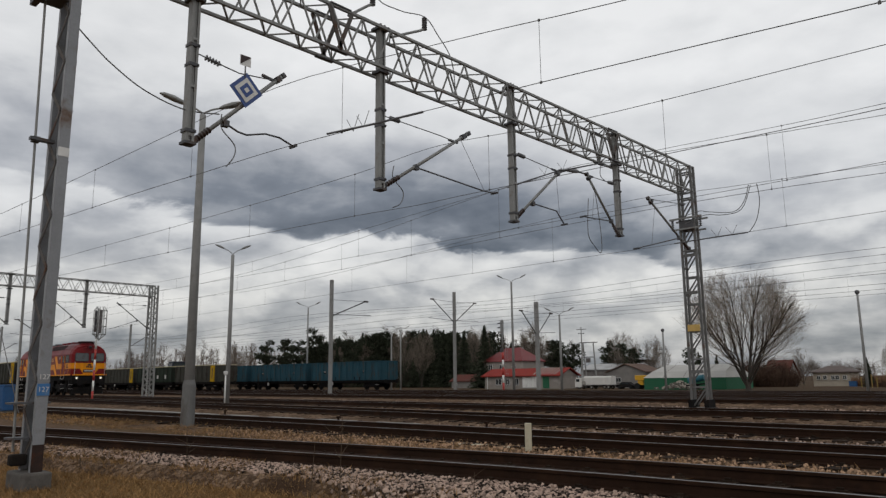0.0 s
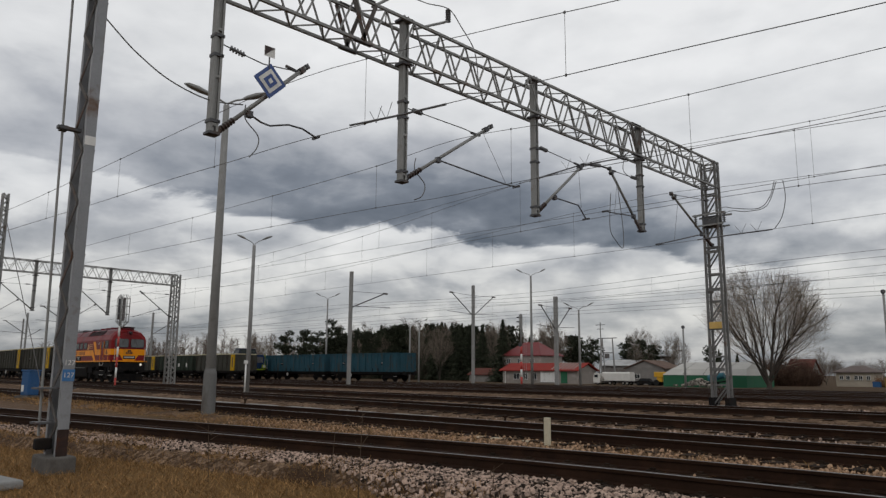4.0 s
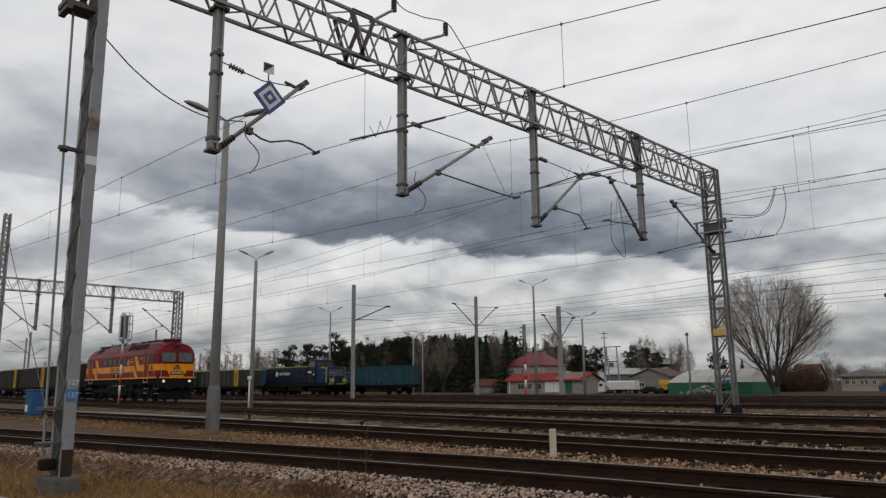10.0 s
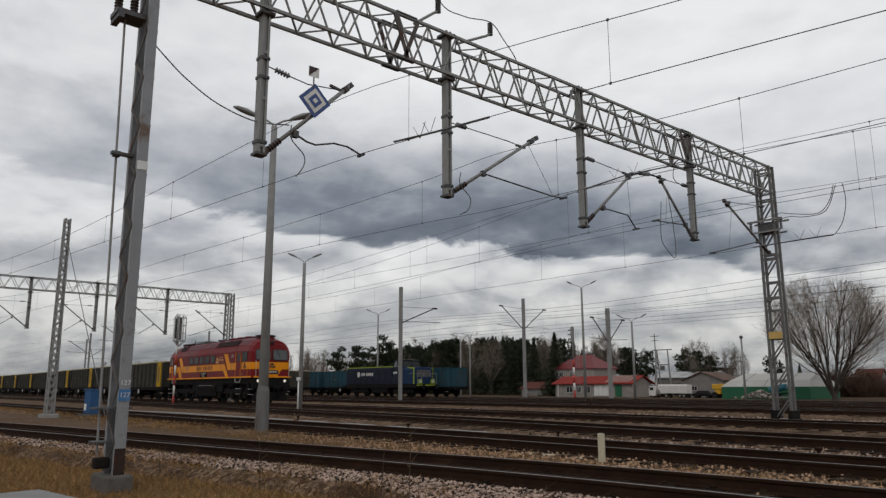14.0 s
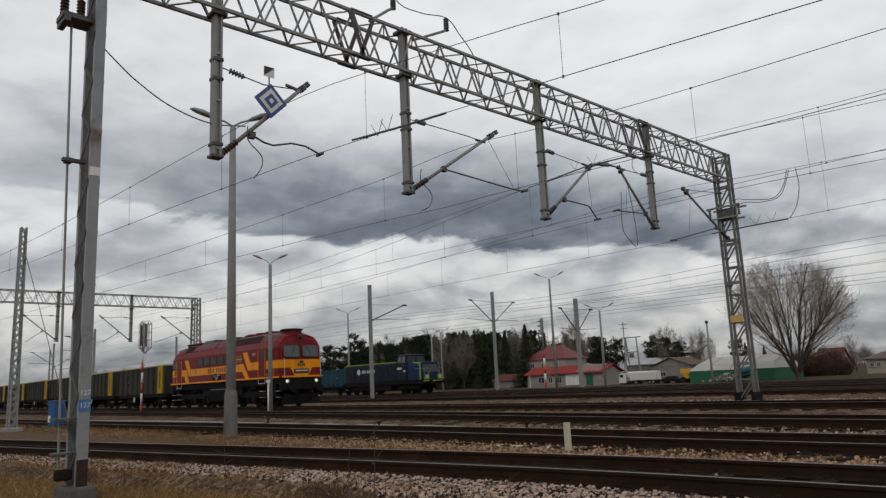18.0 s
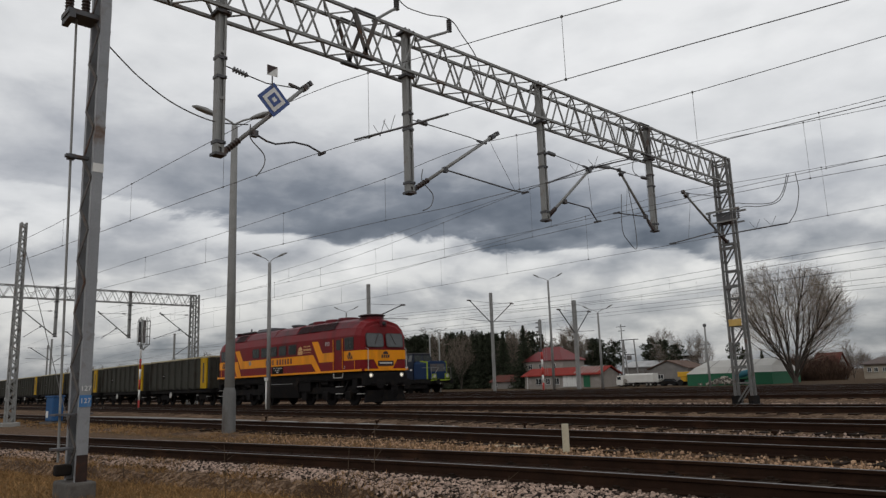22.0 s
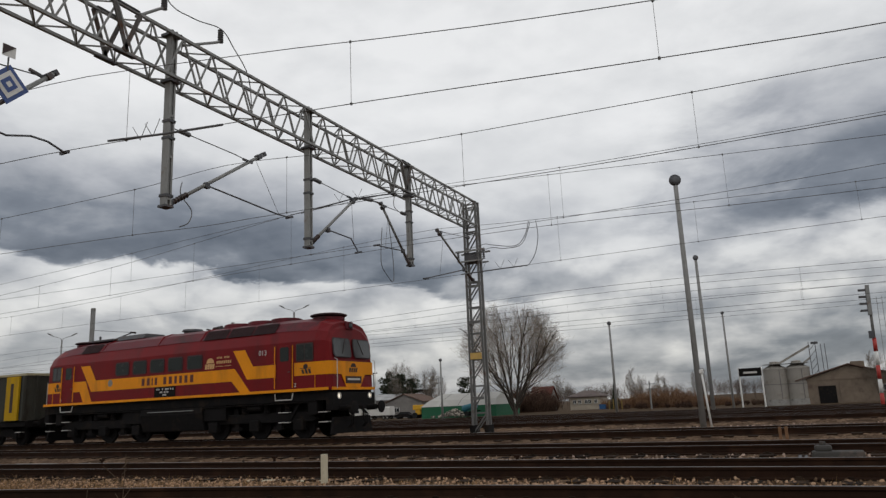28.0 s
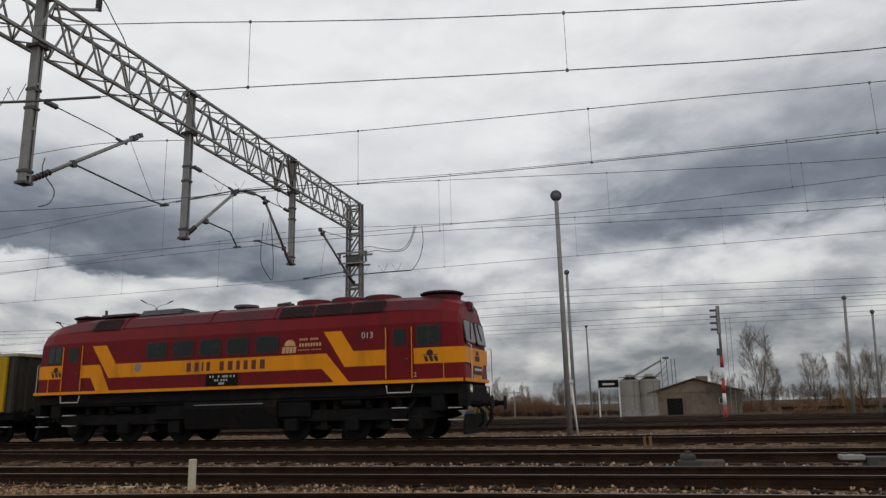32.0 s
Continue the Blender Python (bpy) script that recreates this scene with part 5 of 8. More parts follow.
def build_yard_things():
    pm = thing("point_machine", "grey cast point machine beside the rail", "point machine", pose(-0.05, 14.75, -0.15))
    part("case", Shape().box(0, 0, 0.07, 0.82, 0.36, 0.13), POINTGREY, pm, bevel=0.03)
    part("lid", Shape().box(-0.22, 0, 0.18, 0.28, 0.28, 0.11), POINTGREY, pm, bevel=0.04)
    part("knob", Shape().tube((-0.22, 0, 0.22), (-0.22, 0, 0.30), 0.05), POINTGREY, pm)
    part("drive_rod", Shape().tube((-0.6, -0.1, 0.05), (-0.6, -1.4, 0.05), 0.03).tube((-0.5, -0.2, 0.06), (-0.5, -1.4, 0.06), 0.025), DARKSTEEL, pm)
    cb = thing("cable_cover", "long grey steel cable cover beside the rail", "cable cover", pose(3.4, 14.7, -0.15))
    part("cover", Shape().box(0.3, 0, 0.10, 2.1, 0.36, 0.18), POINTGREY, cb, bevel=0.02)
    part("end_plate", Shape().box(-0.95, 0, 0.18, 0.38, 0.3, 0.09), CONCRETE, cb, bevel=0.02)
    part("bolt", Shape().tube((-1.05, 0, 0.2), (-1.05, 0, 0.25), 0.05), DARKSTEEL, cb)
    part("bolt", Shape().tube((-0.85, 0, 0.2), (-0.85, 0, 0.25), 0.05), DARKSTEEL, cb)
    bx = thing("equipment_cabinet", "blue steel equipment cabinet on a concrete slab", "cabinet", pose(-37.7, 10.44, -0.15, 0, 0, 20))
    part("slab", Shape().box(-0.05, 0, -0.02, 0.9, 0.8, 0.16), FOOT, bx, bevel=0.02)
    part("body", Shape().box(0, 0, 0.63, 0.56, 0.52, 1.1), BOXBLUE, bx, bevel=0.03)
    part("door", Shape().box(0, -0.27, 0.63, 0.47, 0.03, 0.96), BOXBLUE, bx, bevel=0.01)
    part("lid", Shape().box(0, 0, 1.21, 0.64, 0.60, 0.07), BOXBLUE, bx, bevel=0.02)
    part("label_plate", Shape().box(-0.12, -0.29, 0.4, 0.16, 0.01, 0.3), WHITE, bx)
    for i in range(34):
        x = -47.5 + i * 0.98
        y = 15.3 - 0.022 * max(0, -39 - x) ** 1.8
        a = math.degrees(math.atan(0.04 * max(0, -39 - x) ** 0.8))
        if x > -27 and i % 3 == 0:
            continue
        ct = thing("cable_trough_lid", "pale flat concrete cable trough lid between tracks", "concrete slab", pose(x, y, -0.21, 0, 0, a), group="cable trough lids")
        part("lid", Shape().box(0, 0, 0, 0.95, 0.34, 0.06), CONCRETE, ct)
    sl = thing("concrete_slab", "flat worn concrete slab in the dry grass", "concrete slab", pose(-11.75, 2.62, -0.42, 0, 0, 8))
    part("slab", Shape().box(0, 0, 0, 1.5, 0.75, 0.12), CONCRETE_POLE, sl, bevel=0.03)
    rng = random.Random(5)
    for x, y, h, n in ((-6.65, 5.3, 1.15, 9), (-9.6, 5.0, 0.85, 5), (-7.6, 5.6, 0.8, 4), (-13.2, 4.9, 0.6, 8), (-5.6, 6.4, 0.5, 4)):
        w = thing("dry_weed", "dead brown branching weed stalk in the verge", "weed", pose(x, y, -0.45), group="dead weeds")
        for i in range(n):
            a, l = rng.uniform(0, 6.28), rng.uniform(0.08, 0.22)
            z = rng.uniform(0.25, 0.9) * h
            part("twig", Shape().tube((0, 0, z), (l * math.cos(a), l * math.sin(a), z + l * rng.uniform(0.3, 1.0)), 0.005, 0.002, n=4), WEED, w)
        part("stem", Shape().tube((0, 0, 0), (rng.uniform(-0.1, 0.1), rng.uniform(-0.1, 0.1), h), 0.007, 0.003, n=5), WEED, w)
    v, f = [], []
    for _ in range(90000):
        x = rng.uniform(-26, 0.5)
        if rng.random() < 0.08:
            x = rng.uniform(-62, -26)
        edge = track_y(1, x) - 1.48 - 1.5 * max(0, min(1, (x + 8) / 4.5))
        verge = x > -26 and rng.random() < 0.86
        y = edge + 0.45 - rng.random() ** 1.3 * 4.6 if verge else rng.gauss(10.3, 0.42)
        if noise.noise((x * 0.8, y * 0.8, 4)) + ((edge - y) * 0.8 if verge else 0.12) < rng.uniform(-0.35, 0.2):
            continue
        z = surface_height(x, y)
        h, a, w = rng.uniform(0.03, 0.12), rng.uniform(0, 6.28), rng.uniform(0.003, 0.008) * (1 if x > -26 else 3)
        lx, ly = rng.gauss(0, 0.08), rng.gauss(0, 0.08)
        k = len(v)
        v += [(x - w * math.cos(a), y - w * math.sin(a), z - 0.01), (x + w * math.cos(a), y + w * math.sin(a), z - 0.01), (x + lx, y + ly, z + h)]
        f.append((k, k + 1, k + 2))
    me = bpy.data.meshes.new("dry_grass")
    me.from_pydata(v, [], f)
    me.materials.append(GRASS)
    tagged(new("dry_grass", me), "short dry straw-coloured grass on the verge", "grass", kind="stuff")


# ---- rolling stock ----
def wheelset(parent, x, r, material=None):
    w = Shape()
    for s in (-1, 1):
        m = Matrix.Translation((0, s * 0.76, 0)) @ pose(0, 0, 0, 90, 0, 0)
        w.lathe([(0.08, -0.07), (r * 0.55, -0.05), (r * 0.86, -0.06), (r, -0.06), (r, 0.05), (r * 0.86, 0.06), (r * 0.55, 0.03), (0.08, 0.09)], n=24, m=m)
    w.tube((0, -0.8, 0), (0, 0.8, 0), 0.08)
    w.box(0.25, -0.83, 0, 0.3, 0.02, 0.05)
    ob = part("wheelset", w, material or UNDER, parent)
    ob.matrix_basis = pose(x, 0, r)
    return ob


def rake(x, z):
    """How far the sloping cab front lies back at a height."""
    return math.copysign(0.14 * max(0.0, z - 2.85), -x) if abs(x) > 7.95 else 0.0


def ring(x, hw, top, z0, shoulder=3.55):
    """One cross-section of the locomotive's hood, from sill to sill."""
    k = (top - shoulder) / 0.98
    pts = [(hw, z0), (hw, shoulder), (hw - 0.03, top - 0.90 * k), (hw - 0.16, top - 0.55 * k), (hw - 0.45, top - 0.20 * k), (hw - 0.85, top - 0.05 * k), (0.25, top)]
    half = [(x + rake(x, z), -y, z) for y, z in pts]
    return half + [(x + rake(x, z), y, z) for y, z in pts[::-1]]


def rounded(x0, x1, z0, z1, r):
    """A rectangle with rounded corners, as an outline."""
    pts = []
    for cx, cz, a0 in ((x1 - r, z0 + r, -90), (x1 - r, z1 - r, 0), (x0 + r, z1 - r, 90), (x0 + r, z0 + r, 180)):
        pts += [(cx + r * math.cos(math.radians(a0 + 30 * i)), cz + r * math.sin(math.radians(a0 + 30 * i))) for i in range(4)]
    return pts


def buffer_pair(parent, x, s, z=1.05):
    for y in (-0.87, 0.87):
        b = part("buffer", Shape().tube((x, y, z), (x + s * 0.38, y, z), 0.11, n=12).tube((x + s * 0.38, y, z), (x + s * 0.62, y, z), 0.075, n=12), UNDER, parent)
        part("buffer_head", Shape().lathe([(0.05, -0.02), (0.23, -0.015), (0.23, 0.015), (0.05, 0.04)], n=18, m=Matrix.Translation((x + s * 0.62, y, z)) @ pose(0, 0, 0, 0, 90 * s, 0)), UNDER, b)
    part("draw_hook", Shape().box(x + s * 0.2, 0, z, 0.4, 0.08, 0.12).tube((x + s * 0.35, 0.05, z - 0.1), (x + s * 0.4, 0.05, z - 0.5), 0.03), UNDER, parent)


def side_panel(outline, y, s, depth=0.008):
    return Shape().prism(outline, "y", y, y + s * depth)


def build_diesel():
    L = thing("diesel_locomotive", "maroon diesel locomotive with orange-yellow zigzag stripes, headlamps lit", "locomotive", pose(-66.5, 22.9, 0.08))
    Z0, HW = 1.72, 1.475
    ends = [(6.6, HW, 4.50, 3.55), (7.4, HW, 4.42, 3.53), (7.85, 1.42, 4.27, 3.50), (8.02, 1.32, 4.12, 3.46), (8.05, 1.24, 4.06, 3.44)]
    rings = [ring(-x, hw, top, Z0, sh) for x, hw, top, sh in ends[::-1]] + [ring(-5.4, HW, 4.53, Z0), ring(5.4, HW, 4.53, Z0)] + [ring(x, hw, top, Z0, sh) for x, hw, top, sh in ends]
    part("body", Shape().loft(rings), LOCO_RED, L, bevel=0.02)
    # roof skin, a shade duller than the sides
    sk = Shape()
    roof = []
    for x in (-7.3, -6.6, -5.4, 0, 5.4, 6.6, 7.3):
        top = 4.532 if abs(x) < 6 else (4.502 if abs(x) < 7 else 4.437)
        pts = [(1.33, top - 0.54), (1.03, top - 0.19), (0.63, top - 0.04), (0.25, top + 0.008), (-0.25, top + 0.008), (-0.63, top - 0.04), (-1.03, top - 0.19), (-1.33, top - 0.54)]
        roof.append([(x, y, z) for y, z in pts])
    part("roof_skin", sk.loft(roof, close=False, caps=False), LOCO_ROOF, L)
    for x in (-4.45, -0.9, 1.55):
        part("roof_joint", Shape().prism([(-1.36, 3.98), (-1.05, 4.37), (-0.64, 4.52), (0, 4.56), (0.64, 4.52), (1.05, 4.37), (1.36, 3.98), (0, 3.98)], "x", x - 0.03, x + 0.03), LOCO_RED, L)
    # orange-yellow livery on both sides
    for s in (-1, 1):
        y = s * (HW + 0.002)
        part("sill_stripe", Shape().box(0, y + s * 0.012, 1.765, 16.02, 0.035, 0.10), LOCO_YELLOW, L, "orange-yellow sill stripe")
        part("zigzag_stripe", side_panel([(-5.55, 3.40), (-4.95, 3.40), (-4.50, 2.73), (3.57, 2.73), (4.36, 1.80), (3.86, 1.80), (3.42, 2.25), (-4.78, 2.25)], y, s), LOCO_YELLOW, L, "orange-yellow zigzag stripe")
        part("zigzag_stripe", side_panel([(-6.00, 2.73), (-5.18, 2.73), (-4.72, 1.80), (-5.28, 1.80), (-5.55, 2.28), (-6.00, 2.28)], y, s), LOCO_YELLOW, L, "orange-yellow zigzag stripe")
        part("zigzag_stripe", side_panel([(3.48, 3.42), (4.08, 3.42), (4.50, 2.76), (5.60, 2.76), (5.60, 2.28), (4.20, 2.28)], y, s), LOCO_YELLOW, L, "orange-yellow zigzag stripe")
        for a, b in ((6.48, 7.40), (-7.40, -6.85)):
            part("cab_band", side_panel([(a, 2.28), (b, 2.28), (b, 2.76), (a, 2.76)], y, s), LOCO_YELLOW, L, "orange-yellow cab band")
        # engine-room windows
        for x in (-2.82, -1.75, -0.70, 0.35, 1.44):
            w = part("window_frame", side_panel(rounded(x - 0.43, x + 0.43, 2.83, 3.42, 0.11), y, s, 0.016), GRILLE, L, "dark rubber window frame")
            part("window_pane", side_panel(rounded(x - 0.37, x + 0.37, 2.885, 3.365, 0.09), y + s * 0.012, s, 0.010), ROOMGLASS, w)
        # doors with yellow handrails
        for x, w in ((6.02, 0.66), (-6.36, 0.66)):
            d = part("door", side_panel([(x - w / 2, 1.82), (x + w / 2, 1.82), (x + w / 2, 3.44), (x - w / 2, 3.44)], y, s, 0.022), LOCO_RED, L, bevel=0.006)
            part("door_window", side_panel(rounded(x - 0.2, x + 0.22, 2.85, 3.38, 0.07), y + s * 0.016, s, 0.014), ROOMGLASS, d)
            part("door_handle", Shape().box(x + 0.24, y + s * 0.035, 2.45, 0.10, 0.03, 0.03), DARKSTEEL, d)
            for e in (-1, 1):
                part("handrail", Shape().tube((x + e * 0.42, y + s * 0.06, 1.85), (x + e * 0.42, y + s * 0.06, 3.42), 0.018), LOCO_YELLOW, L, "yellow handrail")
            part("step", Shape().box(x, y - s * 0.02, 0.98, 0.46, 0.16, 0.03), CHROME, L)
            part("step", Shape().box(x, y - s * 0.02, 0.62, 0.46, 0.16, 0.03), CHROME, L)
            part("step_rail", Shape().path([(x - 0.42, y + s * 0.03, 1.66), (x - 0.38, y + s * 0.05, 1.43), (x + 0.38, y + s * 0.05, 1.43), (x + 0.42, y + s * 0.03, 1.66)], 0.022), CHROME, L, "pale grab rail under the door")
        # cab side windows
        for a, b in ((6.56, 7.36), (-7.5, -6.86)):
            w = part("cab_window_frame", side_panel(rounded(a, b, 2.80, 3.47, 0.07), y, s, 0.02), BLACKLETTER, L, "black window frame")
            mid = (a + b) / 2
            for p, q in ((a + 0.05, mid - 0.02), (mid + 0.02, b - 0.05)):
                part("cab_window", side_panel(rounded(p, q, 2.86, 3.41, 0.04), y + s * 0.014, s, 0.012), GLASS if s * a > 0 else ROOMGLASS, w)
        # emblem, plate, lettering bars
        for x in (7.0, -7.1):
            e = part("emblem", Shape().lathe([(0.01, 0), (0.10, 0), (0.10, 0.006), (0.01, 0.006)], n=18, m=Matrix.Translation((x, y + s * 0.01, 2.60)) @ pose(0, 0, 0, 90 if s < 0 else -90, 0, 0)), BLACKLETTER, L, "dark round emblem over slanted bars")
            part("emblem_bar", Shape().box(x, y + s * 0.012, 2.54, 0.50, 0.008, 0.02), BLACKLETTER, e)
            for k in (-0.14, 0.02, 0.17):
                part("emblem_bar", Shape().prism([(x + k - 0.06, 2.50), (x + k + 0.05, 2.50), (x + k + 0.09, 2.34), (x + k + 0.0, 2.34)], "y", y + s * 0.008, y + s * 0.016), BLACKLETTER, e)
        pl = part("number_plate", Shape().box(-0.2, y + s * 0.012, 2.03, 1.2, 0.02, 0.42), UNDER, L, "black plate with pale lettering bars")
        for z, row in ((2.14, (-0.46, -0.34, -0.12, 0.06, 0.14, 0.22, 0.36, 0.50)), (2.02, (-0.26, -0.16, 0.0, 0.1, 0.2)), (1.91, (-0.08, 0.0, 0.08))):
            for k in row:
                part("lettering_bar", Shape().box(-0.2 + k * 0.95, y + s * 0.024, z, 0.055, 0.006, 0.07), PALELETTER, pl)
        x = -1.62
        for k, w in enumerate((0.24, 0.24, 0.09, 0.2, 0, 0.24, 0.26, 0.2, 0.22, 0.24, 0.26)):
            if w:
                bars = Shape().box(x + w / 2, y + s * 0.012, 2.49, w * 0.66, 0.008, 0.30)
                part("lettering_block", bars, MAROONLETTER, L)
            x += (w or 0.16) + 0.07
        dome = [(2.28 + 0.20 * math.cos(i * math.pi / 10), 3.03 + 0.20 * math.sin(i * math.pi / 10)) for i in range(11)]
        lg = part("side_emblem", side_panel(dome, y, s), LIVERYPALE, L, "pale orange domed emblem over slanted bars")
        for k in (-0.20, -0.07, 0.06, 0.19):
            part("emblem_bar", side_panel([(2.28 + k - 0.06, 3.00), (2.28 + k + 0.05, 3.00), (2.28 + k + 0.02, 2.80), (2.28 + k - 0.08, 2.80)], y, s), LIVERYPALE, lg)
        for z, hgt, x0, x1, step in ((3.22, 0.07, 2.62, 3.36, 0.075), (3.04, 0.11, 2.60, 3.42, 0.10), (2.88, 0.03, 2.56, 3.45, 0.06)):
            n = int((x1 - x0) / step)
            for i in range(n):
                if i != n // 2 or hgt == 0.11:
                    part("lettering_bar", Shape().box(x0 + (i + 0.5) * step, y + s * 0.006, z, step * 0.62, 0.006, hgt), LIVERYPALE, lg)
        part("patch", Shape().lathe([(0.01, 0), (0.15, 0), (0.15, 0.005), (0.01, 0.005)], n=14, m=Matrix.Translation((-3.55, y + s * 0.009, 2.56)) @ pose(0, 0, 0, 90 if s < 0 else -90, 0, 0)), SILO, L, "grey worn paint patch")
    words("fleet_number", "013", 0.27, PALELETTER, L, pose(4.97, -HW - 0.008, 3.23))
    words("cab_number", "2", 0.2, PALELETTER, L, pose(6.52, -HW - 0.006, 1.95))
    words("cab_number", "1", 0.2, PALELETTER, L, pose(-6.82, -HW - 0.006, 1.95))
    # cab fronts
    for e in (-1, 1):
        X = e * 8.055
        plan = [(7.38, HW + 0.006), (7.44, HW + 0.004), (7.86, 1.427), (8.032, 1.326), (8.062, 1.243), (8.062, 0.0)]
        wrap = [[(e * x, y, z) for x, y in plan] + [(e * x, -y, z) for x, y in plan[-2::-1]] for z in (2.28, 2.76)]
        part("front_band", Shape().loft(wrap, close=False, caps=False), LOCO_YELLOW, L, "orange-yellow band round the cab front")
        part("front_band", Shape().prism([(-0.75, 2.28), (0.75, 2.28), (0.45, 1.82), (-0.45, 1.82)], "x", X - 0.004, X + 0.006), LOCO_YELLOW, L)
        part("front_sill", Shape().box(e * 8.05, 0, 1.765, 0.09, 2.6, 0.10), LOCO_YELLOW, L)
        fe = part("front_emblem", Shape().prism([(0.17 * math.cos(i * math.pi / 10), 2.55 + 0.15 * math.sin(i * math.pi / 10)) for i in range(11)], "x", X + e * 0.008, X + e * 0.014), BLACKLETTER, L, "dark domed emblem over slanted bars")
        for k in (-0.20, -0.06, 0.08, 0.21):
            part("emblem_bar", Shape().prism([(k - 0.055, 2.52), (k + 0.05, 2.52), (k + 0.01, 2.36), (k - 0.08, 2.36)], "x", X + e * 0.008, X + e * 0.014), BLACKLETTER, fe)
        pl = part("front_plate", Shape().box(X + e * 0.012, 0, 2.08, 0.02, 1.0, 0.26), BLACKLETTER, L)
        part("lettering_bar", Shape().box(X + e * 0.026, 0, 2.1, 0.008, 0.8, 0.07), PALELETTER, pl)
        for s in (-1, 1):
            def sloped(shape):
                shape.v = [(x + rake(x, z), y, z) for x, y, z in shape.v]
                return shape

            y0, y1 = sorted((s * 0.07, s * 1.20))
            fr = part("windscreen_frame", sloped(Shape().prism(rounded(y0, y1, 2.89, 3.63, 0.14), "x", X - 0.012, X + 0.012)), GRILLE, L, "dark rubber windscreen frame")
            y0, y1 = sorted((s * 0.12, s * 1.15))
            part("windscreen", sloped(Shape().prism(rounded(y0, y1, 2.93, 3.59, 0.11), "x", X + e * 0.010, X + e * 0.020)), WINDSCREEN, fr, "pale reflecting windscreen")
            part("wiper", sloped(Shape().tube((X + e * 0.03, s * 0.40, 3.58), (X + e * 0.03, s * 0.66, 3.04), 0.012)), BLACKLETTER, fr)
            hl = part("headlamp", Shape().lathe([(0.07, -0.12), (0.115, -0.02), (0.12, 0.07), (0.095, 0.07), (0.09, 0.03)], n=16, m=Matrix.Translation((e * 8.06, s * 0.98, 1.50)) @ pose(0, 0, 0, 0, 90 * e, 0)), CHROME, L)
            part("headlamp_glass", Shape().lathe([(0.01, 0.03), (0.078, 0.028), (0.078, 0.04), (0.01, 0.05)], n=16, m=Matrix.Translation((e * 8.06, s * 0.98, 1.50)) @ pose(0, 0, 0, 0, 90 * e, 0)), LAMPGLASS if e > 0 else GLASS, hl, "lit warm headlamp" if e > 0 else "")
            part("corner_line", Shape().bar((e * 7.42, s * 1.482, 1.82), (e * 7.42, s * 1.482, 2.30), 0.02), LOCO_YELLOW, L)
            part("front_handrail", Shape().path([(X + e * 0.05, s * 1.22, 2.85), (X + e * 0.16, s * 1.22, 2.8), (X + e * 0.16, s * 1.22, 1.75)], 0.016), CHROME, L)
            part("front_step", Shape().box(e * 7.7, s * 1.30, 0.95, 0.4, 0.2, 0.03), CHROME, L)
            part("front_step", Shape().box(e * 7.7, s * 1.30, 0.60, 0.4, 0.2, 0.03), CHROME, L)
        part("top_lamp", Shape().box(e * 7.80, 0, 4.13, 0.30, 0.44, 0.32), LOCO_ROOF, L, "dull maroon headlamp box", bevel=0.05)
        part("top_lamp_glass", Shape().lathe([(0.01, 0), (0.11, 0), (0.11, 0.02), (0.01, 0.03)], n=14, m=Matrix.Translation((e * 7.955, 0, 4.13)) @ pose(0, 0, 0, 0, 90 * e, 0)), GLASS, L)
        # buffer beam, coupling, snow plough, hoses
        part("buffer_beam", Shape().box(e * 7.95, 0, 1.30, 0.3, 2.7, 0.62), UNDER, L, bevel=0.02)
        buffer_pair(L, e * 8.08, e, 1.06)
        part("snow_plough", Shape().prism([(-1.3, 0.16), (1.3, 0.16), (1.15, 0.75), (-1.15, 0.75)], "x", e * 7.92, e * 8.0), UNDER, L)
        for y in (-0.5, -0.38, 0.4, 0.52):
            part("air_hose", Shape().path([(e * 8.12, y, 1.0), (e * 8.32, y, 0.82), (e * 8.30, y, 0.5), (e * 8.16, y, 0.36)], 0.028, 6), UNDER, L)
        ru = part("cab_roof_unit", Shape().lathe([(0.60, -0.05), (0.62, 0.13), (0.56, 0.15), (0.1, 0.16)], (e * 6.95, 0, 4.39), 22), LOCO_ROOF, L, "round maroon roof unit", smooth=False)
        part("unit_lid", Shape().lathe([(0.50, 0.15), (0.70, 0.19), (0.71, 0.23), (0.6, 0.27), (0.1, 0.29)], (e * 6.95, 0, 4.39), 22), GRILLE, ru, "dark weathered lid")
    # roof: dark grilles on the slopes, fans, silencer
    for x0, x1 in ((1.75, 2.95), (3.05, 4.25), (4.35, 5.45), (-5.75, -4.6)):
        for s in (-1, 1):
            g = part("roof_grille", Shape().loft([[(x0, s * 1.36, 3.97), (x0, s * 1.05, 4.37)], [(x1, s * 1.36, 3.97), (x1, s * 1.05, 4.37)]], close=False, caps=False), GRILLE, L)
            sl = Shape()
            for i in range(7):
                q = (i + 0.5) / 7
                sl.box((x0 + x1) / 2, s * (1.37 - 0.31 * q), 3.975 + 0.40 * q, x1 - x0, 0.03, 0.02)
            part("grille_slats", sl, GRILLE, g)
    for x in (2.4, 3.7, 4.9):
        f = part("fan_cowl", Shape().lathe([(0.62, 0.0), (0.62, 0.14), (0.56, 0.17), (0.05, 0.15)], (x, 0, 4.50), 22), LOCO_ROOF, L)
    part("silencer", Shape().prism([(-0.7, 4.50), (0.7, 4.50), (0.5, 4.72), (-0.5, 4.72)], "x", -4.3, -2.6), DARKSTEEL, L, bevel=0.03)
    part("roof_hatch", Shape().box(-5.2, 0, 4.58, 1.5, 1.5, 0.10), DARKSTEEL, L, bevel=0.03)
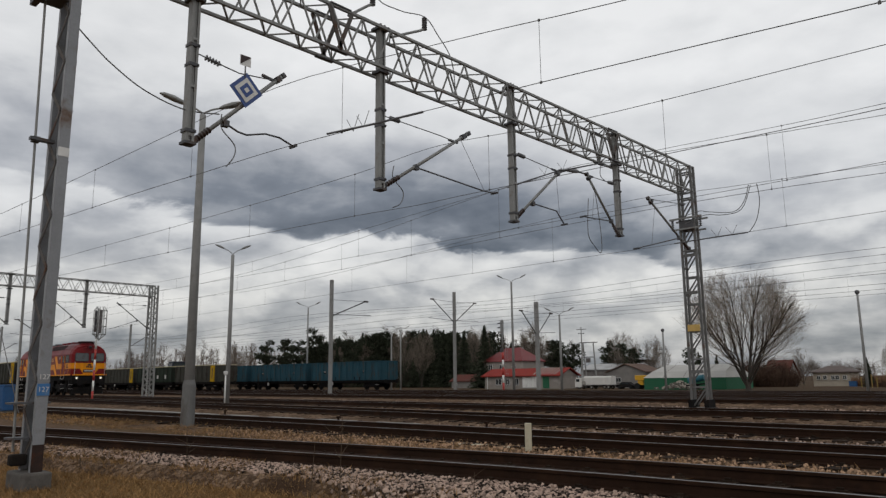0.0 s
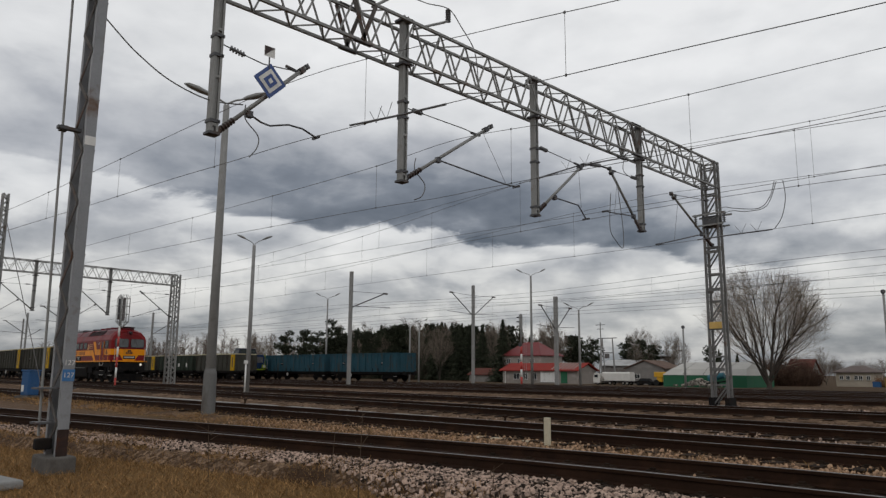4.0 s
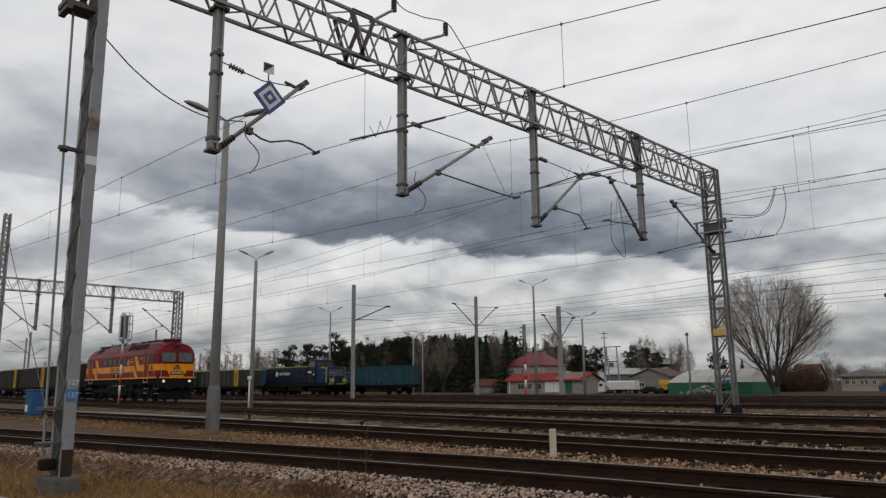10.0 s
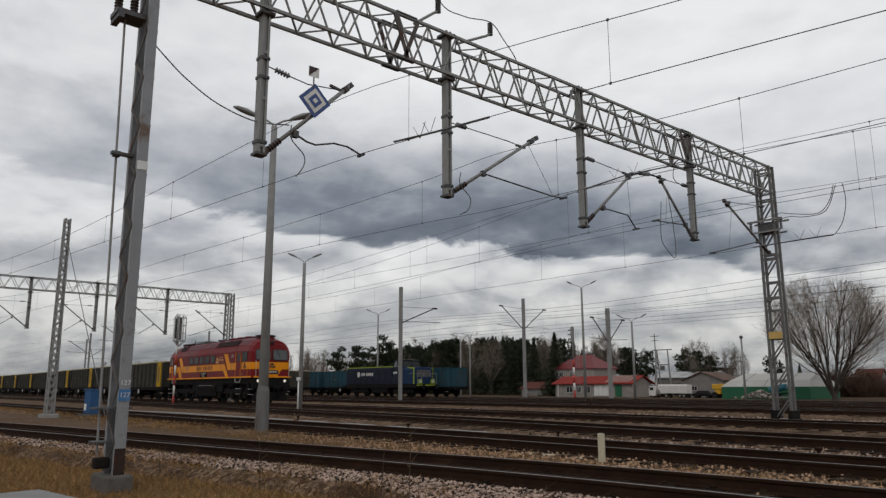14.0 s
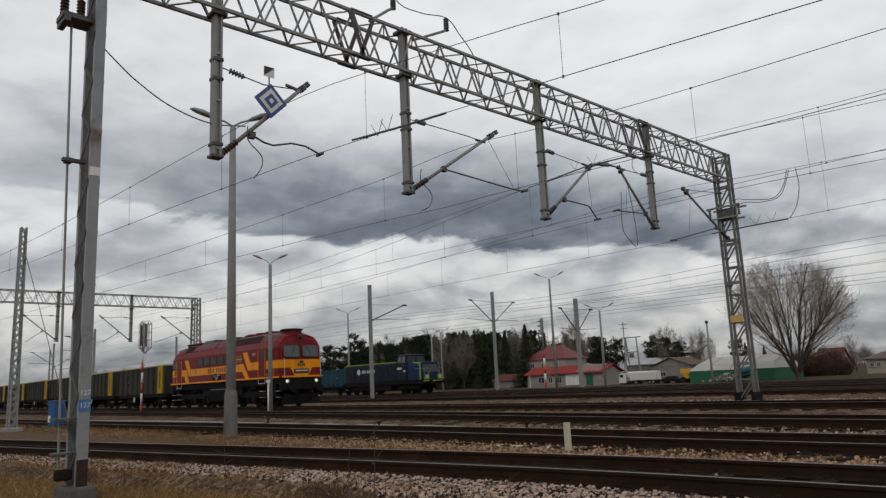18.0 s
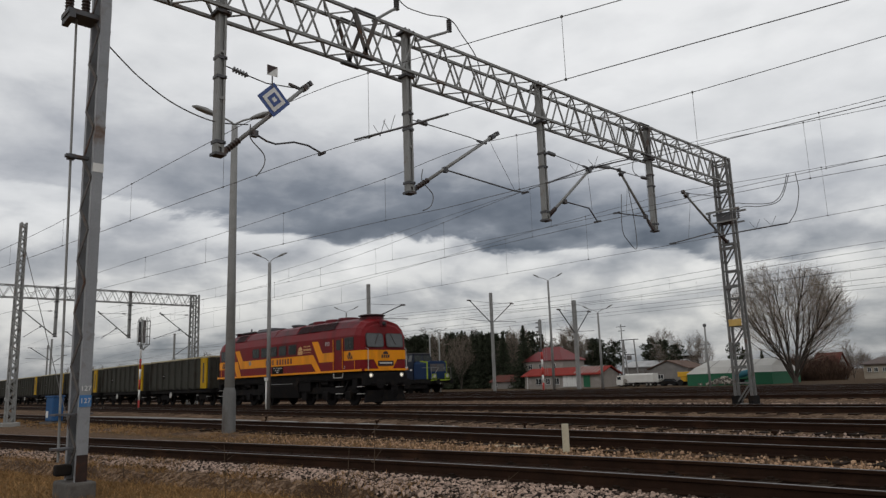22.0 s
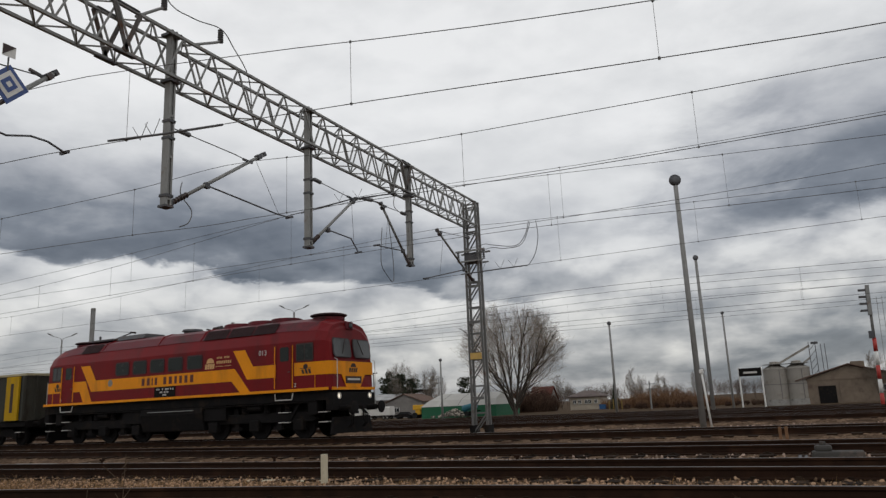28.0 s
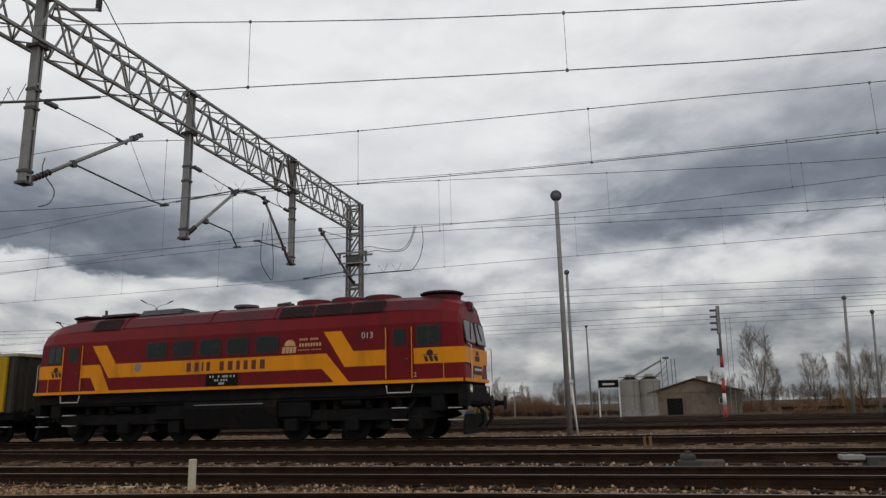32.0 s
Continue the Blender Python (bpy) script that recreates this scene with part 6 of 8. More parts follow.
    part("ventilator", Shape().lathe([(0.36, 0.0), (0.36, 0.10), (0.45, 0.12), (0.42, 0.20), (0.1, 0.24)], (-0.3, 0, 4.50), 18), DARKSTEEL, L)
    part("horn", Shape().tube((1.0, -0.1, 4.64), (1.5, -0.1, 4.64), 0.04, 0.08).tube((1.1, 0.12, 4.62), (1.5, 0.12, 4.62), 0.04, 0.07).box(1.05, 0, 4.56, 0.1, 0.3, 0.12), DARKSTEEL, L)
    part("aerial", Shape().tube((-6.6, 0.2, 4.6), (-6.6, 0.2, 4.95), 0.05), DARKSTEEL, L)
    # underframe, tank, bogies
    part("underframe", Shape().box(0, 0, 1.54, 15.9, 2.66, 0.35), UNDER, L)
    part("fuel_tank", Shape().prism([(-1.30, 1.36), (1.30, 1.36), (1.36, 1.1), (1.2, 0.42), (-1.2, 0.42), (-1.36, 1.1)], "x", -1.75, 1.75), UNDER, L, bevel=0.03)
    part("tank_bar", Shape().box(0.0, -1.37, 1.22, 2.6, 0.03, 0.03), GALV, L)
    for b in (-4.3, 4.3):
        for s in (-1, 1):
            fr = part("bogie_frame", Shape().prism([(b - 2.95, 0.72), (b - 2.6, 0.98), (b + 2.6, 0.98), (b + 2.95, 0.72), (b + 2.7, 0.62), (b - 2.7, 0.62)], "y", s * 1.02 - 0.08, s * 1.02 + 0.08), UNDER, L, bevel=0.02)
            for x in (b - 2.1, b, b + 2.1):
                part("axle_box", Shape().box(x, s * 1.08, 0.52, 0.46, 0.24, 0.42), UNDER, fr, bevel=0.04)
            for x in (b - 1.55, b - 0.55, b + 0.55, b + 1.55):
                part("spring", Shape().lathe([(0.12, 0), (0.14, 0.06), (0.10, 0.10), (0.14, 0.16), (0.10, 0.20), (0.14, 0.26), (0.12, 0.34)], (x, s * 1.06, 0.98), 10), UNDER, fr)
            part("brake_cylinder", Shape().tube((b - 0.3, s * 1.12, 1.2), (b + 0.35, s * 1.12, 1.2), 0.13, n=12), UNDER, fr)
        for x in (b - 2.1, b, b + 2.1):
            wheelset(L, x, 0.525)
    for s in (-1, 1):
        # equipment between tank and bogies; added black plates stop daylight through the gear
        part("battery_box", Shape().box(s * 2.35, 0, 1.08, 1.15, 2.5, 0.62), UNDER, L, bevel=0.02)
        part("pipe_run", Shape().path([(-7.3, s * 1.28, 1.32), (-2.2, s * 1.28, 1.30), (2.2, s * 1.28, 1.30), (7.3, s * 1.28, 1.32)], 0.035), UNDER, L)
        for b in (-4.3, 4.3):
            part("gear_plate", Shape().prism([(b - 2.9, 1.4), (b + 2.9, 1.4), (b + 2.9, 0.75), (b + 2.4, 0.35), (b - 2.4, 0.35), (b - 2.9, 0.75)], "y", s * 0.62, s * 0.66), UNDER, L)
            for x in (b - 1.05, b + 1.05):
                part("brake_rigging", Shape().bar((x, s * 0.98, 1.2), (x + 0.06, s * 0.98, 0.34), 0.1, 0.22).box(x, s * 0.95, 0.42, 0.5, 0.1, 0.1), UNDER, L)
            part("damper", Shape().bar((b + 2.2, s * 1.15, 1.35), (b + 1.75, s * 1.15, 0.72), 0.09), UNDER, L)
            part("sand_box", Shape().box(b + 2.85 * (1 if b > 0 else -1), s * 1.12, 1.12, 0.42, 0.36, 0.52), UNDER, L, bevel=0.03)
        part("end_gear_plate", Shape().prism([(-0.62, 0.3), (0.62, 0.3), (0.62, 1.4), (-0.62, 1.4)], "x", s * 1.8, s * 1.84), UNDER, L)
    resize(L, 1.022)
    return L


def resize(ob, kx, ky=1.0, kz=1.0):
    """Gives a built vehicle its true length, width and height; wheels keep their shape."""
    for c in ob.children:
        if c.name.startswith("wheelset"):
            c.location.x *= kx
            continue
        for q in (c, *c.children):
            q.data.transform(Matrix.Diagonal((kx, ky, kz, 1)))


def build_wagon(length, z0, z1, body_mat, band_mat, label, group, lettered=True, top_mat=None):
    W = thing("open_wagon", label, "freight wagon", group=group)
    h = length / 2
    hw = 1.42
    part("floor", Shape().box(0, 0, z0 + 0.05, length, hw * 2, 0.1), body_mat, W)
    for s in (-1, 1):
        sd = part("side_wall", Shape().box(0, s * (hw - 0.03), (z0 + z1) / 2, length, 0.06, z1 - z0), body_mat, W)
        n = int(length / 1.12)
        for i in range(n + 1):
            x = -h + 0.06 + i * (length - 0.12) / n
            part("rib", Shape().prism([(x - 0.09, s * hw), (x + 0.09, s * hw), (x + 0.06, s * (hw + 0.13)), (x - 0.06, s * (hw + 0.13))], "z", z0 + 0.02, z1 - 0.08), body_mat, sd)
        part("top_rail", Shape().box(0, s * hw, z1, length + 0.04, 0.15, 0.11), top_mat or body_mat, W, bevel=0.01)
        if band_mat:
            b = part("band_panel", Shape().box(h - 0.85, s * (hw + 0.085), (z0 + z1) / 2 - 0.02, 0.95, 0.11, z1 - z0 - 0.12), band_mat, W, "yellow panel at the wagon end", bevel=0.01)
            if lettered:
                part("lettering_bar", Shape().box(h - 0.85, s * (hw + 0.144), (z0 + z1) / 2, 0.22, 0.006, 1.35), BLACKLETTER, b)
        for x in () if band_mat else (-length * 0.16, length * 0.2):
            dr = part("side_door", Shape().box(x, s * (hw + 0.02), z0 + 0.85, 1.5, 0.05, 1.55), body_mat, W, bevel=0.01)
            part("hinge", Shape().box(x - 0.5, s * (hw + 0.055), z0 + 0.25, 0.1, 0.03, 0.35), UNDER, dr)
            part("hinge", Shape().box(x + 0.5, s * (hw + 0.055), z0 + 0.25, 0.1, 0.03, 0.35), UNDER, dr)
        part("sole_bar", Shape().box(0, s * 1.30, z0 - 0.12, length, 0.12, 0.24), UNDER, W)
    for e in (-1, 1):
        en = part("end_wall", Shape().box(e * (h - 0.03), 0, (z0 + z1) / 2, 0.06, hw * 2, z1 - z0), body_mat, W)
        part("end_rail", Shape().box(e * h, 0, z1, 0.15, hw * 2 + 0.1, 0.11), top_mat or body_mat, W)
        for y in (-0.9, 0, 0.9):
            part("end_post", Shape().box(e * (h + 0.04), y, (z0 + z1) / 2, 0.08, 0.14, z1 - z0 - 0.1), body_mat, en)
        part("head_stock", Shape().box(e * (h - 0.05), 0, z0 - 0.14, 0.14, 2.5, 0.32), UNDER, W)
        buffer_pair(W, e * h, e, z0 - 0.12)
        part("step", Shape().box(e * (h - 0.35), -1.35, 0.62, 0.4, 0.2, 0.03), CHROME, W)
        part("number_panel", Shape().box(e * (h - 2.6), -hw - 0.012, z0 + 1.0, 0.42, 0.02, 0.30), UNDER, W)
        part("lettering_bar", Shape().box(e * (h - 2.6), -hw - 0.024, z0 + 1.05, 0.32, 0.008, 0.05), PALELETTER, W)
        b = e * (h - 1.95)
        for s in (-1, 1):
            f = part("bogie_frame", Shape().prism([(b - 1.2, 0.48), (b - 0.5, 0.78), (b + 0.5, 0.78), (b + 1.2, 0.48), (b + 1.15, 0.36), (b + 0.5, 0.42), (b - 0.5, 0.42), (b - 1.15, 0.36)], "y", s * 1.0 - 0.06, s * 1.0 + 0.06), UNDER, W)
            for x in (b - 0.9, b + 0.9):
                part("axle_box", Shape().box(x, s * 1.05, 0.46, 0.3, 0.2, 0.3), UNDER, f)
        for x in (b - 0.9, b + 0.9):
            wheelset(W, x, 0.46)
    part("centre_sill", Shape().box(0, 0, z0 - 0.2, length, 0.5, 0.35), UNDER, W)
    part("handbrake_wheel", Shape().lathe([(0.17, -0.02), (0.21, -0.02), (0.21, 0.02), (0.17, 0.02)], n=16, m=Matrix.Translation((-h + 4.0, -1.38, 0.74)) @ pose(0, 0, 0, 90, 0, 0)), CHROME, W, "pale handbrake wheel")
    return W


def build_shunter():
    S = thing("shunting_locomotive", "dark navy and blue shunting locomotive with lime-green edging", "locomotive", pose(-84, 53.0, 0))
    part("underframe", Shape().box(0, 0, 1.12, 13.6, 2.7, 0.36), UNDER, S)
    part("long_hood", Shape().prism([(-1.25, 1.3), (1.25, 1.3), (1.25, 2.92), (1.05, 3.14), (-1.05, 3.14), (-1.25, 2.92)], "x", -6.7, 2.7), NAVY, S, "dark navy long hood", bevel=0.03)
    part("hood_rail", Shape().box(-2.0, -1.20, 3.09, 9.3, 0.08, 0.09), LIME, S, "pale lime hood rail")
    for x in (-5.5, -4.3, -3.1, -1.9, -0.7, 0.5, 1.7):
        d = part("hood_door", Shape().box(x, -1.265, 2.05, 1.08, 0.03, 1.4), NAVY, S)
        part("handle", Shape().box(x + 0.4, -1.29, 2.0, 0.04, 0.02, 0.18), DARKSTEEL, d)
    cab = part("cab", Shape().loft([[(2.55, y * 1.34, 1.3), (4.2, y * 1.34, 1.3), (4.2, y * 1.34, 2.95), (4.02, y * 1.15, 3.72), (2.75, y * 1.15, 3.72), (2.55, y * 1.34, 2.95)] for y in (-1, 1)]), NAVY, S, "dark driver's cab with sloping windows", bevel=0.04)
    part("cab_roof", Shape().box(3.4, 0, 3.75, 1.5, 2.45, 0.08), DARKSTEEL, cab, bevel=0.03)
    for s in (-1, 1):
        for x0, x1 in ((2.80, 3.32), (3.42, 3.98)):
            part("cab_window", Shape().loft([[(x0, s * 1.345, 3.0), (x1, s * 1.345, 3.0), (x1 - 0.04, s * 1.20, 3.60), (x0 + 0.05, s * 1.20, 3.60)], [(x0, s * 1.325, 3.0), (x1, s * 1.325, 3.0), (x1 - 0.04, s * 1.18, 3.60), (x0 + 0.05, s * 1.18, 3.60)]]), WINDSCREEN, cab)
        part("cab_front_window", Shape().loft([[(4.20, s * 0.1, 3.02), (4.20, s * 1.15, 3.02), (4.06, s * 1.02, 3.60), (4.06, s * 0.1, 3.60)], [(4.22, s * 0.1, 3.02), (4.22, s * 1.15, 3.02), (4.08, s * 1.02, 3.60), (4.08, s * 0.1, 3.60)]]), ROOMGLASS, cab)
    part("short_hood", Shape().prism([(-1.25, 1.3), (1.25, 1.3), (1.25, 2.75), (1.0, 2.98), (-1.0, 2.98), (-1.25, 2.75)], "x", 4.2, 6.35), CABBLUE, S, "blue short hood", bevel=0.05)
    for s in (-1, 1):
        part("lime_edge", Shape().prism([(6.18, 1.30), (6.38, 1.30), (6.38, 2.92), (5.2, 3.02), (5.2, 2.92), (6.18, 2.80)], "y", s * 1.255, s * 1.275), LIME, S, "lime-green edge stripe")
        part("headlamp", Shape().lathe([(0.02, 0), (0.15, 0), (0.15, 0.05), (0.02, 0.06)], n=14, m=Matrix.Translation((6.86, s * 0.85, 1.55)) @ pose(0, 0, 0, 0, 90, 0)), CHROME, S)
        part("lamp_surround", Shape().box(6.84, s * 0.85, 1.55, 0.05, 0.55, 0.44), LIME, S, "lime lamp surround")
        part("railing", Shape().path([(6.95, s * 1.3, 1.3), (6.95, s * 1.3, 2.35), (5.6, s * 1.36, 2.35)], 0.016), GALV, S)
        part("railing", Shape().tube((6.95, s * 1.3, 1.3), (6.95, s * 0.35, 2.3), 0.02).tube((6.95, s * 1.3, 2.35), (6.95, s * 0.35, 2.35), 0.016), GALV, S)
    part("end_platform", Shape().box(6.62, 0, 1.28, 0.62, 2.7, 0.07), UNDER, S)
    part("end_beam", Shape().box(6.86, 0, 1.22, 0.10, 2.6, 0.20), LIME, S, "lime-green buffer beam")
    part("nose_grille", Shape().box(6.37, 0, 2.35, 0.05, 1.9, 0.7), DARKSTEEL, S)
    part("hood_emblem", Shape().lathe([(0.12, 0), (0.30, 0), (0.30, 0.01), (0.12, 0.01)], n=16, m=Matrix.Translation((-4.15, -1.285, 2.35)) @ pose(0, 0, 0, 90, 0, 0)), PALELETTER, S, "pale ring emblem")
    x = -3.6
    for w in (0.24, 0.22, 0.24, 0, 0.26, 0.26, 0.24, 0.26, 0.28):
        if w:
            part("lettering_bar", Shape().box(x + w / 2, -1.287, 2.35, w * 0.75, 0.012, 0.30), PALELETTER, S)
        x += (w or 0.14) + 0.03
    part("lettering_bar", Shape().box(3.1, -1.37, 2.45, 0.7, 0.012, 0.20), PALELETTER, S)
    part("lettering_bar", Shape().box(3.9, -1.35, 2.2, 0.3, 0.012, 0.16), PALELETTER, S)
    buffer_pair(S, 6.85, 1, 1.05)
    buffer_pair(S, -6.85, -1, 1.05)
    part("exhaust", Shape().tube((-1.5, 0, 3.1), (-1.5, 0, 3.35), 0.16), DARKSTEEL, S)
    part("tank", Shape().box(0, 0, 0.7, 3.0, 2.5, 0.6), UNDER, S, bevel=0.05)
    for b in (-4.2, 4.2):
        for s in (-1, 1):
            part("bogie_frame", Shape().box(b, s * 1.02, 0.62, 3.6, 0.14, 0.34), UNDER, S)
        for x in (b - 1.2, b + 1.2):
            wheelset(S, x, 0.5)
    resize(S, 1.05, 1.08, 1.13)
    return S


# ---- buildings and vehicles beyond the yard ----
GZ = -1.2


def window(parent, x, y, z, w, h):
    fr = part("window", Shape().box(x, y, z, w, 0.10, h), WHITE, parent)
    part("pane", Shape().box(x, y - 0.03, z, w - 0.14, 0.10, h - 0.14), WINDOW, fr)
    part("glazing_bar", Shape().box(x, y - 0.085, z, 0.06, 0.03, h - 0.1), WHITE, fr)
    part("sill", Shape().box(x, y - 0.08, z - h / 2 - 0.05, w + 0.15, 0.22, 0.06), CONCRETE, fr)


def gable_building(name, label, x, y, w, d, eaves, ridge, wall_mat, roof_mat, windows, category="building", along_x=True, overhang=0.5, turn=0, hip=0.0):
    H = thing(name, label, category, pose(x, y, GZ, 0, 0, turn))
    e, r = eaves - GZ, ridge - GZ
    part("wall", Shape().prism([(-w / 2, -d / 2), (w / 2, -d / 2), (w / 2, d / 2), (-w / 2, d / 2)], "z", -0.4, e), wall_mat, H)
    a, b = w / 2 + overhang, d / 2 + overhang
    if along_x:
        k = a - hip
        t = 0.18
        for s in (-1, 1):
            part("roof", Shape().loft([[(-a, s * b, e - 0.1), (a, s * b, e - 0.1), (k, 0, r), (-k, 0, r)], [(-a, s * b, e - 0.1 + t), (a, s * b, e - 0.1 + t), (k, 0, r + t), (-k, 0, r + t)]]), roof_mat, H)
        for s in (-1, 1):
            if hip:
                part("roof_hip", Shape().loft([[(s * a, -b, e - 0.1), (s * a, b, e - 0.1), (s * k, 0, r)], [(s * a, -b, e - 0.1 + t), (s * a, b, e - 0.1 + t), (s * k, 0, r + t)]]), roof_mat, H)
            else:
                part("gable", Shape().prism([(-d / 2, e - 0.05), (d / 2, e - 0.05), (0, r - 0.1)], "x", s * w / 2 - 0.1, s * w / 2 + 0.1), wall_mat, H)
    else:
        t = 0.18
        for s in (-1, 1):
            part("roof", Shape().loft([[(s * a, -b, e - 0.1), (s * a, b, e - 0.1), (0, b, r), (0, -b, r)], [(s * a, -b, e - 0.1 + t), (s * a, b, e - 0.1 + t), (0, b, r + t), (0, -b, r + t)]]), roof_mat, H)
            part("gable", Shape().prism([(-w / 2, e - 0.05), (w / 2, e - 0.05), (0, r - 0.1)], "y", s * d / 2 - 0.1, s * d / 2 + 0.1), wall_mat, H)
    for wx, wz, ww, wh in windows:
        window(H, wx, -d / 2, wz - GZ, ww, wh)
    return H


def build_beyond():
    h = gable_building("house", "two-storey pale house with a red hipped roof", -118.0, 150, 12.6, 9, 5.5, 8.9, PLASTER, ROOFRED, [(x, z, 1.3, 1.3) for x in (-4, -0.4, 3.6) for z in (1.2, 4.1)], "house", hip=4.4, overhang=0.4)
    part("chimney", Shape().box(2, 1, 9.6, 0.9, 0.7, 1.6), PLASTERGREY, h)
    p = gable_building("pavilion", "long low white pavilion with a red sheet roof", -103.9, 138, 21.5, 7, 1.7, 3.3, PLASTER, PAVILION_RED, [(-6.5, 0.4, 1.8, 1.4), (-3.8, 0.4, 1.3, 1.4), (-1.2, 0.4, 1.4, 1.5)], "building", overhang=0.7)
    for x in (1.2, 2.4, 3.6, 4.8):
        part("white_shutter", Shape().box(x, -3.6, 1.5, 1.1, 0.12, 2.4), WHITE, p)
    part("green_door", Shape().box(7.2, -3.6, 1.4, 1.7, 0.12, 2.5), TENTGREEN, p, "green door")
    for i in range(7):
        part("roof_sheet", Shape().loft([[(3.6 + i * 0.95, -4.2, 2.91), (4.0 + i * 0.95, -4.2, 2.91), (4.0 + i * 0.95, -0.1, 4.70), (3.6 + i * 0.95, -0.1, 4.70)], [(3.6 + i * 0.95, -4.2, 2.96), (4.0 + i * 0.95, -4.2, 2.96), (4.0 + i * 0.95, -0.1, 4.75), (3.6 + i * 0.95, -0.1, 4.75)]]), SILO, p, "pale translucent roof sheet")
    part("awning_post", Shape().tube((-9.5, -4.1, -0.3), (-9.5, -4.1, 2.8), 0.08), WHITE, p)
    gable_building("outbuilding", "low grey outbuilding with a dull red roof", -131, 148, 9, 6, 0.6, 2.2, PLASTERGREY, DULLROOF, [(-3, -0.2, 1.2, 0.8)], "building")
    t = thing("tent_hall", "white tent hall with green lower walls", "tent hall", pose(-59.8, 131, GZ) @ Matrix.Diagonal((0.86, 1, 0.94, 1)))
    part("green_wall", Shape().prism([(-9, -6), (9, -6), (9, 6), (-9, 6)], "z", -0.3, 2.3), TENTGREEN, t, "green fabric wall")
    part("white_roof", Shape().loft([[(-9.1, -6.1, 2.3), (9.1, -6.1, 2.3), (9.1, 6.1, 2.3), (-9.1, 6.1, 2.3)], [(-8.0, -4.4, 3.5), (8.4, -4.4, 3.5), (8.4, 4.4, 3.5), (-8.0, 4.4, 3.5)], [(-6.9, -0.4, 4.8), (8.0, -0.4, 4.8), (8.0, 0.4, 4.8), (-6.9, 0.4, 4.8)]]), TENTWHITE, t, "white fabric roof")
    for x in (-4.5, 0, 4.5):
        part("roof_seam", Shape().loft([[(x, -6.12, 2.32), (x, -4.42, 3.53), (x, -0.42, 4.83)], [(x + 0.12, -6.12, 2.32), (x + 0.12, -4.42, 3.53), (x + 0.12, -0.42, 4.83)]], close=False, caps=False), SLATE, t)
    gable_building("workshop", "long workshop with a pale sheet roof", -99.5, 170, 15, 9, 3.2, 4.6, PLASTERGREY, PALEROOF, [(-4, 0.8, 2, 1), (3, 0.8, 2, 1)], "workshop", along_x=True)
    up = thing("flat_roof_block", "dark flat-roofed block behind the workshop", "building", pose(-101.5, 181, GZ))
    part("wall", Shape().box(0, 0, 3.2, 11, 7, 6.6), PLASTERGREY, up)
    part("roof", Shape().box(0, 0, 6.75, 12, 8, 0.5), UNDER, up)
    part("vent", Shape().box(-1.5, 0, 7.4, 0.9, 0.9, 0.9), SLATE, up)
    gable_building("garage", "brown-grey garage with a pale gable", -83.2, 150, 9.2, 8, 2.3, 4.0, PLASTERGREY, RUSTROOF, [(-2, 0.6, 1.4, 1.0)], "garage", along_x=False)
    gable_building("bungalow", "cream bungalow with a brown-grey hipped roof", -46.0, 166, 6.9, 6.5, 1.75, 2.9, CREAMWALL, BROWNROOF, [(x, 0.65, 0.75, 0.85) for x in (-2.4, -1.2, 0.3, 1.1, 2.5)], "house", hip=2.6)
    gable_building("red_cottage", "small cottage with a faded red roof behind shrubs", -57.4, 168, 4.6, 6, 1.6, 4.4, PLASTERGREY, DULLROOF, [(-2, 0.5, 1.0, 1.2)], "house", overhang=0.4)
    s = gable_building("shed", "tan rendered shed with a rusty gabled roof", 5.7, 141, 15.0, 9, 2.6, 4.9, TANWALL, RUSTROOF, [(4.5, 1.0, 1.2, 1.0)], "shed", along_x=False, overhang=0.6)
    # the unlit inside of the doorway is a black panel on the wall
    part("doorway", Shape().box(-3.5, -4.55, 1.3, 2.6, 0.12, 3.0), UNDER, s, "black panel standing for the dark inside an open doorway")
    part("pilaster", Shape().box(-1.4, -4.6, 1.6, 0.5, 0.3, 3.6), TANWALL, s)
    part("roof_stack", Shape().box(1.6, 0, 6.2, 2.0, 1.6, 0.9), TANWALL, s)
    for x in (-5.3, -1.9):
        k = thing("silo", "pale round metal silo on a concrete ring", "silo", pose(x, 138, GZ), group="silos")
        part("ring_base", Shape().lathe([(2.0, -0.4), (2.0, 0.9), (1.7, 0.95)], n=24), CONCRETE, k)
        part("shell", Shape().lathe([(1.95, 0.9), (1.95, 3.0), (1.98, 3.0), (1.98, 3.1), (1.95, 3.1), (1.95, 5.9)], n=28), SILO, k, smooth=False)
        part("roof", Shape().lathe([(2.02, 5.9), (2.0, 6.05), (0.8, 6.7), (0.75, 7.2), (0.2, 7.3)], n=24), SILO, k)
        for z in (3.4,):
            part("hoop", Shape().lathe([(1.94, z - 0.05), (2.0, z - 0.04), (2.0, z + 0.04), (1.94, z + 0.05)], n=24), SLATE, k)
        for a in (0.35,):
            part("seam", Shape().box(1.97 * math.sin(a), -1.97 * math.cos(a), 3.4, 0.1, 0.06, 4.9), SLATE, k)
        part("railing", Shape().lathe([(1.98, 6.75), (2.0, 6.78), (1.98, 6.82)], n=20), GALV, k)
    c = thing("elevator_tower", "slim steel grain elevator tower with sloping chute", "elevator", pose(0.9, 138, GZ))
    for i in (-0.5, 0.5):
        for j in (-0.4, 0.4):
            part("leg", Shape().box(i, j, 5.0, 0.1, 0.1, 10.4), DARKSTEEL, c)
    br = Shape()
    for i in range(9):
        br.bar((-0.5, -0.4, i * 1.1), (0.5, -0.4, i * 1.1 + 1.1), 0.07)
    part("bracing", br, DARKSTEEL, c)
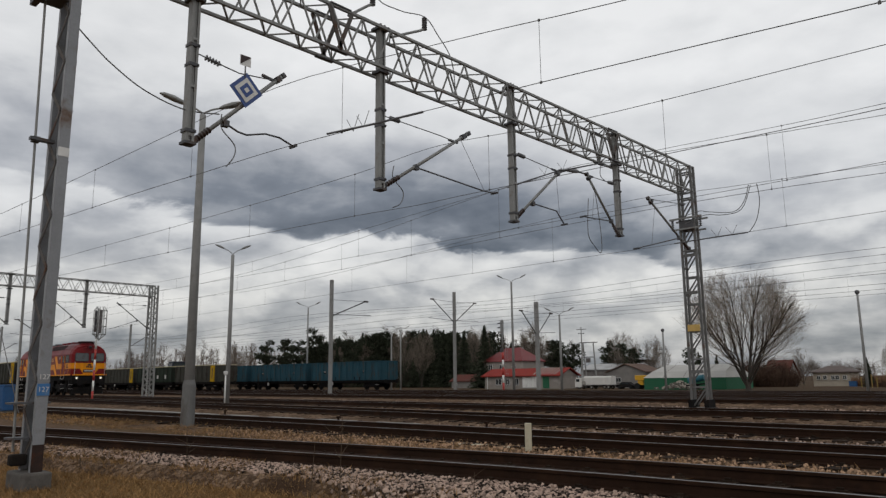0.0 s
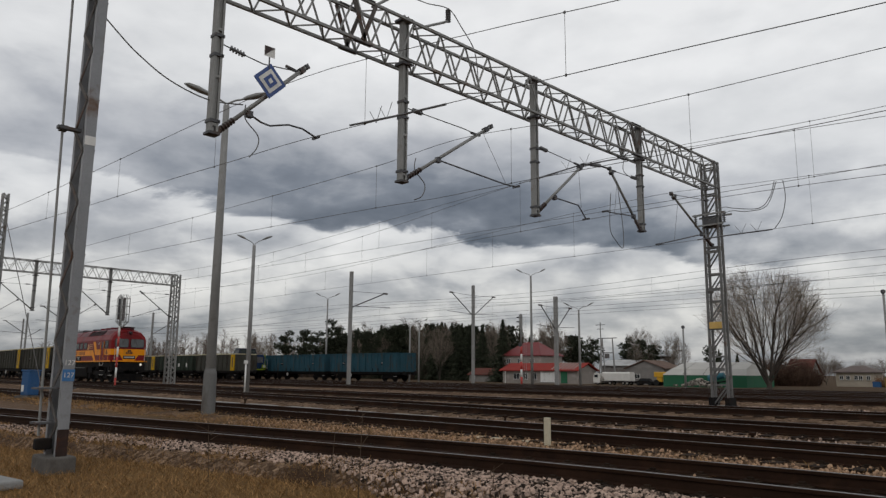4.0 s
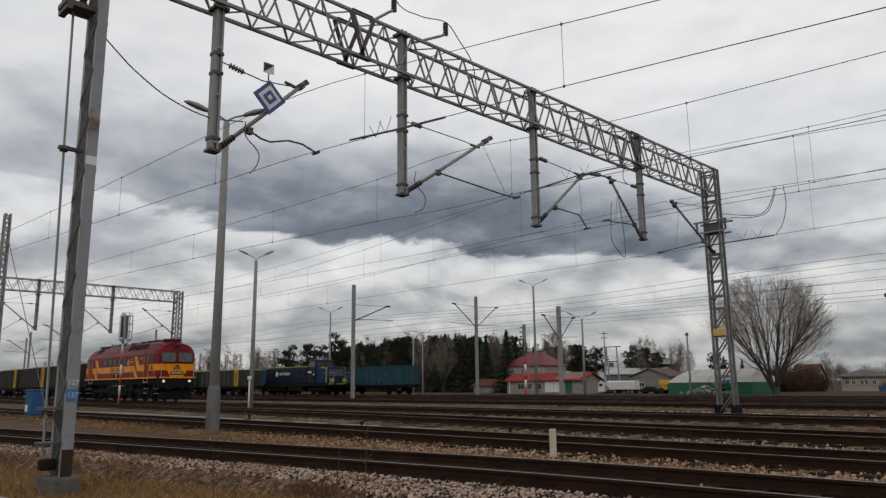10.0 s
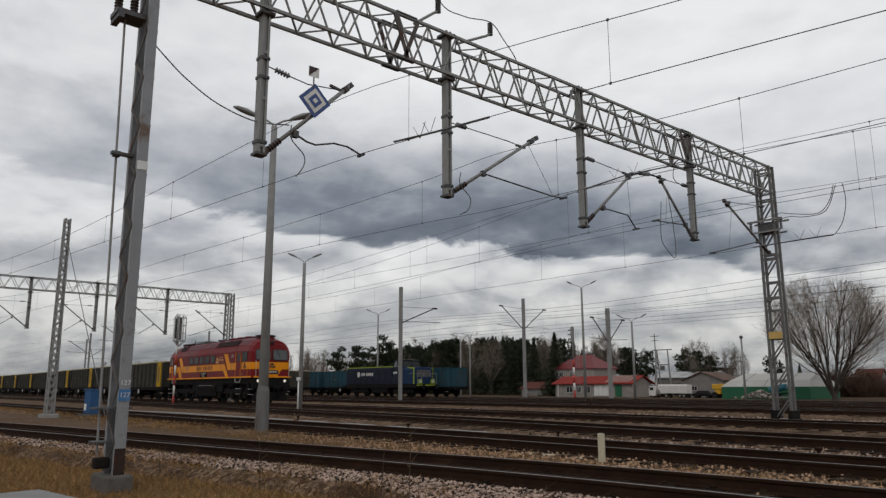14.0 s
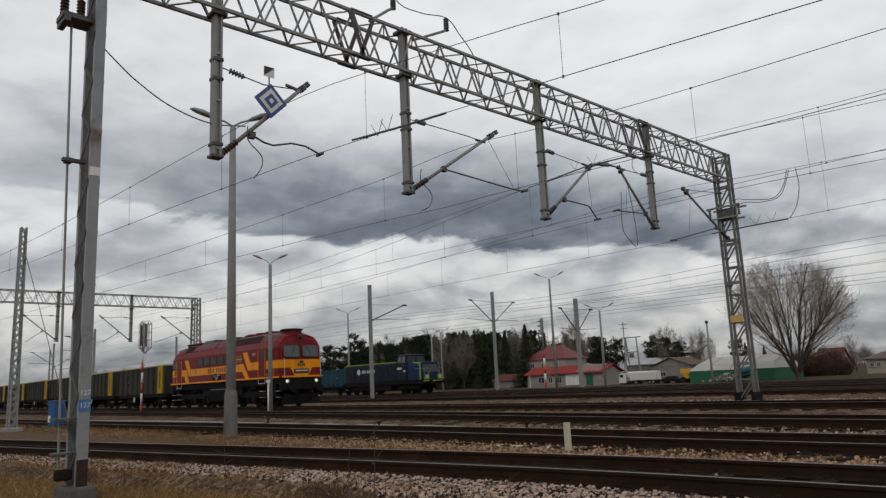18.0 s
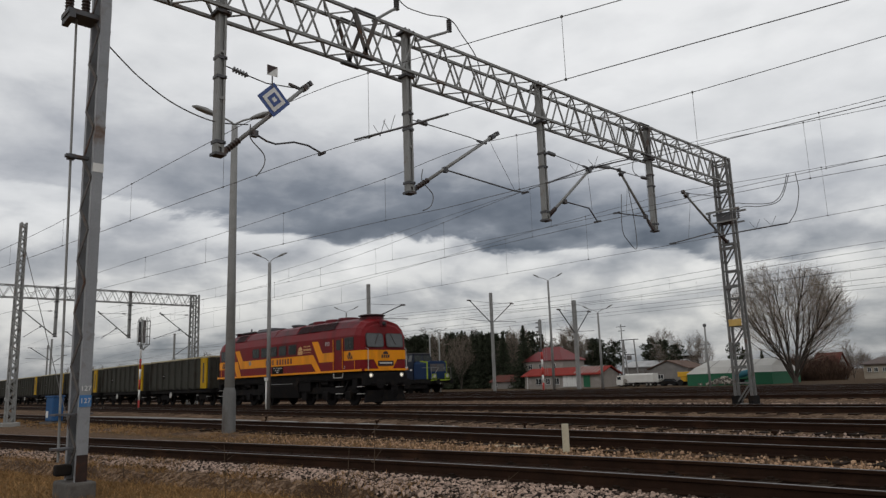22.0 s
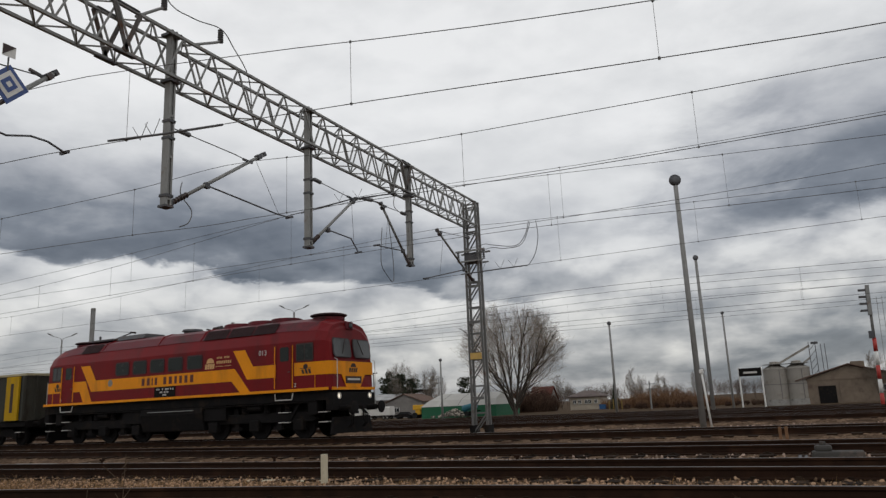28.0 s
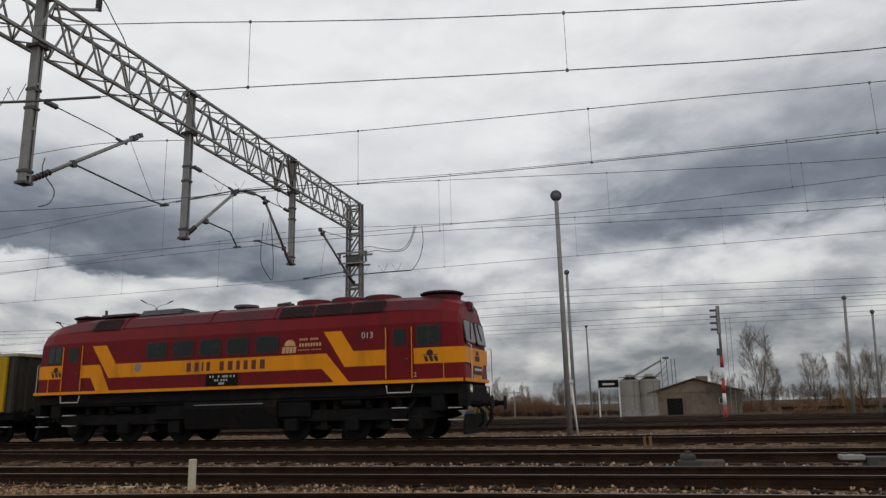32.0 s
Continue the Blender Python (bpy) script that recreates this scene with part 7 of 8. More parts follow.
    part("chute", Shape().bar((-0.4, -0.2, 9.6), (-5.6, -0.2, 6.8), 0.35).bar((-0.5, -0.2, 7.6), (-2.2, -0.2, 6.3), 0.3), SILO, c)
    part("head", Shape().box(0.4, 0, 10.0, 1.1, 0.6, 0.35), DARKSTEEL, c)
    part("ladder_frame", Shape().bar((1.3, 0, 0), (1.3, 0, 9.8), 0.1).bar((1.9, 0, 0), (1.9, 0, 9.8), 0.1), DARKSTEEL, c)
    b = thing("name_board", "dark station name board on two white posts", "station sign", pose(-6.5, 95, -1.0))
    for x in (-1.25, 1.25):
        part("post", Shape().tube((x, 0, -0.3), (x, 0, 5.0), 0.09), WHITE, b)
    part("board", Shape().box(0, -0.08, 4.45, 2.5, 0.1, 0.95), UNDER, b)
    part("lettering_bar", Shape().box(0, -0.14, 4.4, 1.5, 0.02, 0.22), PALELETTER, b)
    k = thing("truck", "white lorry with a pale canvas body", "truck", pose(-82.5, 133, GZ) @ Matrix.Diagonal((0.82, 0.82, 0.82, 1)))
    part("cab", Shape().prism([(-1.1, 0.5), (1.0, 0.5), (1.0, 2.9), (-0.7, 2.9), (-1.1, 1.9)], "y", -1.2, 1.2, Matrix.Translation((-5.0, 0, 0))), CANVAS, k, bevel=0.05)
    part("cab_window", Shape().box(-5.2, -1.21, 2.2, 1.0, 0.04, 0.7), WINDOW, k)
    part("canvas_body", Shape().prism([(-1.25, 1.1), (1.25, 1.1), (1.25, 2.9), (0.9, 3.25), (-0.9, 3.25), (-1.25, 2.9)], "x", -3.4, 4.6), CANVAS, k, bevel=0.04)
    part("chassis", Shape().box(-0.4, 0, 0.75, 10.4, 1.0, 0.25), UNDER, k)
    for x in (-4.8, -1.2, 2.6, 3.7):
        for y in (-1.0, 1.0):
            w = part("wheel", Shape().lathe([(0.2, -0.14), (0.5, -0.14), (0.5, 0.14), (0.2, 0.14)], n=18, m=Matrix.Translation((x, y, 0.5)) @ pose(0, 0, 0, 90, 0, 0)), RUBBER, k)
            part("rim", Shape().lathe([(0.02, -0.15), (0.26, -0.15), (0.26, 0.15), (0.02, 0.15)], n=14, m=Matrix.Translation((x, y, 0.5)) @ pose(0, 0, 0, 90, 0, 0)), SILO, w)
    part("spare_wheel", Shape().lathe([(0.25, -0.1), (0.55, -0.1), (0.55, 0.1), (0.25, 0.1)], n=18, m=Matrix.Translation((-3.3, -1.3, 1.5)) @ pose(0, 0, 0, 90, 0, 0)), SILO, k)
    d = thing("loader", "yellow wheel loader parked by the hall", "loader", pose(-71.8, 133, GZ))
    part("body", Shape().box(0, 0, 2.2, 3.2, 1.8, 1.0), LOADER, d, bevel=0.1)
    part("cab", Shape().box(-0.5, 0, 1.4, 1.2, 1.5, 1.2), LOADER, d, bevel=0.05)
    for x in (-1.1, 1.1):
        part("wheel", Shape().tube((x, -1.0, 0.6), (x, 1.0, 0.6), 0.6, n=16), RUBBER, d)
    for x, y, lab in ((-92, 142, "grey"), (-76.3, 134, "dark")):
        car = thing("parked_car", "far %s parked car beside the buildings" % lab, "car", pose(x, y, GZ), group="parked cars")
        m_ = {"grey": PLASTERGREY, "dark": UNDER, "pale": SILO, "white": CANVAS}[lab]
        part("body", Shape().loft([[(-2.1, y_, 0.35), (-2.15, y_, 0.8), (-1.3, y_ * 0.95, 0.95), (-0.8, y_ * 0.85, 1.42), (0.7, y_ * 0.85, 1.42), (1.3, y_ * 0.95, 0.92), (2.1, y_, 0.75), (2.1, y_, 0.35)] for y_ in (-0.85, 0.85)]), m_, car, bevel=0.05)
        part("side_glass", Shape().prism([(-1.1, 0.96), (-0.72, 1.34), (0.62, 1.34), (1.05, 0.96)], "y", -0.82, 0.82), WINDOW, car)
        for wx in (-1.3, 1.3):
            part("wheel", Shape().tube((wx, -0.88, 0.32), (wx, 0.88, 0.32), 0.32, n=14), RUBBER, car)
    rng = random.Random(17)
    hp = Shape()
    for _ in range(260):
        o, a = abs(rng.gauss(0, 1.0)), rng.uniform(0, 6.28)
        q = rng.uniform(0.10, 0.32)
        m = Matrix.Translation((2.0 * o * math.cos(a), 0.8 * o * math.sin(a), max(0.05, 1.0 - 0.55 * o) * rng.uniform(0.4, 1.1))) @ Euler((rng.uniform(0, 6), rng.uniform(0, 6), 0)).to_matrix().to_4x4()
        hp.box(0, 0, 0, q * 2, q * 1.4, q, m)
    heap = part("rubble_heap", hp, RUBBLE)
    heap.matrix_basis = pose(-59.3, 122.5, GZ + 0.35)
    tagged(heap, "heap of pale broken rubble before the tent hall", "rubble heap", kind="stuff")
    tm = thing("trailer_tank", "teal tank trailer parked by the tent hall", "trailer", pose(-55.2, 120.5, GZ + 0.3))
    part("tank", Shape().tube((-1.4, 0, 1.3), (1.3, 0, 1.9), 0.62, 0.5, n=14), TEALPAINT, tm, bevel=0.05)
    part("frame", Shape().bar((-1.9, 0, 0.5), (2.0, 0, 0.9), 0.5, 0.2), UNDER, tm)
    for y in (-0.75, 0.75):
        part("wheel", Shape().lathe([(0.15, -0.1), (0.42, -0.1), (0.42, 0.1), (0.15, 0.1)], n=16, m=Matrix.Translation((-0.4, y, 0.42)) @ pose(0, 0, 0, 90, 0, 0)), RUBBER, tm)
    bin_ = thing("refuse_bin", "small blue refuse container beside the bungalow", "refuse bin", pose(-40.6, 157, GZ))
    part("body", Shape().box(0, 0, 0.55, 1.3, 0.9, 1.1), BOXBLUE, bin_, bevel=0.05)
    part("lid", Shape().box(0, 0, 1.14, 1.4, 1.0, 0.08), BOXBLUE, bin_, bevel=0.02)
    for i in range(4):
        fp = thing("fence_post", "short ochre timber fence post by the bungalow", "fence post", pose(-37.4 + i * 0.85, 150, GZ), group="ochre fence posts")
        part("post", Shape().box(0, 0, 0.9, 0.17, 0.16, 2.0 + 0.5 * (i % 3)), OCHRE, fp, bevel=0.03)
    rp = thing("loading_ramp", "long low earth loading ramp with a dark timber edge", "loading ramp", pose(21.0, 76, -0.8))
    part("bank", Shape().prism([(-0.2, -0.4), (2.6, -0.4), (2.4, 0.95), (0.0, 0.9)], "x", -10.5, 14), TANWALL, rp)
    part("edge_beam", Shape().box(1.75, -0.05, 1.02, 24.6, 0.5, 0.26), SLEEPER, rp, "dark timber edge beam", bevel=0.03)
    for x, lean in ((16.6, -3), (17.3, 7)):
        st = thing("yellow_stake", "leaning faded yellow stake on the scrub bank", "stake", pose(x, 79.5, -0.9, 0, lean, 0), group="yellow stakes")
        part("stake", Shape().box(0, 0, 1.6, 0.10, 0.09, 3.4), OCHRE, st, bevel=0.02)
    f = thing("transformer_frame", "grey pole-mounted transformer frame", "utility pole", pose(-99.0, 156, GZ))
    for x in (-1.45, 1.45):
        part("leg", Shape().tube((x * 1.7, -0.6, -0.2), (x, 0, 11.0), 0.16).tube((x * 0.9, 0.9, -0.2), (x, 0, 11.0), 0.14), CONCRETE_POLE, f)
    part("cross_arm", Shape().box(0, 0, 11.0, 5.4, 0.2, 0.2), DARKSTEEL, f)
    part("cross_arm", Shape().box(0, 0, 7.4, 3.6, 0.2, 0.2), DARKSTEEL, f)
    part("transformer", Shape().box(0, -0.3, 6.6, 0.9, 0.8, 1.1), SLATE, f, bevel=0.05)
    for x, y, hgt in ((-80.3, 158, 9.3), (-97, 150, 14.5), (-29, 150, 5.4)):
        q = thing("utility_pole", "slim grey utility pole", "utility pole", pose(x, y, GZ), group="utility poles")
        part("pole", Shape().tube((0, 0, -0.3), (0, 0, hgt), 0.17, 0.11), CONCRETE_POLE, q)
        part("cross_arm", Shape().box(0, 0, hgt - 0.6, 2.6, 0.12, 0.12).box(0, 0, hgt - 1.6, 1.8, 0.12, 0.12), DARKSTEEL, q)


# ---- trees ----
def bare_tree(seed, label, height, width, stems, twig_mat, spread=0.6, fine=0.010, dense=1.0, thick=1.0, low=0.16, depth=3, reach=1.0):
    """A leafless tree: stems that rise and lean out of one base, forking again and again into a rounded crown of fine twigs."""
    rng, twig_rng = random.Random(seed), random.Random(seed + 500)
    t = thing("bare_tree", label, "tree", group="leafless trees")
    r0 = height * 0.017 * thick
    z0 = height * 0.05
    flare = [(r0 * 1.5, -0.35), (r0 * 1.15, z0 * 0.3), (r0, z0), (r0 * 0.7, z0 * 1.6)]
    part("trunk", Shape().lathe(flare, n=12), BARK, t)
    br, fine_br, tw = Shape(), Shape(), Shape()
    cz, rz, rx = height * (0.5 + low / 2), height * (0.5 - low / 2), width / 2

    def room(p):
        """How deep a point lies inside the crown: 0 at the centre, 1 at its edge."""
        bump = 1.0 + 0.16 * noise.noise(p * (3.2 / width) + Vector((seed, 0, 0)))
        return math.sqrt((p.x ** 2 + p.y ** 2) / rx ** 2 + ((p.z - cz) / rz) ** 2) / bump

    def grow(p, d, length, r, level, shape):
        n = (12, 7, 5, 5)[min(level, 3)]
        pts, rad = [p.copy()], [r]
        for i in range(n):
            d = (d + Vector((rng.gauss(0, 0.10 if level else 0.05), rng.gauss(0, 0.10 if level else 0.05), rng.gauss(0.045 if level else 0.022, 0.05)))).normalized()
            p = p + d * length / n
            pts.append(p.copy())
            rad.append(max(r * (1 - 0.80 * (i + 1) / n), 0.007))
            if room(p) > 1.0 and p.z > height * low:
                break
        for i in range(len(pts) - 1):
            shape.tube(pts[i], pts[i + 1], rad[i], rad[i + 1], n=6 if level < 2 else 4, caps=False)
        for i in range(2 if level == 0 else 1, len(pts)):
            q, dd = pts[i], (pts[i] - pts[i - 1]).normalized()
            if level < depth:
                for _ in range(1 + (rng.random() < (0.12 if level else 0.75))):
                    side = dd.orthogonal().normalized()
                    side.rotate(Matrix.Rotation(rng.uniform(0, 6.28), 3, dd))
                    out = Vector((q.x, q.y, 0.0)).normalized() * (0.22 if level else 0.25 * reach)
                    nd = (dd + side * rng.uniform(0.45, 0.85) + out + Vector((0, 0, 0.12))).normalized()
                    grow(q, nd, length * (rng.uniform(0.24, 0.42) * reach * (1.25 - 0.6 * i / n) if level == 0 else rng.uniform(0.42, 0.62)), max(rad[i] * 0.45, 0.008), level + 1, br if level < 1 else fine_br)
            else:
                for _ in range(int(4 * dense + twig_rng.random())):
                    w = pts[i - 1].lerp(q, twig_rng.random())
                    f = (dd + Vector((twig_rng.gauss(0, 0.55), twig_rng.gauss(0, 0.55), twig_rng.gauss(0.15, 0.4)))).normalized() * height * twig_rng.uniform(0.018, 0.055)
                    tw.tube(w, w + f, fine, fine * 0.4, n=3, caps=False)

    for k in range(stems):
        a = 2.4 * k + rng.uniform(-0.3, 0.3)
        lean = spread * math.sqrt((k + 0.3) / stems) * rng.uniform(0.85, 1.1)
        d = Vector((math.cos(a) * math.sin(lean), math.sin(a) * math.sin(lean), math.cos(lean)))
        stem = Shape()
        base = Vector((math.cos(a) * r0 * 0.35, math.sin(a) * r0 * 0.4, z0 * rng.uniform(0.3, 1.5)))
        grow(base, d, height * rng.uniform(0.86, 0.98) * (1.0 - 0.12 * lean), r0 * (0.62 - 0.2 * k / stems), 0, stem)
        part("limb", stem, BARK, t)
    for name, sh, m in (("branch_work", br, BARK), ("fine_branch_work", fine_br, twig_mat), ("twig_crown", tw, twig_mat)):
        me = bpy.data.meshes.new(name)
        me.from_pydata(sh.v, [], sh.f)
        me.materials.append(m)
        tagged(part(name, me, m, t), kind="stuff")
    return t


def far_wood(name, label, count, place, material, seed):
    """A far leafless wood: slim stems with upswept branches, too many to count."""
    rng = random.Random(seed)
    s = Shape()
    for _ in range(count):
        x, y, h = place(rng)
        s.tube((x, y, GZ), (x + rng.gauss(0, 0.4), y, GZ + h), h * 0.010, 0.03, n=4, caps=False)
        slim = rng.uniform(0.16, 0.32) if h > 10 else rng.uniform(0.5, 0.8)
        for _ in range(46):
            q = rng.uniform(0.22, 0.97)
            a = rng.uniform(0, 6.28)
            o = h * slim * (1.08 - q) ** 0.7 * rng.uniform(0.5, 1.1)
            p = Vector((x, y, GZ + h * q))
            e = p + Vector((math.cos(a) * o, math.sin(a) * o, o * rng.uniform(0.5, 1.5)))
            s.tube(p, e, h * 0.0042, h * 0.0016, n=3, caps=False)
            for _ in range(3):
                f = p.lerp(e, rng.uniform(0.3, 1.0))
                s.tube(f, f + Vector((rng.gauss(0, 0.045), rng.gauss(0, 0.045), rng.uniform(0, 0.07))) * h, h * 0.0022, h * 0.001, n=3, caps=False)
    me = bpy.data.meshes.new(name)
    me.from_pydata(s.v, [], s.f)
    me.materials.append(material)
    tagged(new(name, me), label, "woodland", kind="stuff")


def conifer(seed, label, height, width, pine):
    rng = random.Random(seed)
    t = thing("conifer", label, "tree", group="conifers")
    part("trunk", Shape().tube((0, 0, -0.3), (0, 0, height * 0.95), height * 0.014, 0.03, n=7), BARK, t)
    s = Shape()
    clumps = [(rng.uniform(0, 6.28), rng.uniform(0.15, 0.62) * width * 0.5, rng.uniform(0.42, 0.96) * height, rng.uniform(0.16, 0.30) * width) for _ in range(13)]
    for _ in range(560 if pine else 0):
        a, o, zc, rc = rng.choice(clumps)
        o *= 1.25 - 0.8 * max(0.0, zc / height - 0.6)
        v = Vector((rng.gauss(0, 1), rng.gauss(0, 1), rng.gauss(0, 1))).normalized() * rc * rng.uniform(0.6, 1.05)
        c = Vector((o * math.cos(a), o * math.sin(a), zc)) + Vector((v.x, v.y, v.z * 0.55))
        for _ in range(3):
            d = (v + Vector((rng.gauss(0, 0.6), rng.gauss(0, 0.6), rng.gauss(0.4, 0.5)))).normalized()
            w = d.orthogonal().normalized()
            l = rng.uniform(0.5, 1.0)
            s.add([tuple(c - d * l * 0.4 + w * l * 0.14), tuple(c - d * l * 0.4 - w * l * 0.14), tuple(c + d * l * 0.6), tuple(c + w.cross(d) * l * 0.3)], [(0, 1, 2), (0, 2, 3)])
    for a, o, zc, rc in clumps if pine else ():
        s.tube((0, 0, zc - 0.2 * height * 0.5), (o * math.cos(a), o * math.sin(a), zc), 0.09, 0.03, n=4)
    for _ in range(0 if pine else 1300):
        q = rng.random() ** 1.25
        z = height * (0.06 + 0.94 * q)
        r = width * 0.5 * (1.03 - q) * (0.70 + 0.42 * abs(math.sin(q * 26))) * rng.uniform(0.55, 1.05)
        a = rng.uniform(0, 6.28)
        for k in range(3):
            rr = r * (1 - 0.32 * k) * rng.uniform(0.8, 1.05)
            c = Vector((rr * math.cos(a), rr * math.sin(a), z - 0.30 * rr))
            d = Vector((math.cos(a + rng.gauss(0, 0.5)), math.sin(a + rng.gauss(0, 0.5)), rng.uniform(-0.55, 0.25))).normalized()
            w = d.orthogonal().normalized()
            w.rotate(Matrix.Rotation(rng.uniform(0, 6.28), 3, d))
            l = rng.uniform(0.35, 0.8) * (0.5 + 0.05 * height) * (1.15 - 0.6 * q)
            s.add([tuple(c - d * l * 0.4 + w * l * 0.13), tuple(c - d * l * 0.4 - w * l * 0.13), tuple(c + d * l * 0.6), tuple(c + w.cross(d) * l * 0.28)], [(0, 1, 2), (0, 2, 3)])
    me = bpy.data.meshes.new("crown")
    me.from_pydata(s.v, [], s.f)
    me.materials.append(NEEDLE)
    part("crown", me, NEEDLE, t)
    return t


def shrub_belt(name, label, count, place, height, material, seed):
    rng = random.Random(seed)
    s = Shape()
    for _ in range(count):
        x, y, h = place(rng)
        h *= rng.uniform(0.6, 1.1)
        wide = h * rng.uniform(0.45, 0.7)
        for _ in range(22):
            a, o = rng.uniform(0, 6.28), math.sqrt(rng.random())
            tip = Vector((x + math.cos(a) * wide * o, y + math.sin(a) * wide * o, GZ + h * (1.0 - 0.5 * o * o) * rng.uniform(0.55, 1.0)))
            base = Vector((x + math.cos(a) * wide * o * 0.3, y + math.sin(a) * wide * o * 0.3, GZ - 0.1))
            mid = base.lerp(tip, 0.5) + Vector((rng.gauss(0, 0.12), rng.gauss(0, 0.12), 0.08 * h))
            s.tube(base, mid, 0.04, 0.03, n=3, caps=False)
            s.tube(mid, tip, 0.03, 0.010, n=3, caps=False)
            for _ in range(7):
                f = base.lerp(tip, rng.uniform(0.3, 1.0))
                e = f + Vector((rng.gauss(0, 0.14), rng.gauss(0, 0.14), rng.gauss(0.10, 0.09))) * h
                s.tube(f, e, 0.020, 0.008, n=3, caps=False)
    me = bpy.data.meshes.new(name)
    me.from_pydata(s.v, [], s.f)
    me.materials.append(material)
    tagged(new(name, me), label, "shrubs", kind="stuff")


def build_trees():
    big = bare_tree(21, "large leafless spreading tree beside the tent hall", 18.6, 18.4, 9, TWIG, 0.72, 0.0062, 0.34, 1.2, 0.06, 3, 1.6)
    big.matrix_basis = pose(-45.6, 118, GZ + 0.1)
    rng = random.Random(8)
    small = [bare_tree(30 + i, "slender leafless tree at the edge of the yard", 12, (4.6, 5.4, 7.0)[i], (2, 3, 5)[i], BIRCHTWIG, (0.22, 0.34, 0.7)[i], 0.0070, 0.2, 0.5, 0.14, 3) for i in range(3)]
    spots = [(18.6, 156, 17.5), (29.0, 158, 12), (35.5, 152, 13.0), (38.5, 154, 12), (22.0, 165, 10), (43, 150, 12), (9.5, 135.5, 8.0), (12.5, 136, 7.0), (-60, 190, 9), (-33, 185, 8), (-24, 188, 9), (-38, 182, 9.5)]
    spots += [(-150, 140, 17), (-143, 141, 16), (-121, 165, 17), (-126, 168, 18), (-102, 175, 15), (-96, 170, 13), (-92, 176, 13), (-88, 172, 11)]
    spots += [(rng.uniform(-300, -140), rng.uniform(158, 178), rng.uniform(14, 20)) for _ in range(14)]
    for i, (x, y, h) in enumerate(spots):
        src = small[i % 3]
        k = h / 12
        m = pose(x, y, GZ, 0, 0, rng.uniform(0, 360))
        if i < 3:
            src.matrix_basis = m @ Matrix.Diagonal((k, k, k, 1))
        else:
            c = copy_thing(src, m)
            c.scale = (k, k, k)
    firs = [conifer(50, "dark green spruce at the wood's edge", 14, 8.0, False), conifer(51, "dark green spruce at the wood's edge", 14, 6.6, False), conifer(52, "dark green pine with an uneven crown", 14, 8.0, True), conifer(53, "dark green pine with an uneven crown", 14, 7.0, True)]
    spots = [(-124.4, 146, 16.2, 0), (-146, 153, 16.5, 1), (-158, 155, 16, 0), (-164, 157, 17, 0), (-136, 160, 14, 1), (-113, 170, 12, 2), (-98, 172, 11.5, 2), (-104, 174, 12, 3), (-93, 168, 10, 2), (-68, 150, 7.5, 0), (-65, 152, 6.8, 1), (-74, 158, 9, 2), (-37.6, 156, 5.6, 1)]
    spots += [(-137, 152, 15.5, 0), (-157, 160, 17.5, 1), (-250, 160, 18.5, 3), (-239, 161, 19, 2), (-217, 160, 21.5, 3)]
    for _ in range(120):
        x = rng.uniform(-228, -150)
        spots.append((x, 162 + rng.uniform(-4, 26), rng.uniform(13.5, 19.0), rng.choice((0, 1, 2, 2, 3, 3))))
    for _ in range(26):
        x = rng.uniform(-150, -118)
        spots.append((x, 162 + rng.uniform(-2, 20), rng.uniform(9.5, 14.0), rng.choice((0, 1, 2, 3))))
    for i, (x, y, h, v) in enumerate(spots):
        k = h / 14
        m = pose(x, y, GZ, 0, 0, rng.uniform(0, 360))
        src = firs[v]
        if "placed" not in src:
            src["placed"] = 1
            src.matrix_basis = m @ Matrix.Diagonal((k, k, k, 1))
        else:
            c = copy_thing(src, m)
            c.scale = (k, k, k)
    shrub_belt("russet_shrubs", "russet leafless shrubs along the far edge of the yard", 150, lambda r: (lambda x: (x, r.uniform(158, 178), 1.7 + 3.7 * math.exp(-((x + 30.5) / 8.5) ** 2) * r.uniform(0.55, 1.1)))(r.uniform(-42, -14)), 5, TWIGRED, 61)
    shrub_belt("brown_scrub", "low brown scrub along the far edge of the yard", 190, lambda r: (r.uniform(4, 70), r.uniform(147, 178), r.uniform(0.9, 3.3) * (0.5 + abs(math.sin(r.random() * 9)))), 3, TWIGRED, 62)
    shrub_belt("wood_edge_brush", "grey brown brush along the wood's edge", 210, lambda r: (r.uniform(-300, -70), r.uniform(152, 200), r.uniform(3, 7)), 4, BRUSH, 63)
    shrub_belt("ramp_scrub", "low brown scrub along the loading ramp", 110, lambda r: (r.uniform(9, 37), r.uniform(73.6, 75.4), r.uniform(0.9, 2.2)), 2, TWIGRED, 65)
    far_wood("bare_woodland", "brown leafless woodland far behind the trains", 170, lambda r: (r.uniform(-760, -255), r.uniform(215, 300), r.uniform(17, 29)), FARTWIG, 71)
    far_wood("bare_wood_edge", "brown leafless trees among the conifers", 60, lambda r: (r.uniform(-255, -105), r.uniform(178, 200), r.uniform(10, 16)), FARTWIG, 72)
    far_wood("horizon_wood", "low leafless woodland on the horizon", 420, lambda r: (r.uniform(-130, 170), r.uniform(330, 400), r.uniform(4.5, 8.5)), FARTWIG, 73)
    shrub_belt("yard_edge_scrub", "brown scrub beside the cottages", 170, lambda r: (lambda x: (x, r.uniform(150, 161), r.uniform(4.4, 7.4) if x < -50 else r.uniform(0.8, 1.8)))(r.choice((r.uniform(-62.5, -51.5), r.uniform(-62.5, -51.5), r.uniform(-38, 2)))), 3, TWIGDARK, 64)


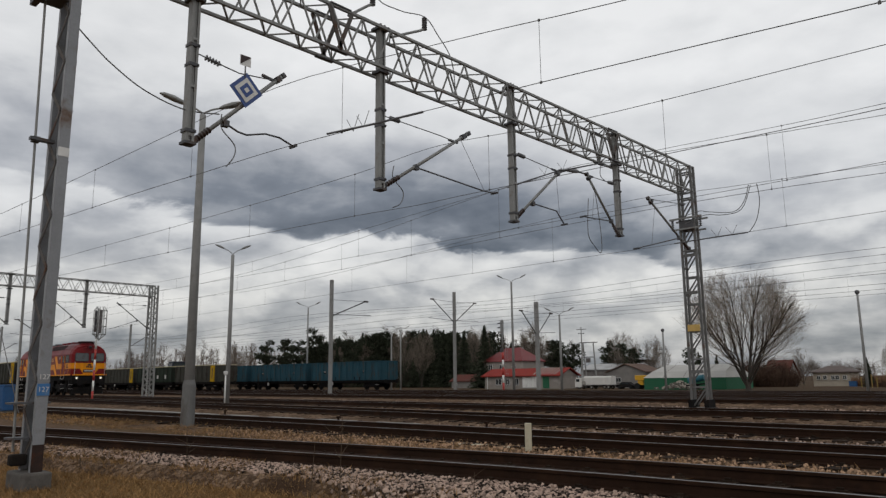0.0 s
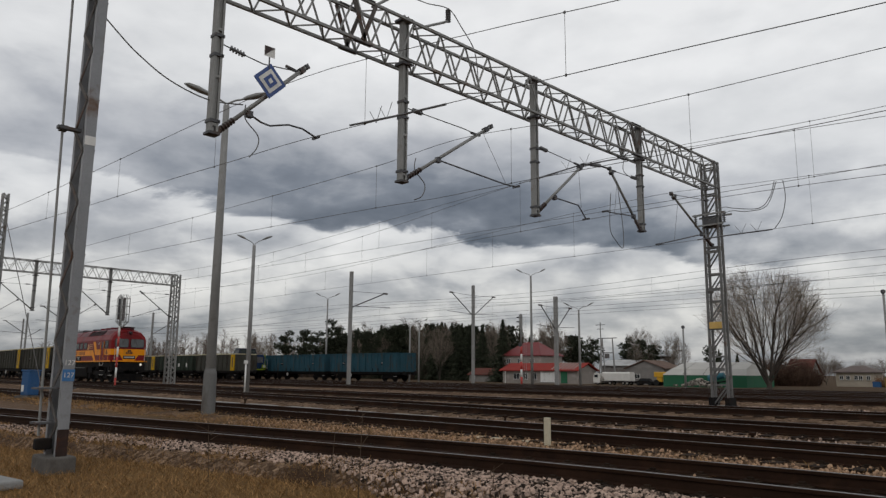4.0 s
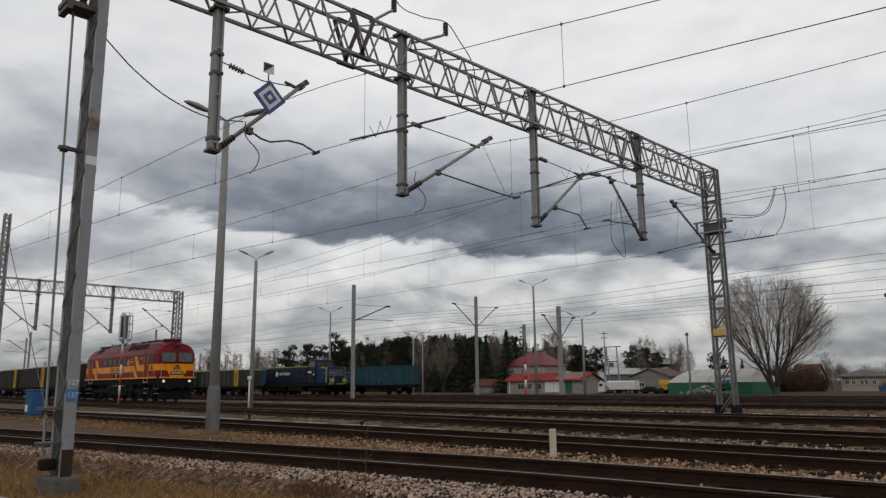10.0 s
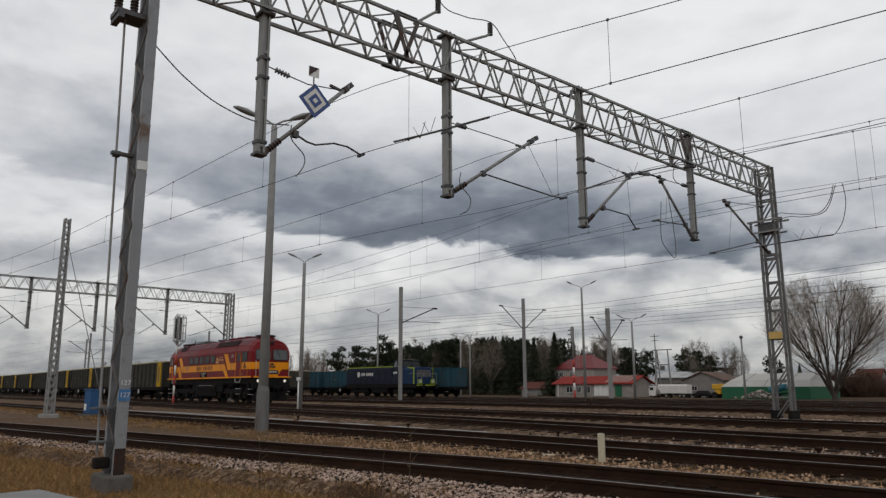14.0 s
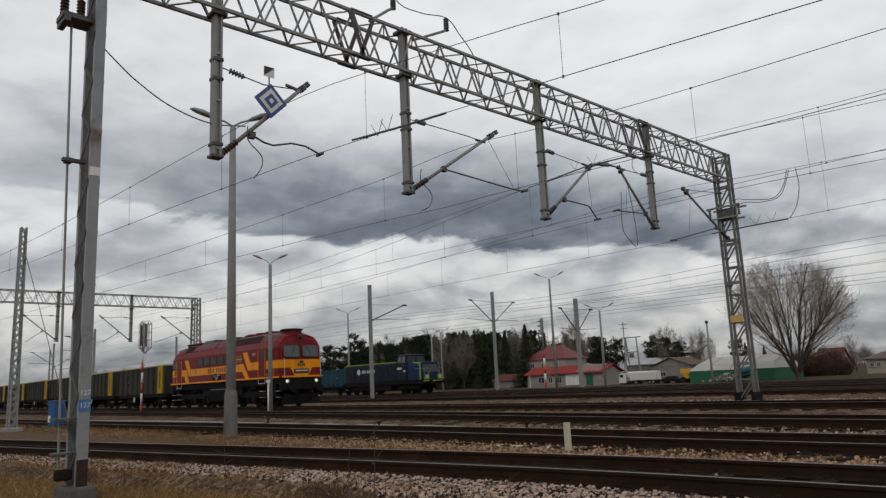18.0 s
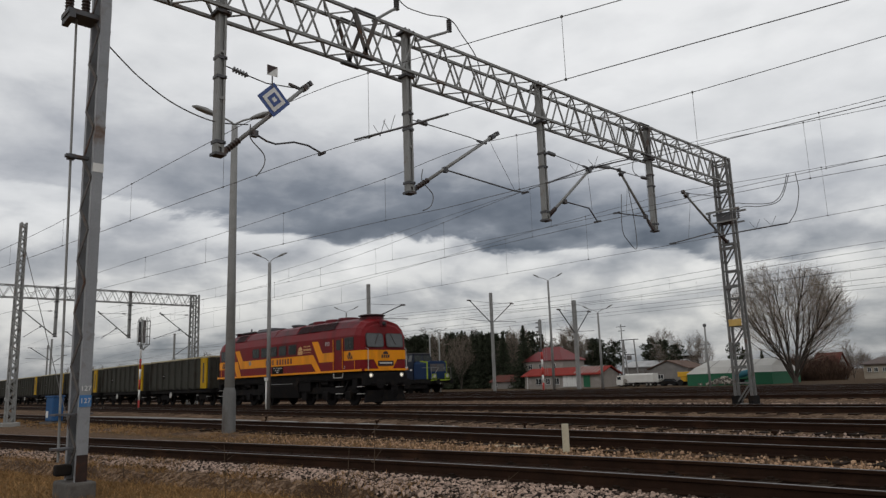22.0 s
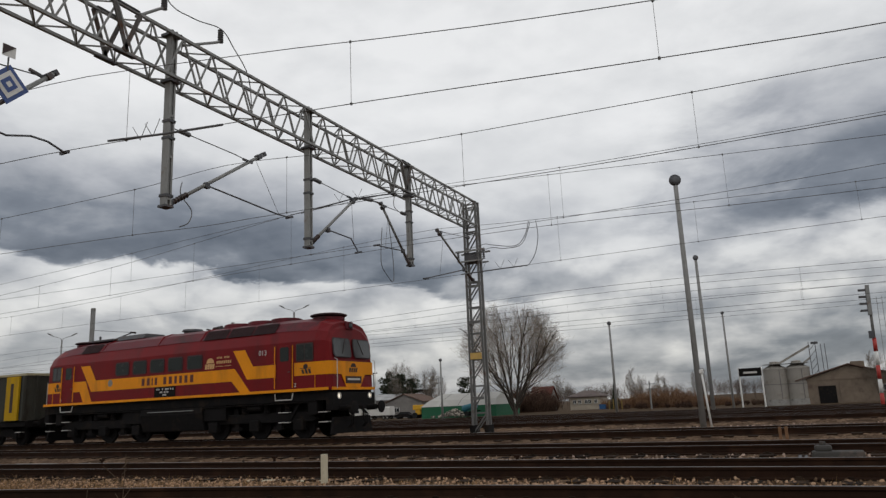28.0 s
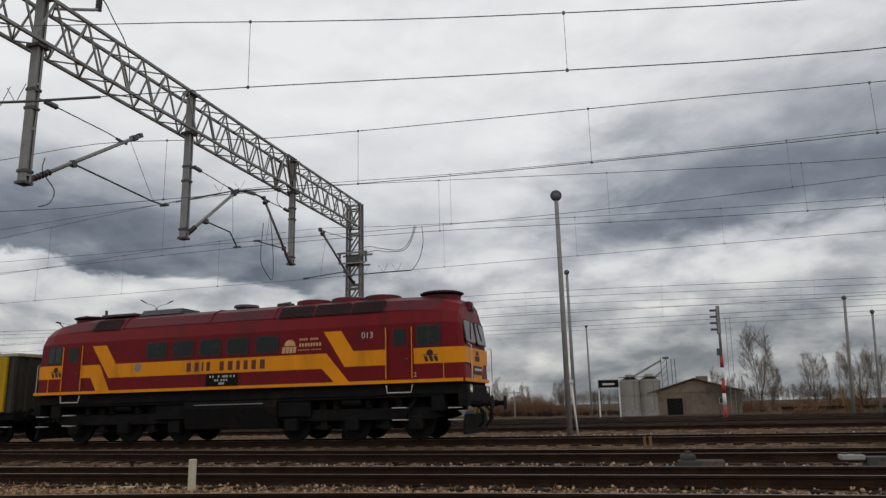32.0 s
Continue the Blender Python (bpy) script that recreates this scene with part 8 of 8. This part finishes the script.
# ---- putting it together ----
build_ground()
build_gantry()
build_wires()
build_poles()
build_yard_things()
DIESEL = build_diesel()
first_wagon = build_wagon(11.0, 1.12, 3.28, WAGON_GREY, WAGON_YELLOW, "grey open freight wagon with cream top edge and yellow end panel", "grey freight wagons", True, WAGON_CREAM)
TRAIN = [first_wagon] + [copy_thing(first_wagon, pose(0, 22.9, 0.08)) for _ in range(8)]
green = build_wagon(11.0, 1.12, 3.28, WAGON_GREEN, None, "dark green open freight wagon with pale scrawls on its side", "grey freight wagons", False, WAGON_CREAM)
green.matrix_basis = pose(-103.3, 49.0, 0)
for x, w, h in ((1.2, 0.5, 0.9), (2.0, 0.35, 1.1), (2.7, 0.6, 0.8), (3.6, 0.4, 1.0)):
    part("scrawl", Shape().box(x, -1.455, 1.9, w, 0.008, h * 0.5), PALELETTER, green, "pale unreadable scrawl")
for i in (0, 2, 3, 4, 5, 6, 7):
    copy_thing(first_wagon, pose(-91.1 - 12.2 * i, 49.0, 0))
teal = build_wagon(12.7, 1.12, 3.28, WAGON_TEAL, None, "weathered teal open freight wagon", "teal freight wagons", False)
teal.matrix_basis = pose(-69.7, 57.0, 0)
for i in range(1, 8):
    copy_thing(teal, pose(-69.7 - 14.04 * i, 57.0, 0))
SHUNTER = build_shunter()
build_beyond()
build_trees()
build_stones()
build_tracks()


def motions():
    t = np.array([0, 3, 6, 9, 13, 16, 19, 21, 23, 24, 27, 28, 29.8, 31.5, 32])
    x = np.array([-74, -70.8, -67.2, -62.8, -55.5, -49.9, -43.8, -39.3, -35.1, -33.0, -26.2, -24.05, -19.75, -15.5, -14.36])
    fit = np.poly1d(np.polyfit(t, x, 4))
    t2 = np.array([0, 3, 6, 8, 10, 13, 16, 18, 20, 22, 24, 32])
    x2 = np.array([-110.5, -100.0, -89.9, -83.9, -79.0, -73.0, -68.0, -65.4, -64.4, -63.9, -63.8, -63.8])

    def on_track(k, x):
        return pose(x, track_y(k, x), RAISE.get(k, 0.0), 0, 0, math.degrees(track_turn(k, x)))

    def shunter_x(s):
        return float(np.interp(s, t2, x2))

    def roll(ob, path, end=32.0):
        for w in ob.children:
            if w.name.startswith("wheelset"):
                x0, r = w.location.x, w.location.z
                walk(w, [(s, pose(x0, 0, r, 0, math.degrees((path(s) - path(0)) / r), 0)) for s in np.arange(0, end + 0.01, 0.25)])

    for k, ob in enumerate([DIESEL] + TRAIN):
        off = 0 if k == 0 else -14.93 - 12.2 * (k - 1)
        walk(ob, [(s, on_track(4, float(fit(s)) + off)) for s in np.arange(0, 32.01, 0.5)])
        roll(ob, fit)
    walk(SHUNTER, [(s, pose(shunter_x(s), 53.0, 0)) for s in np.arange(0, 32.01, 1.0)])
    roll(SHUNTER, shunter_x)


motions()
